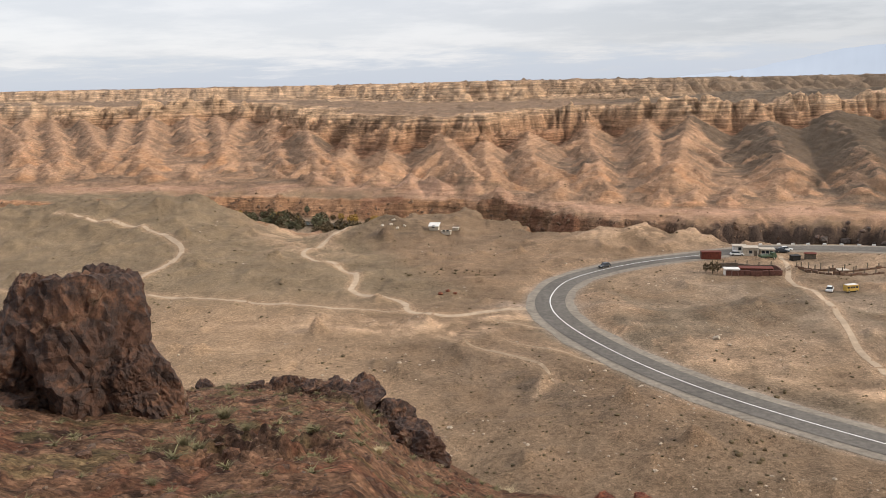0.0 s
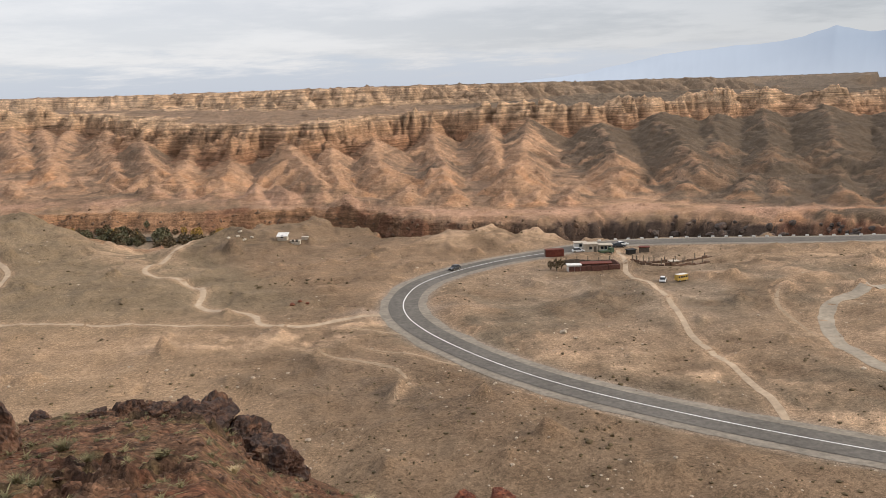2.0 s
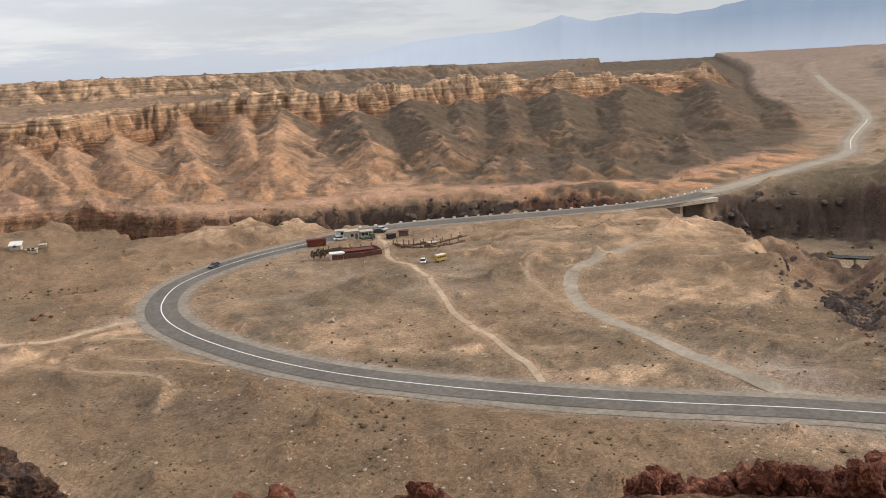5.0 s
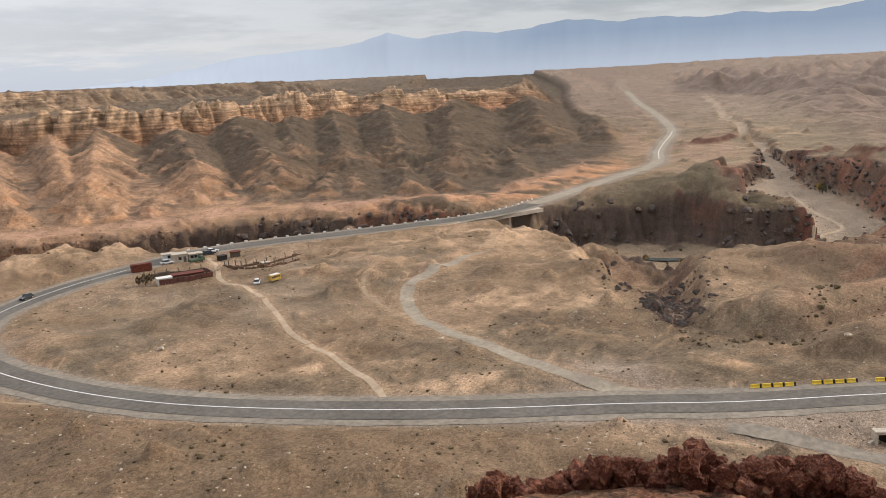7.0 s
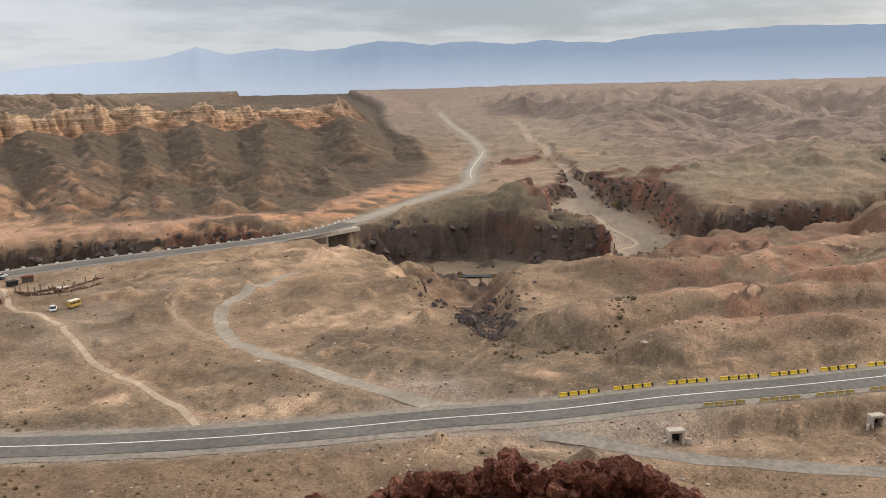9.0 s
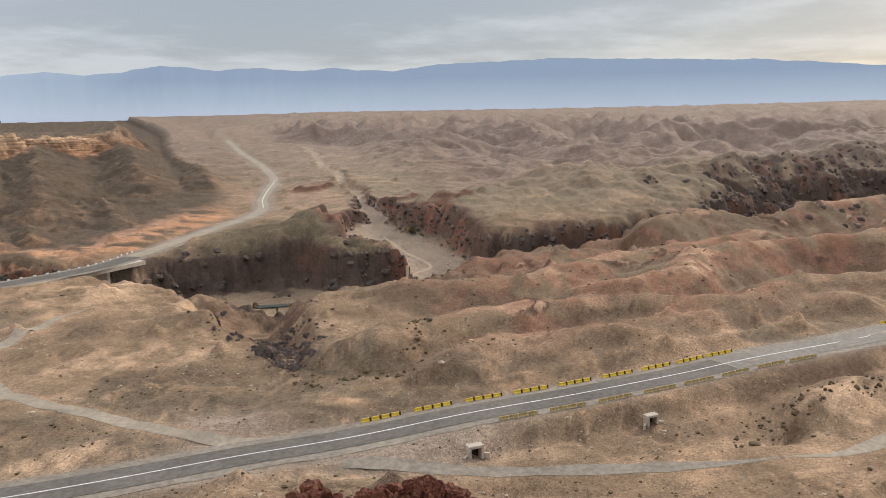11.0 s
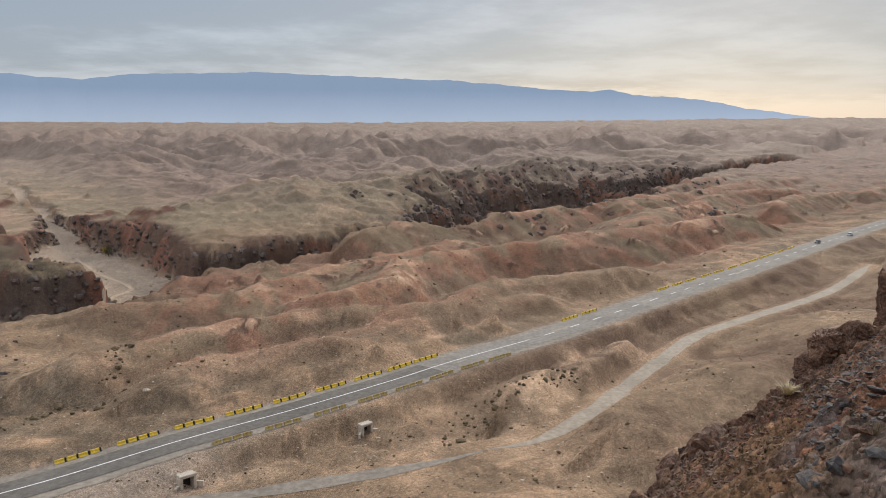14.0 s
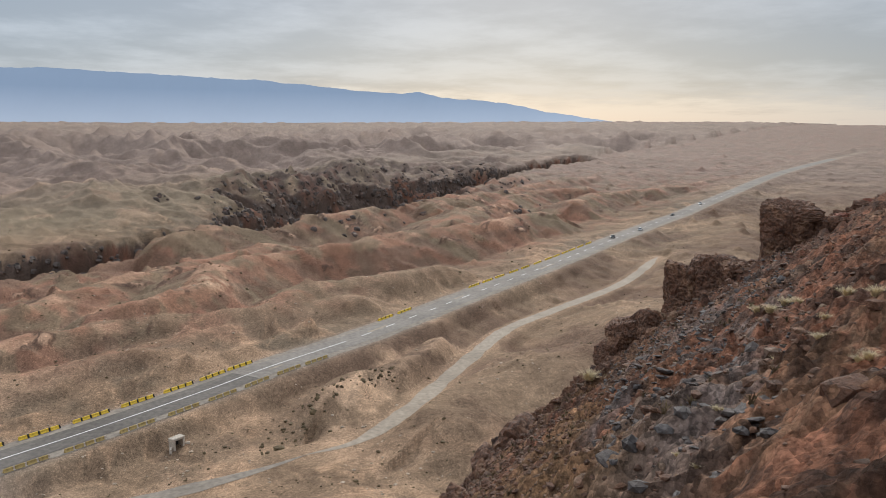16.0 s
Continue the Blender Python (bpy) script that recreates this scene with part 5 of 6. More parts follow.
def set_rock(i, x, y, z, size, turn, label, category="rock", group="", squash=1.0):
    src = ROCKS[i]
    ob = src.copy()
    scene.collection.objects.link(ob)
    ob.matrix_world = pose(x, y, z, random.Random(i + int(x * 31)).uniform(-20, 20), random.Random(int(y * 17)).uniform(-20, 20), turn) @ Matrix.Diagonal((size, size * 0.95, size * squash, 1))
    return tagged(ob, label, category, group)


rnd = random.Random(77)
# outcrop along the brow below the boulder
for k in range(34):
    az = 16.5 - k * 0.47 + rnd.uniform(-0.4, 0.4)
    b = np.array(BROW)
    R = float(np.interp(az, b[:, 0], b[:, 2]))
    d = R * rnd.uniform(0.90, 1.06)
    s = rnd.uniform(0.35, 0.8) * (1.25 if 1 < az < 8 else 0.8)
    x, y, z = polar(az, d)
    set_rock(0 + 2 * (k % 3), x, y, z + s * 0.1, s, rnd.uniform(0, 360), "dark brown weathered rock on the hill's brow", group="rocks on the brow")
# red crags below the viewer: bearing and height angle of the tops
CREST = [(-70.6, -27.2), (-69, -26.4), (-66.7, -25.6), (-64.2, -24.5), (-62, -24.8), (-59.8, -25.3), (-57.8, -25.6), (-56.2, -24.9), (-55.4, -24.2), (-54.6, -25.0), (-53, -26.0), (-50, -25.8), (-48.4, -25.8), (-46.8, -26.8), (-44, -27.3), (-41.4, -27.0), (-39.2, -27.9),
         (-37.0, -29.0), (-36.3, -28.4), (-35.6, -29.2), (-26.2, -28.8), (-24.4, -27.4), (-22.6, -28.7), (-14.2, -28.2), (-12.0, -27.2), (-10.4, -28.0)]
ca = np.array(CREST)
for lo, hi, n in ((-70.4, -39.4, 200), (-37, -35.6, 4), (-26, -22.6, 9), (-14, -10.4, 9)):
    for k in range(n):
        az = lo + (hi - lo) * (k + rnd.random()) / n
        s = rnd.choice((0.16, 0.2, 0.26, 0.34, 0.42, 0.55))
        el = float(np.interp(az, ca[:, 0], ca[:, 1])) - rnd.choice((0.0, 0.0, 0.4, 0.9, 1.6)) - (0 if s > 0.3 else -0.05)
        d = 19.0 + rnd.uniform(-1.2, 0.9) if az < -38 else 16.6 + rnd.uniform(-0.5, 0.4)
        x, y, z = polar(az, d)
        top = EYE + d * math.tan(radians(el))
        q = rnd.uniform(0.8, 1.5)
        set_rock(1 + 2 * rnd.randrange(3), x, y, max(top - s * q * 0.7, z - 0.1), s, rnd.uniform(0, 360), "jagged red rock on the hill's brow", group="red crags", squash=q)
for lo, hi, n in ((-70.4, -39.4, 62), (-26, -22.6, 6), (-14, -10.4, 6)):
    for k in range(n):                  # the solid foot of the crags
        az = lo + (hi - lo) * (k + rnd.random()) / n
        d = 19.3 + rnd.uniform(-0.3, 0.5) if az < -38 else 16.8
        x, y, z = polar(az, d)
        top = EYE + d * math.tan(radians(float(np.interp(az, ca[:, 0], ca[:, 1])) - 1.0))
        set_rock(1 + 2 * rnd.randrange(3), x, y, max(top - 0.6, z - 0.1), 0.62, rnd.uniform(0, 360), "jagged red rock on the hill's brow", group="red crags", squash=1.3)
# crags on the right-hand spur: an upright block at the top, a broken ledge below it, small ones down the edge
for az, el, d, s, q, i in ((-123.8, -5.0, 35, 0.6, 0.8, 1),
                            (-108.8, -15.8, 28.6, 0.36, 1.0, 0), (-107.4, -17.0, 27.6, 0.3, 1.0, 3),
                            (-105.2, -18.9, 26, 0.26, 1.0, 0), (-103.4, -20.3, 24.8, 0.3, 1.0, 4), (-102.2, -20.7, 24, 0.42, 1.0, 2), (-101.2, -21.7, 23.4, 0.36, 1.0, 0), (-125.2, -4.3, 36, 0.8, 0.7, 3), (-126.6, -3.6, 37, 0.8, 0.7, 1), (-128, -3.2, 38, 0.8, 0.7, 3)):
    x, y, z = polar(az, d)
    top = EYE + d * math.tan(radians(el))
    set_rock(i, x, y, top - s * q * 0.7, s, rnd.uniform(0, 360), "rough brown crag on the edge of the slope", "crag", "crags on the slope", squash=q)
    set_rock((i + 2) % 6, x + 0.35 * s, y - 0.6 * s, top - s * q * 1.3, s * 0.9, rnd.uniform(0, 360), "rough brown crag on the edge of the slope", "crag", "crags on the slope", squash=q)
for o in ROCKS:
    me = o.data
    bpy.data.objects.remove(o)


def scatter(name, mat, spots, label, category, shape, seed=1, loose=0.35):
    """Many small bodies joined into one object; spots: x, y, z, size."""
    rg = np.random.RandomState(seed)
    V, Fc = shape
    n = len(spots)
    spots = np.asarray(spots)
    ang = rg.uniform(0, 2 * np.pi, n) if loose > 0.1 else rg.normal(0.6, 0.5, n)
    jit = rg.uniform(1 - loose, 1 + loose, (n, len(V), 1))
    st = rg.uniform(0.75, 1.3, (n, 1, 3))
    P = V[None] * jit * st * spots[:, 3][:, None, None]
    c, s = np.cos(ang)[:, None], np.sin(ang)[:, None]
    X = P[..., 0] * c - P[..., 1] * s + spots[:, 0][:, None]
    Y = P[..., 0] * s + P[..., 1] * c + spots[:, 1][:, None]
    Z = P[..., 2] + spots[:, 2][:, None]
    co = np.stack([X, Y, Z], -1).reshape(-1, 3)
    faces = (np.asarray(Fc)[None] + (np.arange(n) * len(V))[:, None, None]).reshape(-1, 3)
    me = bpy.data.meshes.new(name)
    me.from_pydata(co.tolist(), [], faces.tolist())
    me.materials.append(mat)
    return tagged(new(name, me), label, category, kind="stuff")


def ico(sub=1):
    bm = bmesh.new()
    bmesh.ops.create_icosphere(bm, subdivisions=sub, radius=1.0)
    V = np.array([v.co for v in bm.verts])
    F = [[v.index for v in f.verts] for f in bm.faces]
    bm.free()
    return V, F


def tuft_shape(blades, seed, spread=0.6, height=1.0, width=0.05):
    """Blades of grass that lean out from one root."""
    rg = np.random.RandomState(seed)
    V, F = [], []
    for k in range(blades):
        a, l, h = rg.uniform(0, 6.283), spread * rg.uniform(0.2, 1.0), height * rg.uniform(0.55, 1.0)
        bx, by = rg.uniform(-0.15, 0.15, 2)
        px, py = -math.sin(a) * width, math.cos(a) * width
        tx, ty = bx + math.cos(a) * l, by + math.sin(a) * l
        mx, my = bx + math.cos(a) * l * 0.4, by + math.sin(a) * l * 0.4
        i = len(V)
        V += [(bx + px, by + py, 0), (bx - px, by - py, 0), (mx + px * 0.8, my + py * 0.8, h * 0.65), (mx - px * 0.8, my - py * 0.8, h * 0.65), (tx, ty, h)]
        F += [(i, i + 1, i + 3), (i, i + 3, i + 2), (i + 2, i + 3, i + 4)]
    return np.array(V, float), F


def dots(n, seed, lo, hi, az0=-128.0, az1=32.0, keep=None):
    """Random places on the ground, denser near the viewer."""
    rg = np.random.RandomState(seed)
    az, r = np.radians(rg.uniform(az0, az1, n)), np.exp(rg.uniform(math.log(lo), math.log(hi), n))
    x, y = -np.sin(az) * r, np.cos(az) * r
    road, _, _ = nearest(x, y, ROAD_L)
    gorge, _, (hw, _f) = nearest(x, y, GORGE_L)
    ok = (np.abs(road) > 8) & (np.abs(gorge) > hw * 0.95)
    for tr in (TR_LOOP, TR_BUS, TR_LEFT, TR_MID, TR_H, TR_LOW, TR_OLD):
        t, _, _ = nearest(x, y, curve(tr, 8))
        ok &= np.abs(t) > 3.2
    if keep is not None:
        ok &= keep(x, y)
    x, y = x[ok], y[ok]
    return x, y, rg


half = ico(1)


def angular(seed, planes=9, detail=2):
    bm = rock_bm(seed, 1, 1, 1, planes=planes, detail=detail, noise_amp=0.08, flat=0.62)
    V, F = np.array([v.co for v in bm.verts]), [[v.index for v in f.verts] for f in bm.faces]
    bm.free()
    return V, F


x, y, rg = dots(9500, 3, 95, 430, keep=lambda x, y: fbm(x, y, 34, 3, 44) + 0.5 * fbm(x, y, 130, 2, 45) > -0.12)
size = rg.lognormal(-1.8, 0.42, len(x)) * (0.7 + np.hypot(x, y) / 500)
scatter("steppe_scrub", M_SCRUB, np.stack([x, y, ground_z(x, y) + size * 0.2, size], 1), "low dry scrub dotted over the steppe", "scrub", (half[0] * (1, 1, 0.62), half[1]), 4)
x, y, rg = dots(5200, 9, 90, 330, keep=lambda x, y: fbm(x, y, 26, 3, 48) > 0.0)
size = rg.lognormal(-1.75, 0.45, len(x))
scatter("pale_stones", surface("pale_stone", (0.46, 0.37, 0.27), 0.9, vary=0.3, grain=2), np.stack([x, y, ground_z(x, y) + size * 0.1, size], 1), "pale stones strewn over dry ground", "stones", (half[0] * (1, 1, 0.6), half[1]), 5)
# bushes along the dry gullies
gul = []
for line in ([(150, 82), (138, 94), (150, 106), (160, 118), (172, 132)], [(180, 92), (168, 84), (150, 78)], [(50, 122), (44, 112), (40, 104), (38, 98)], [(146, 12), (160, 4), (170, -4), (182, -14), (160, 10)], [(60, 141), (56, 145)], [(-10, 245), (2, 247), (14, 243)]):
    for p in curve(line, 1.6):
        for _ in range(2):
            gul.append((p[0] + rnd.gauss(0, 1.6), p[1] + rnd.gauss(0, 1.6)))
gul = np.array(gul)
size = np.exp(np.random.RandomState(8).normal(-1.15, 0.35, len(gul)))
scatter("gully_bushes", M_SCRUB, np.column_stack([gul, ground_z(gul[:, 0], gul[:, 1]) + size * 0.25, size]), "dark bushes along the dry gully", "bushes", (half[0] * (1, 1, 0.8), half[1]), 6)
# stones and grass on the viewer's own slope
def own_slope(n, seed, az0, az1, kmax=0.98, kmin=0.12):
    rg = np.random.RandomState(seed)
    az = rg.uniform(az0, az1, n)
    b = np.array(BROW)
    R = np.interp(az, b[:, 0], b[:, 2])
    d = R * (kmin + (kmax - kmin) * np.sqrt(rg.uniform(0, 1, n)))
    return -np.sin(np.radians(az)) * d, np.cos(np.radians(az)) * d, rg


for nm, mat, n, seed, az0, az1, mu, lab in (("loose_stones", M_STONE, 14000, 21, -134, -94, -3.75, "loose brown stones on the slope"), ("shale_chips", M_SHALE, 2400, 22, -121, -109, -3.4, "grey shale chips on the slope"), ("loose_stones", M_STONE, 3000, 23, -2, 34, -4.0, "loose brown stones on the slope"),
                                            ("dark_rubble", M_CRAG, 2200, 24, -134, -96, -3.1, "dark angular rubble on the slope"), ("dark_rubble", M_CRAG, 350, 25, -2, 34, -3.2, "dark angular rubble on the slope")):
    x, y, rg = own_slope(n, seed, az0, az1)
    size = np.exp(rg.normal(mu, 0.5, len(x)))
    scatter(nm, mat, np.stack([x, y, ground_z(x, y) + size * 0.15, size], 1), lab, "stones", (half[0] * (1, 0.9, 0.62), half[1]), seed)
# broken rock along the edge of the right-hand spur
x, y, rg = own_slope(420, 26, -125, -98.5, 1.03, 0.80)
size = np.exp(rg.normal(-1.6, 0.5, len(x)))
scatter("edge_rocks", M_CRAG, np.stack([x, y, ground_z(x, y) + size * 0.1, size], 1), "rough brown rocks along the edge of the slope", "rocks", angular(27, 10, 3), 26, 0.12)
# slabs of rock that break through the slope
for nm, mat, n, seed, az0, az1, mu, lab in (("shale_slabs", M_SHALE, 1200, 61, -121, -109.5, -2.8, "grey shale slabs breaking through the slope"), ("brown_slabs", M_CRAG, 1200, 62, -132, -98, -2.6, "brown rock slabs breaking through the slope"), ("brown_slabs", M_CRAG, 260, 63, 0, 33, -2.6, "brown rock slabs breaking through the slope")):
    x, y, rg = own_slope(n, seed, az0, az1)
    ok = fbm(x, y, 4.5, 3, seed) > -0.05
    x, y = x[ok], y[ok]
    size = np.exp(rg.normal(mu, 0.5, len(x)))
    size = np.minimum(size, 0.011 * np.hypot(x, y) + 0.02)
    V, F = angular(seed, 8)
    tilt = np.array(Euler((radians(18), radians(-14), 0)).to_matrix())
    scatter(nm, mat, np.stack([x, y, ground_z(x, y) - size * 0.2, size], 1), lab, "rock slabs", ((V * (1.5, 0.95, 0.34)) @ tilt.T, F), seed, 0.14)
x, y, rg = own_slope(900, 31, -122, -90)
size = rg.uniform(0.05, 0.14, len(x))
scatter("short_grass", M_SCRUB, np.stack([x, y, ground_z(x, y), size], 1), "short dry grass on the stony slope", "grass", tuft_shape(16, 3, 0.9, 0.9, 0.05), 7)
x, y, rg = own_slope(280, 33, -4, 30)
size = rg.uniform(0.08, 0.2, len(x))
scatter("short_grass", M_GRASS, np.stack([x, y, ground_z(x, y), size], 1), "short dry grass on the stony slope", "grass", tuft_shape(34, 4, 1.3, 0.5, 0.035), 8)


def tuft(x, y, size, mat, seed, label, group):
    V, F = tuft_shape(190, seed, 1.0, 0.62, 0.013)
    me = bpy.data.meshes.new("grass_tuft")
    me.from_pydata((V * size).tolist(), [], F)
    me.materials.append(mat)
    ob = tagged(new("grass_tuft", me), label, "grass tuft", group)
    ob.matrix_world = place(x, y, seed * 40, -0.01)


# straw tufts on the right slope: bearing, height angle
for k, (az, el, s) in enumerate(((-120.6, -11.2, 0.20), (-121.3, -11.0, 0.16), (-119.6, -11.6, 0.18), (-118.9, -12.0, 0.17), (-122.5, -13.2, 0.17), (-125.3, -13.9, 0.20), (-124.7, -14.3, 0.15), (-116.6, -18.6, 0.12), (-115.5, -21.9, 0.12), (-117.0, -18.2, 0.10),
                                 (-124.0, -10.4, 0.2), (-125.5, -10.0, 0.22), (-122.8, -12.2, 0.14), (-120.2, -14.6, 0.12), (-114.2, -21.4, 0.1), (-108.3, -17.4, 0.25))):
    d = 3.0
    while d < 40:                       # walk out until the slope meets the line of sight
        px, py, pz = polar(az, d)
        if pz > EYE + d * math.tan(radians(el)):
            break
        d *= 1.02
    tuft(px, py, s * d / 10.5, M_STRAW, k, "straw-coloured tuft of dry grass on shale", "straw tufts")
for k, (az, el, s, mat) in enumerate(((15.6, -21.2, 0.30, M_GRASS), (18.4, -22.6, 0.3, M_GRASS), (17.3, -23.1, 0.26, M_GRASS), (14.2, -22.6, 0.22, M_GRASS), (20.6, -24.6, 0.2, M_GRASS), (27.0, -26.0, 0.2, M_STRAW), (-5.4, -26.8, 0.34, M_STRAW), (-4.0, -27.0, 0.3, M_STRAW), (-6.6, -27.0, 0.28, M_STRAW),
                                      (9.8, -22.8, 0.2, M_GRASS), (5.0, -24.5, 0.2, M_STRAW), (-46.4, -26.6, 0.25, M_STRAW), (-47.5, -26.4, 0.22, M_GRASS), (-60.5, -26.2, 0.2, M_STRAW), (-64.2, -24.3, 0.2, M_GRASS))):
    d = 3.0
    while d < 40:
        px, py, pz = polar(az, d)
        if pz > EYE + d * math.tan(radians(el)):
            break
        d *= 1.02
    d = min(d, 20.0)
    px, py, pz = polar(az, d)
    tuft(px, py, s * d / 12.0, mat, 40 + k, "tuft of dry grass among stones", "grass tufts")

# ---- roadside ----
ROAD_T = np.gradient(ROAD_P[:, :2], axis=0)
ROAD_T /= np.linalg.norm(ROAD_T, axis=1)[:, None]


def beside(i, off):
    """Place and heading at a road point, off metres to the left of its run."""
    p, t = ROAD_P[i, :2], ROAD_T[i]
    x, y = p[0] - t[1] * off, p[1] + t[0] * off
    return x, y, math.degrees(math.atan2(t[1], t[0]))


def make_barrier(paint, bands, label, name="road_barrier"):
    e = tagged(new(name), label, "road barrier", "road barriers")
    for k in range(4):
        bm = bmesh.new()
        x = -3.0 + 2.0 * k
        prof = [(-0.30, 0), (0.30, 0), (0.30, 0.15), (0.14, 0.34), (0.11, 0.72), (-0.11, 0.72), (-0.14, 0.34), (-0.30, 0.15)]
        for x0, x1, mat, nm in ((x - 0.86, x + 0.66, paint, "block"), (x + 0.66, x + 1.0, bands, "end_band")):
            bm = bmesh.new()
            a = [bm.verts.new((x0, py, pz)) for py, pz in prof]
            b = [bm.verts.new((x1, py, pz)) for py, pz in prof]
            bm.faces.new(a[::-1])
            bm.faces.new(b)
            for i in range(8):
                bm.faces.new((a[i], a[(i + 1) % 8], b[(i + 1) % 8], b[i]))
            part(nm, bm, mat, e)
    return e


M_DULLYELLOW = surface("dull_yellow_paint", (0.42, 0.31, 0.12), 0.85, vary=0.3, grain=2, bump=0.2)
BARRIER = make_barrier(M_YELLOW, M_BLACK, "yellow concrete road barrier with black bands")
DULL = make_barrier(M_DULLYELLOW, M_CONCRETE, "dull yellow concrete barrier beside the road")
_i0 = road_at(121, 69)
spots = [(_i0 + round(k * 10.4 / 1.5), 6.0) for k in range(9)]
spots += [(road_at(231, -19) + round(k * 10.4 / 1.5), 6.0) for k in range(2)]
spots += [(road_at(279, -54) + round(k * 11.4 / 1.5), 6.0) for k in range(12)]
for k, (i, off) in enumerate(spots):
    x, y, h = beside(i + 3, off)
    z = max(float(base_rise(np.array(x), np.array(y))), float(ground_z(x, y))) - 0.03
    m = pose(x, y, z, 0, 0, h)
    if k == 0:
        BARRIER.matrix_world = m
    else:
        copy_thing(BARRIER, m)
for k in range(8):
    x, y, h = beside(road_at(139, 56) + 3 + round(k * 10.4 / 1.5), -5.6)
    m = pose(x, y, max(float(base_rise(np.array(x), np.array(y))), float(ground_z(x, y))) - 0.03, 0, 0, h)
    if k == 0:
        DULL.matrix_world = m
    else:
        copy_thing(DULL, m)

# whitewashed guard blocks from the settlement to the bridge
GUARD = link("guard_block", blk(0, 0, 0, 1.25, 0.35, 0.62, taper=0.86, bevel=0.05), M_WHITE)
tagged(GUARD, "whitewashed concrete guard block beside the road", "guard block", "guard blocks")
_a, _b = road_at(256, 252), road_at(104, 271)
k = 0
for i in range(_a, _b, 3):
    x, y, h = beside(i, -6.2)
    m = pose(x, y, float(base_rise(np.array(x), np.array(y))) + 0.02, 0, 0, h)
    if math.hypot(x - 218, y - 247) < 26:
        m = m @ Matrix.Translation((0, 1.5, 0.05))
    else:
        m = pose(x, y, float(ground_z(x, y)) - 0.03, 0, 0, h)
    if k == 0:
        GUARD.matrix_world = m
    else:
        copy_thing(GUARD, m)
    k += 1


def bridge():
    i = road_at(218, 247)
    x, y, h = beside(i, 0)
    e = tagged(new("bridge"), "concrete road bridge over the dark gorge", "bridge")
    e.matrix_world = pose(x, y, 0, 0, 0, h)
    part("deck", blk(0, 0, -1.0, 50, 10.6, 0.98), M_CONCRETE, e)
    for s in (-1, 1):
        part("edge_beam", blk(0, s * 5.1, -1.5, 50, 0.35, 1.52), M_CONCRETE, e)
    for px in (-9, 9):
        bm = blk(px, 0, -18.5, 1.4, 7.5, 17.6, taper=0.85)
        box(bm, px, 0, -1.6, 1.8, 9.0, 0.65)
        part("pier", bm, M_CONCRETE, e)


bridge()


def culvert(x, y, turn, s):
    e = thing("culvert", x, y, turn, "broken pale concrete culvert mouth below the embankment", "culvert", "culverts", sink=0.3)
    bm = blk(-1.35 * s, 0, 0, 0.55 * s, 1.8 * s, 2.4 * s, bevel=0.06)
    part("side_wall", bm, M_CONCRETE, e)
    part("side_wall", blk(1.35 * s, 0, 0, 0.55 * s, 1.8 * s, 2.4 * s, bevel=0.06), M_CONCRETE, e)
    part("lintel", blk(0, 0, 2.4 * s, 3.4 * s, 1.9 * s, 0.6 * s, bevel=0.08), M_CONCRETE, e)
    # black panel added for the shade inside the pipe
    part("opening_shade", blk(0, 0.85 * s, 0, 2.2 * s, 0.3, 2.4 * s), M_BLACK, e, "black panel painted as the shade inside the pipe")
    for sx in (-1, 1):
        part("wing_wall", blk(sx * 2.3 * s, -0.6 * s, 0, 1.6 * s, 0.4, 1.1 * s, turn=-sx * 0.7), M_CONCRETE, e)


culvert(123.5, 51.5, -42, 0.85)
culvert(152, 27.5, -38, 0.8)


# ---- vehicles ----
def wheels(e, xs, half, r):
    for wx in xs:
        for s in (-1, 1):
            w = part("wheel", tube(bmesh.new(), (wx, s * half - s * 0.12, r), (wx, s * half + s * 0.1, r), r, sides=14), M_TYRE, e)
            part("rim", tube(bmesh.new(), (wx, s * half + s * 0.1, r), (wx, s * half + s * 0.13, r), r * 0.55, sides=10), M_CONCRETE, w)


def hull(outline, half, round_to=0.8):
    """A body from a side outline (x, z), narrowed towards its upper edge."""
    bm = bmesh.new()
    zs = [z for _, z in outline]
    lo, hi = min(zs), max(zs)
    rows = []
    for s in (-1, 1):
        rows.append([bm.verts.new((x, s * half * (1 - (1 - round_to) * (z - lo) / (hi - lo)), z)) for x, z in outline])
    n = len(outline)
    bm.faces.new(rows[0][::-1])
    bm.faces.new(rows[1])
    for i in range(n):
        bm.faces.new((rows[0][i], rows[0][(i + 1) % n], rows[1][(i + 1) % n], rows[1][i]))
    bmesh.ops.recalc_face_normals(bm, faces=bm.faces)
    bmesh.ops.bevel(bm, geom=list(bm.edges), offset=0.05, segments=1, affect="EDGES")
    return bm


def car(x, y, turn, mat, label, z=None, group="cars", tall=1.0):
    e = thing("car", x, y, turn, label, "car", group, z=z)
    part("body", hull([(-2.1, 0.3), (2.1, 0.3), (2.15, 0.62), (1.1, 0.86), (-1.95, 0.9), (-2.15, 0.6)], 0.86, 0.92), mat, e)
    part("cabin", hull([(-1.8, 0.88), (0.95, 0.86), (0.35, 1.42 * tall), (-1.35, 1.45 * tall)], 0.78, 0.78), M_BLUEGLASS, e)
    part("roof", blk(-0.5, 0, 1.42 * tall, 1.6, 1.2, 0.07, bevel=0.02), mat, e)
    for s in (-1, 1):
        part("headlight", blk(2.12, s * 0.6, 0.55, 0.08, 0.32, 0.16), M_WHITE, e)
    wheels(e, (-1.3, 1.3), 0.8, 0.32)


def road_z(x, y):
    return float(base_rise(np.array(x), np.array(y))) + 0.2


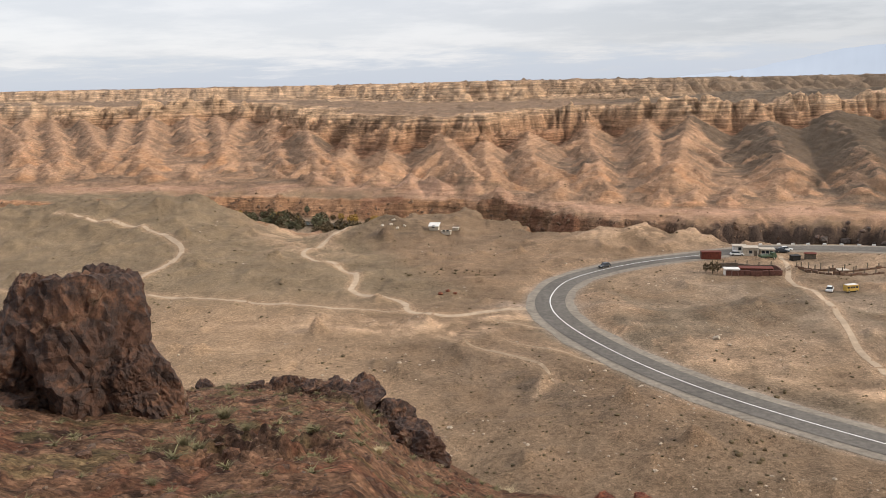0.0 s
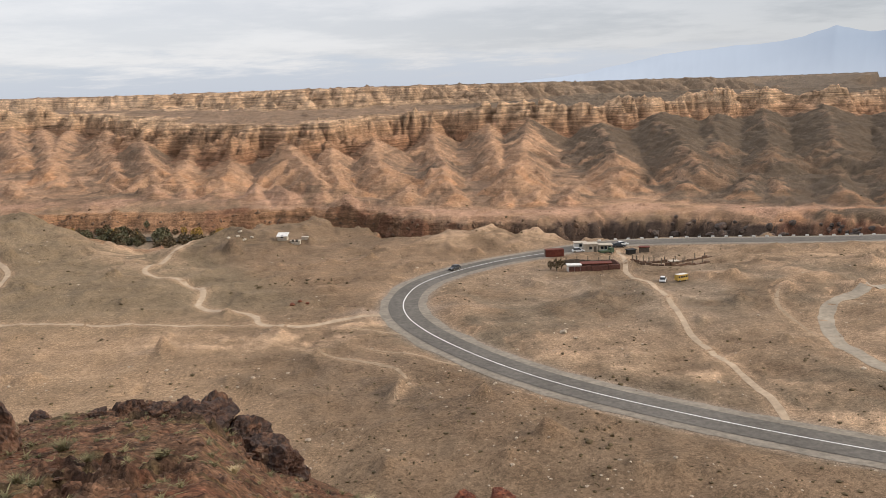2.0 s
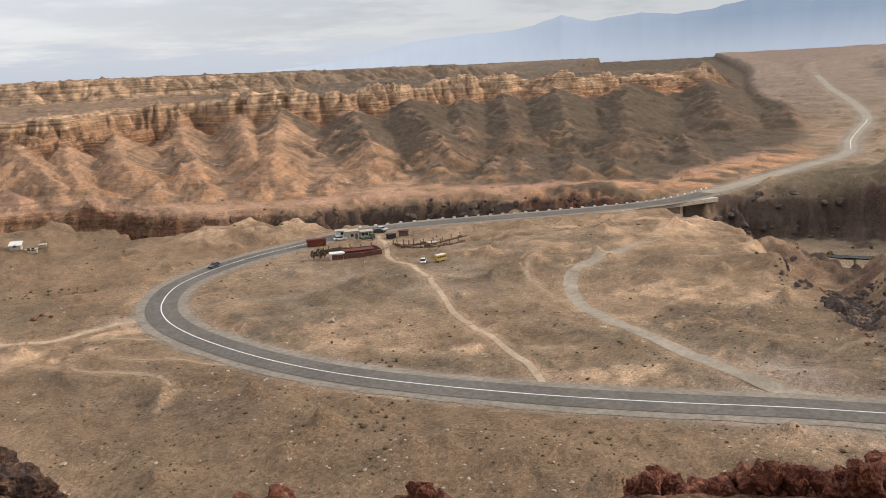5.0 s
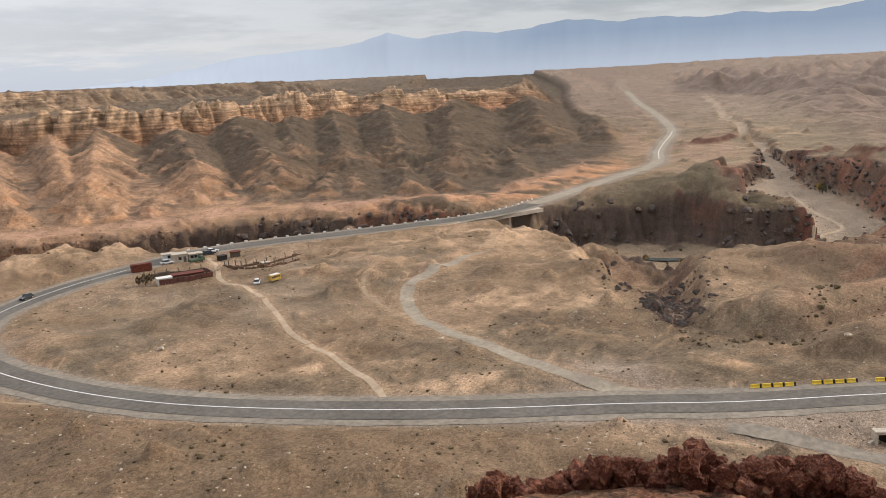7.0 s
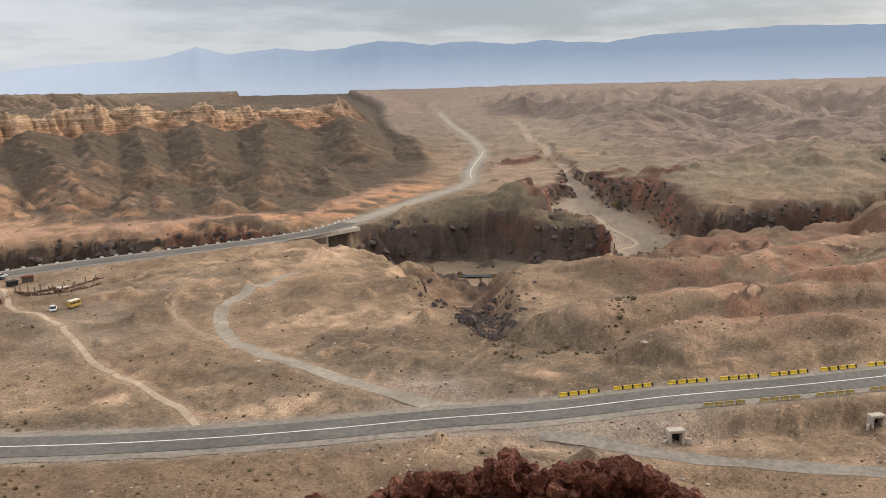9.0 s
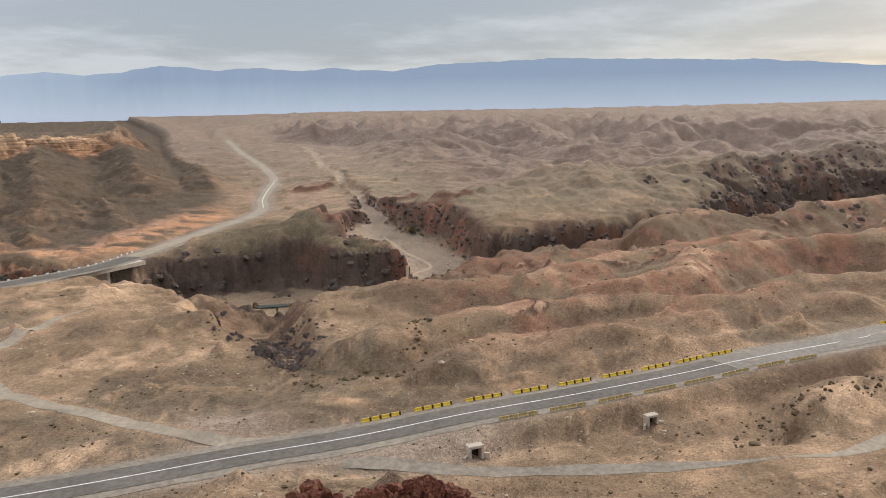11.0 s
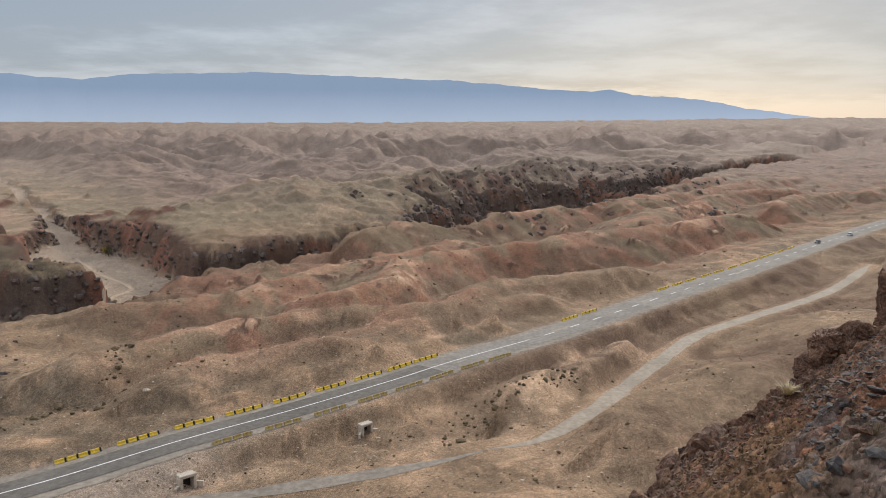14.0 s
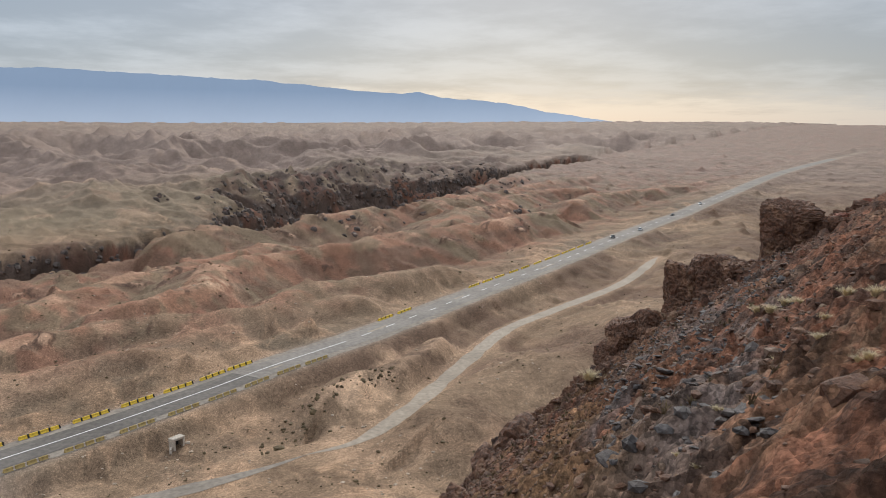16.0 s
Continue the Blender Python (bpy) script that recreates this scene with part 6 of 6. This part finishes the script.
i = road_at(51, 248)
x, y, h = beside(i, -1.8)
car(x, y, h, M_CARDARK, "dark saloon car on the bend of the road", road_z(x, y))
for (px, py), off, mat, lab in (((404, -146), 1.8, M_CARDARK, "dark car driving along the straight road"), ((436, -169), -1.8, M_CARWHITE, "white car driving along the straight road"), ((505, -220), 1.8, M_CARDARK, "dark car far along the straight road"), ((560, -265), 1.8, M_CARWHITE, "white car far along the straight road")):
    x, y, h = beside(road_at(px, py), off)
    car(x, y, h + (180 if off > 0 else 0), mat, lab, road_z(x, y), "cars on the straight")


def bus(x, y, turn):
    e = thing("bus", x, y, turn, "old faded yellow bus body standing on the flat", "bus")
    e.matrix_world = e.matrix_world @ Matrix.Diagonal((0.76, 0.8, 0.78, 1))
    part("body", hull([(-2.25, 0.45), (2.25, 0.45), (2.3, 1.4), (2.15, 2.45), (-2.25, 2.5)], 1.05, 0.93), M_BUS, e, "faded yellow steel body")
    part("roof", blk(-0.05, 0, 2.48, 4.3, 1.8, 0.14, bevel=0.05), M_WHITE, e, "pale dusty roof")
    for k in range(4):
        for s in (-1, 1):
            part("window", blk(-1.65 + k * 1.05, s * 1.01, 1.45, 0.78, 0.05, 0.62), M_BLUEGLASS, e)
    part("windscreen", blk(2.24, 0, 1.45, 0.06, 1.6, 0.7), M_BLUEGLASS, e)
    part("skirt", blk(0, 0, 0.35, 4.2, 1.9, 0.16), M_BLACK, e)
    wheels(e, (-1.4, 1.4), 0.95, 0.42)


bus(105.5, 210.5, 12)
car(100.5, 211.5, 60, M_CARWHITE, "small white car parked beside the yellow bus", tall=1.0, group="parked cars")


# ---- the settlement by the road ----
def container(x, y, turn):
    e = thing("container", x, y, turn, "rust-red steel shipping container", "container")
    part("body", blk(0, 0, 0.12, 6.0, 2.4, 2.3, bevel=0.03), M_RUST, e)
    for k in range(13):
        for s in (-1, 1):
            part("rib", blk(-2.7 + k * 0.45, s * 1.22, 0.2, 0.16, 0.06, 2.1), M_RUST, e)
    part("roof_rim", blk(0, 0, 2.42, 6.06, 2.46, 0.08), M_RUST, e)
    part("door", blk(-3.02, 0, 0.2, 0.06, 2.1, 2.1), M_DARKRED, e)


container(84.5, 258.5, -8)


def house(x, y, turn, sx, sy, h, wall, roof, label, windows=2, door=True, pitch=0.0, group=""):
    e = thing("house", x, y, turn, label, "house", group, sink=0.15)
    part("wall", blk(0, 0, 0, sx, sy, h), wall, e)
    if pitch:
        bm = bmesh.new()
        o = 0.35
        v = [bm.verts.new(c) for c in ((-sx / 2 - o, -sy / 2 - o, h), (sx / 2 + o, -sy / 2 - o, h), (sx / 2 + o, sy / 2 + o, h + pitch), (-sx / 2 - o, sy / 2 + o, h + pitch),
                                       (-sx / 2 - o, -sy / 2 - o, h + 0.15), (sx / 2 + o, -sy / 2 - o, h + 0.15), (sx / 2 + o, sy / 2 + o, h + pitch + 0.15), (-sx / 2 - o, sy / 2 + o, h + pitch + 0.15))]
        for f in ((3, 2, 1, 0), (4, 5, 6, 7), (0, 1, 5, 4), (2, 3, 7, 6), (1, 2, 6, 5), (3, 0, 4, 7)):
            bm.faces.new([v[i] for i in f])
        part("roof", bm, roof, e)
    else:
        part("roof", blk(0, 0, h, sx + 0.5, sy + 0.5, 0.18), roof, e)
    for k in range(windows):
        wx = -sx / 2 + sx * (k + 0.7) / (windows + 0.4)
        w = part("window", blk(wx, -sy / 2 - 0.02, 0.95, 0.95, 0.08, 0.95), M_BLUEGLASS, e)
        part("frame", blk(wx, -sy / 2 - 0.05, 0.86, 1.1, 0.05, 0.09), M_WHITE, w)
    if door:
        part("door", blk(sx / 2 - 0.75, -sy / 2 - 0.03, 0, 0.85, 0.08, 1.95), M_WOOD, e)
    return e


house(98.5, 263, -12, 4.5, 3.6, 2.7, M_PLASTER, M_CONCRETE, "low clay-coloured house with a pale flat roof", 1)
house(103.5, 262, -12, 4.2, 3.0, 2.2, M_PLASTER, M_CONCRETE, "small clay-coloured hut with dark windows", 3, False)
house(97.0, 268.5, -12, 4.0, 3.0, 2.2, M_WHITE, M_CONCRETE, "whitewashed shed behind the clay house", 1, False)
car(94.2, 262.5, -10, M_CARWHITE, "white car parked beside the clay house", group="parked cars")
car(107.5, 266, 20, M_CARDARK, "dark car parked in the yard", group="parked cars")
car(112, 268, 5, M_CARWHITE, "pale car parked beside the road", group="parked cars")
car(110, 265.5, -14, M_CARDARK, "dark car parked in the yard", group="parked cars")


def truck(x, y, turn):
    e = thing("truck", x, y, turn, "old green lorry parked before the hut", "lorry")
    part("cab", hull([(1.0, 0.6), (2.5, 0.6), (2.5, 1.3), (2.2, 2.1), (1.0, 2.15)], 0.95, 0.9), M_CARGREEN, e)
    part("windscreen", blk(2.3, 0, 1.4, 0.1, 1.5, 0.5), M_BLUEGLASS, e)
    part("load_bed", blk(-0.9, 0, 0.85, 3.6, 2.0, 0.6, bevel=0.03), M_CARGREEN, e)
    part("chassis", blk(0, 0, 0.55, 4.8, 0.8, 0.25), M_BLACK, e)
    wheels(e, (-1.6, 1.7), 0.85, 0.42)


truck(102, 257, 8)


def low_wall(points, height, thick, mat, label, name="yard_wall", ruin=0.0, posts=False):
    p0 = points[0]
    e = thing(name, p0[0], p0[1], 0, label, "wall")
    rndw = random.Random(int(p0[0] * 7))
    for a, b in zip(points[:-1], points[1:]):
        n = max(1, int(math.hypot(b[0] - a[0], b[1] - a[1]) / 1.6))
        turn = math.atan2(b[1] - a[1], b[0] - a[0])
        for k in range(n):
            t = (k + 0.5) / n
            x, y = a[0] + (b[0] - a[0]) * t, a[1] + (b[1] - a[1]) * t
            hh = height * (1 - ruin * rndw.random())
            z = float(ground_z(x, y)) - float(ground_z(*p0)) - 0.2
            part("wall_panel", blk(x - p0[0], y - p0[1], z, 1.62, thick, hh + 0.2, turn=turn, bevel=0.03), mat, e)
            if posts and k % 2 == 0:
                part("post", blk(x - p0[0], y - p0[1], z, 0.22, 0.22, height + 1.0 + rndw.random() * 0.8), M_WOOD, e)


low_wall([(81.5, 235.5), (96.5, 232.5)], 1.5, 0.5, M_DARKRED, "long low brown brick yard wall")
low_wall([(83, 245), (98, 242)], 1.4, 0.4, M_WOOD, "fence of weathered boards and posts round the yard", posts=True, name="yard_fence")
low_wall([(96.5, 232.5), (98, 242)], 1.4, 0.4, M_DARKRED, "short brown brick yard wall")
low_wall([(102, 235), (112, 230.5), (126, 233)], 1.1, 0.6, M_STONE, "ruined low stone wall of an old pen", ruin=0.6, posts=True, name="ruined_wall")
low_wall([(103, 240), (116, 237.5), (130, 239)], 0.9, 0.5, M_STONE, "ruined low stone wall of an old pen", ruin=0.7, posts=True, name="ruined_wall")
house(83.4, 236.4, -11, 4.0, 2.6, 1.9, M_WHITE, M_WHITE, "white-roofed lean-to against the brick wall", 0, False)
house(90.5, 236.5, -11, 9.0, 3.0, 1.8, M_DARKRED, M_RUST, "long brown shed with a rusty sheet roof", 0, False)
house(111, 258, 5, 2.6, 2.0, 1.7, M_BLACK, M_BLACK, "small black tarred hut", 0, False)
house(115.5, 257.5, -20, 3.2, 2.2, 1.8, M_WOOD, M_RUST, "dark wooden shed in the yard", 0, True)
house(116, 237, 0, 2.5, 2.0, 0.9, M_STONE, M_CONCRETE, "roofless stone pen with a pale slab", 0, False)

# houses on the flat above the river
house(-3.0, 306, -14, 3.4, 2.8, 1.5, M_PLASTER, M_WHITE, "clay house with a white sheet roof above the river", 1, False, pitch=0.9)
house(1.4, 304.5, -14, 3.4, 2.0, 1.3, M_PLASTER, M_PLASTER, "yellowish clay shed with two dark openings", 2, False)
house(5.0, 308, -10, 2.2, 1.8, 0.9, M_PLASTER, M_CONCRETE, "low clay-coloured shed beside the clay house", 0, False)
house(-38, 326, 6, 9.0, 4.0, 2.2, M_RUST, M_RUST, "long dark red shed by the river", 0, False)
house(-30, 328, 6, 5.0, 3.5, 2.0, M_DARKRED, M_WOOD, "brown wooden shed by the river", 0, True)
house(-46, 324, 15, 2.8, 2.4, 1.8, M_WHITE, M_CONCRETE, "small white hut beside the red shed", 0, False)
for x, y in ((-19, 304), (-16.5, 303), (-14, 305), (-18, 307), (-22, 303)):
    heap = link("rubble_heap", rock_bm(int(x * 3 + y), 0.9, 0.8, 0.5, detail=3, noise_amp=0.2), M_CONCRETE)
    heap.matrix_world = place(x, y, x * 20, 0.1)
    tagged(heap, "pale heap of rubble beside the track", "rubble heap", "rubble heaps")
for x, y, s, lab in ((59, 174.5, 1.1, "pale boulder alone on the flat"), (-1, 220, 1.0, "red-brown rock pile beside the track"), (1, 221, 0.8, "red-brown rock pile beside the track"), (3, 220.5, 0.7, "red-brown rock pile beside the track")):
    ob = link("rock", rock_bm(int(x + y), s, s * 0.8, s * 0.6, detail=3, noise_amp=0.15), M_SAND if "pale" in lab else M_REDROCK)
    ob.matrix_world = place(x, y, x, s * 0.2)
    tagged(ob, lab, "rock")


# ---- trees along the river ----
def tree_bm(seed, kind):
    rg = np.random.RandomState(seed)
    bm = bmesh.new()
    tube(bm, (0, 0, -0.2), (0.1, 0, 1.5), 0.16, 0.10, 6)
    for k in range(5):
        a = k * 1.3 + rg.uniform(0, 0.6)
        tube(bm, (0.1, 0, 1.0 + 0.2 * k), (math.cos(a) * 1.1, math.sin(a) * 1.1, 2.2 + 0.35 * k), 0.07, 0.03, 5)
    crown = bmesh.new()
    n = 240
    for _ in range(n):
        a, u = rg.uniform(0, 6.283), rg.uniform(-1, 1)
        r = rg.uniform(0.35, 1.0) ** 0.5
        p = Vector((math.cos(a) * math.sqrt(1 - u * u) * r * 1.5, math.sin(a) * math.sqrt(1 - u * u) * r * 1.5, 2.6 + u * r * 1.55 + 0.4 * math.sin(a * 3 + seed)))
        s = rg.uniform(0.14, 0.32)
        q = Euler(rg.uniform(0, 6.28, 3)).to_matrix()
        v = [crown.verts.new(p + q @ Vector(c) * s) for c in ((-1, -0.6, 0), (1, -0.5, 0.1), (0.6, 0.8, -0.1), (-0.7, 0.7, 0.15))]
        crown.faces.new(v)
    return bm, crown


kinds = []
for k, (mat, lab) in enumerate(((M_OLIVE, "grey-green riverside tree on the gorge floor"), (M_AUTUMN, "yellow autumn tree on the gorge floor"), (M_SCRUB, "bare brown bush on the gorge floor"))):
    e = tagged(new("tree"), lab, "tree", "riverside trees")
    tb, cb = tree_bm(k + 3, k)
    part("trunk", tb, M_WOOD, e)
    part("crown", cb, mat, e)
    e.matrix_world = place(*( (-70, 430), (-50, 410), (-90, 436))[k])
    kinds.append(e)
rnd = random.Random(9)
line = curve(GORGE, 7.5)
for p in line:
    if not (-260 < p[0] < 330 and p[1] > 120):
        continue
    bushy = -115 < p[0] < 60
    for _ in range(7 if bushy else 3 if p[0] < 215 else 6):
        o, f = rnd.uniform(0, 0.55) * p[2], rnd.uniform(0, 6.283)
        x, y = p[0] + o * math.cos(f) + rnd.gauss(0, 2.5), p[1] + o * math.sin(f) + rnd.gauss(0, 2.5)
        k = rnd.choice((0, 0, 2, 2, 1)) if p[0] < -10 else rnd.choice((0, 1, 1, 2))
        s = rnd.uniform(0.45, 1.2) * (1.9 if bushy else 1.2 if p[0] < 60 else 0.75)
        if p[0] > 215 and rnd.random() < 0.35:
            continue
        copy_thing(kinds[k], place(x, y, rnd.uniform(0, 360), -0.9 * s) @ Matrix.Diagonal((s, s, s * rnd.uniform(0.6, 0.95), 1)))
for x, y, k, s in ((79, 239.5, 2, 0.9), (81, 241, 2, 0.75), (388, 196, 0, 1.3), (391, 199, 1, 1.1), (77.5, 241, 2, 0.7), (118, 289, 1, 0.8)):
    copy_thing(kinds[k], place(x, y, 30, -0.1) @ Matrix.Diagonal((s, s, s, 1)))

# broken rock of the gorge walls
def wall_rocks(name, mat, n, seed, x0, x1, lo, hi, label, along=GORGE, wide=1.15):
    rg = np.random.RandomState(seed)
    p = curve(along, 2.0)
    p = p[(p[:, 0] > x0) & (p[:, 0] < x1)]
    q = p[rg.randint(0, len(p), n * 5)]
    f, o = rg.uniform(0, 6.283, len(q)), rg.uniform(0.35, wide, len(q)) * q[:, 2]
    x, y = q[:, 0] + o * np.cos(f), q[:, 1] + o * np.sin(f)
    far = np.abs(nearest(x, y, ROAD_L)[0]) > 9
    drop = np.hypot(ground_z(x + 2, y) - ground_z(x - 2, y), ground_z(x, y + 2) - ground_z(x, y - 2))
    ok = (drop > 2.6) & far
    x, y = x[ok][:n], y[ok][:n]
    size = np.exp(rg.uniform(math.log(lo), math.log(hi), len(x)))
    V, F = angular(seed, 10)
    scatter(name, mat, np.stack([x, y, ground_z(x, y) - size * 0.42, size], 1), label, "cliff rock", (V * (1.1, 0.9, 1.0), F), seed, 0.1)


wall_rocks("cliff_rocks", M_CLIFF, 2600, 71, 130, 900, 0.8, 2.6, "dark broken rock on the gorge walls")
wall_rocks("cliff_rocks", M_CLIFF, 700, 75, 318, 470, 0.7, 2.2, "dark broken rock on the dry wash walls", WASH, 1.7)
wall_rocks("cliff_rocks", M_CLIFF, 1500, 76, 440, 900, 1.2, 4.0, "dark broken rock above the gorge", GORGE, 2.3)
wall_rocks("bank_rocks", M_BANK, 1100, 72, -260, 130, 0.5, 1.6, "brown broken rock on the river bank")
rg = np.random.RandomState(73)
q = curve(TRIB, 1.0)[rg.randint(0, 60, 420)]
x, y = q[:, 0] + rg.normal(0, 0.55, 420) * q[:, 2], q[:, 1] + rg.normal(0, 0.55, 420) * q[:, 2]
size = np.exp(rg.normal(-0.5, 0.45, 420))
scatter("gully_rocks", M_CLIFF, np.stack([x, y, ground_z(x, y) - size * 0.1, size], 1), "dark rocks in the steep side gully", "cliff rock", angular(74, 10), 73, 0.1)

# river water and sand bars
def river(a, b, half, z, label, mat):
    p = [q for q in curve(GORGE, 3) if a[0] <= q[0] <= b[0] and a[1] <= q[1] <= b[1]]
    p = np.array(p)
    t = np.gradient(p[:, :2], axis=0)
    t /= np.linalg.norm(t, axis=1)[:, None]
    n = np.stack([-t[:, 1], t[:, 0]], 1)
    k = np.linspace(-1, 1, 4)
    w = half * (1 + 0.4 * fbm(np.arange(len(p)) * 3.0, np.zeros(len(p)), 14, 2, 5))
    off = 0.25 * p[:, 2] * np.sin(np.arange(len(p)) * 0.05)
    X = p[:, :1] + n[:, :1] * (k * w[:, None] + off[:, None])
    Y = p[:, 1:2] + n[:, 1:] * (k * w[:, None] + off[:, None])
    Z = np.maximum(ground_z(X, Y), (p[:, 3] - 0.3)[:, None]) * 0 + (p[:, 3] + z)[:, None] + 0 * X
    tagged(sheet("river", X, Y, Z, mat), label, "river", kind="structure")


river((-480, 330), (214, 520), 5.0, 0.55, "shallow grey-green river in the gorge", M_WATER)
river((224, 150), (258, 215), 2.2, 0.35, "shallow grey-green river in the gorge", M_WATER)
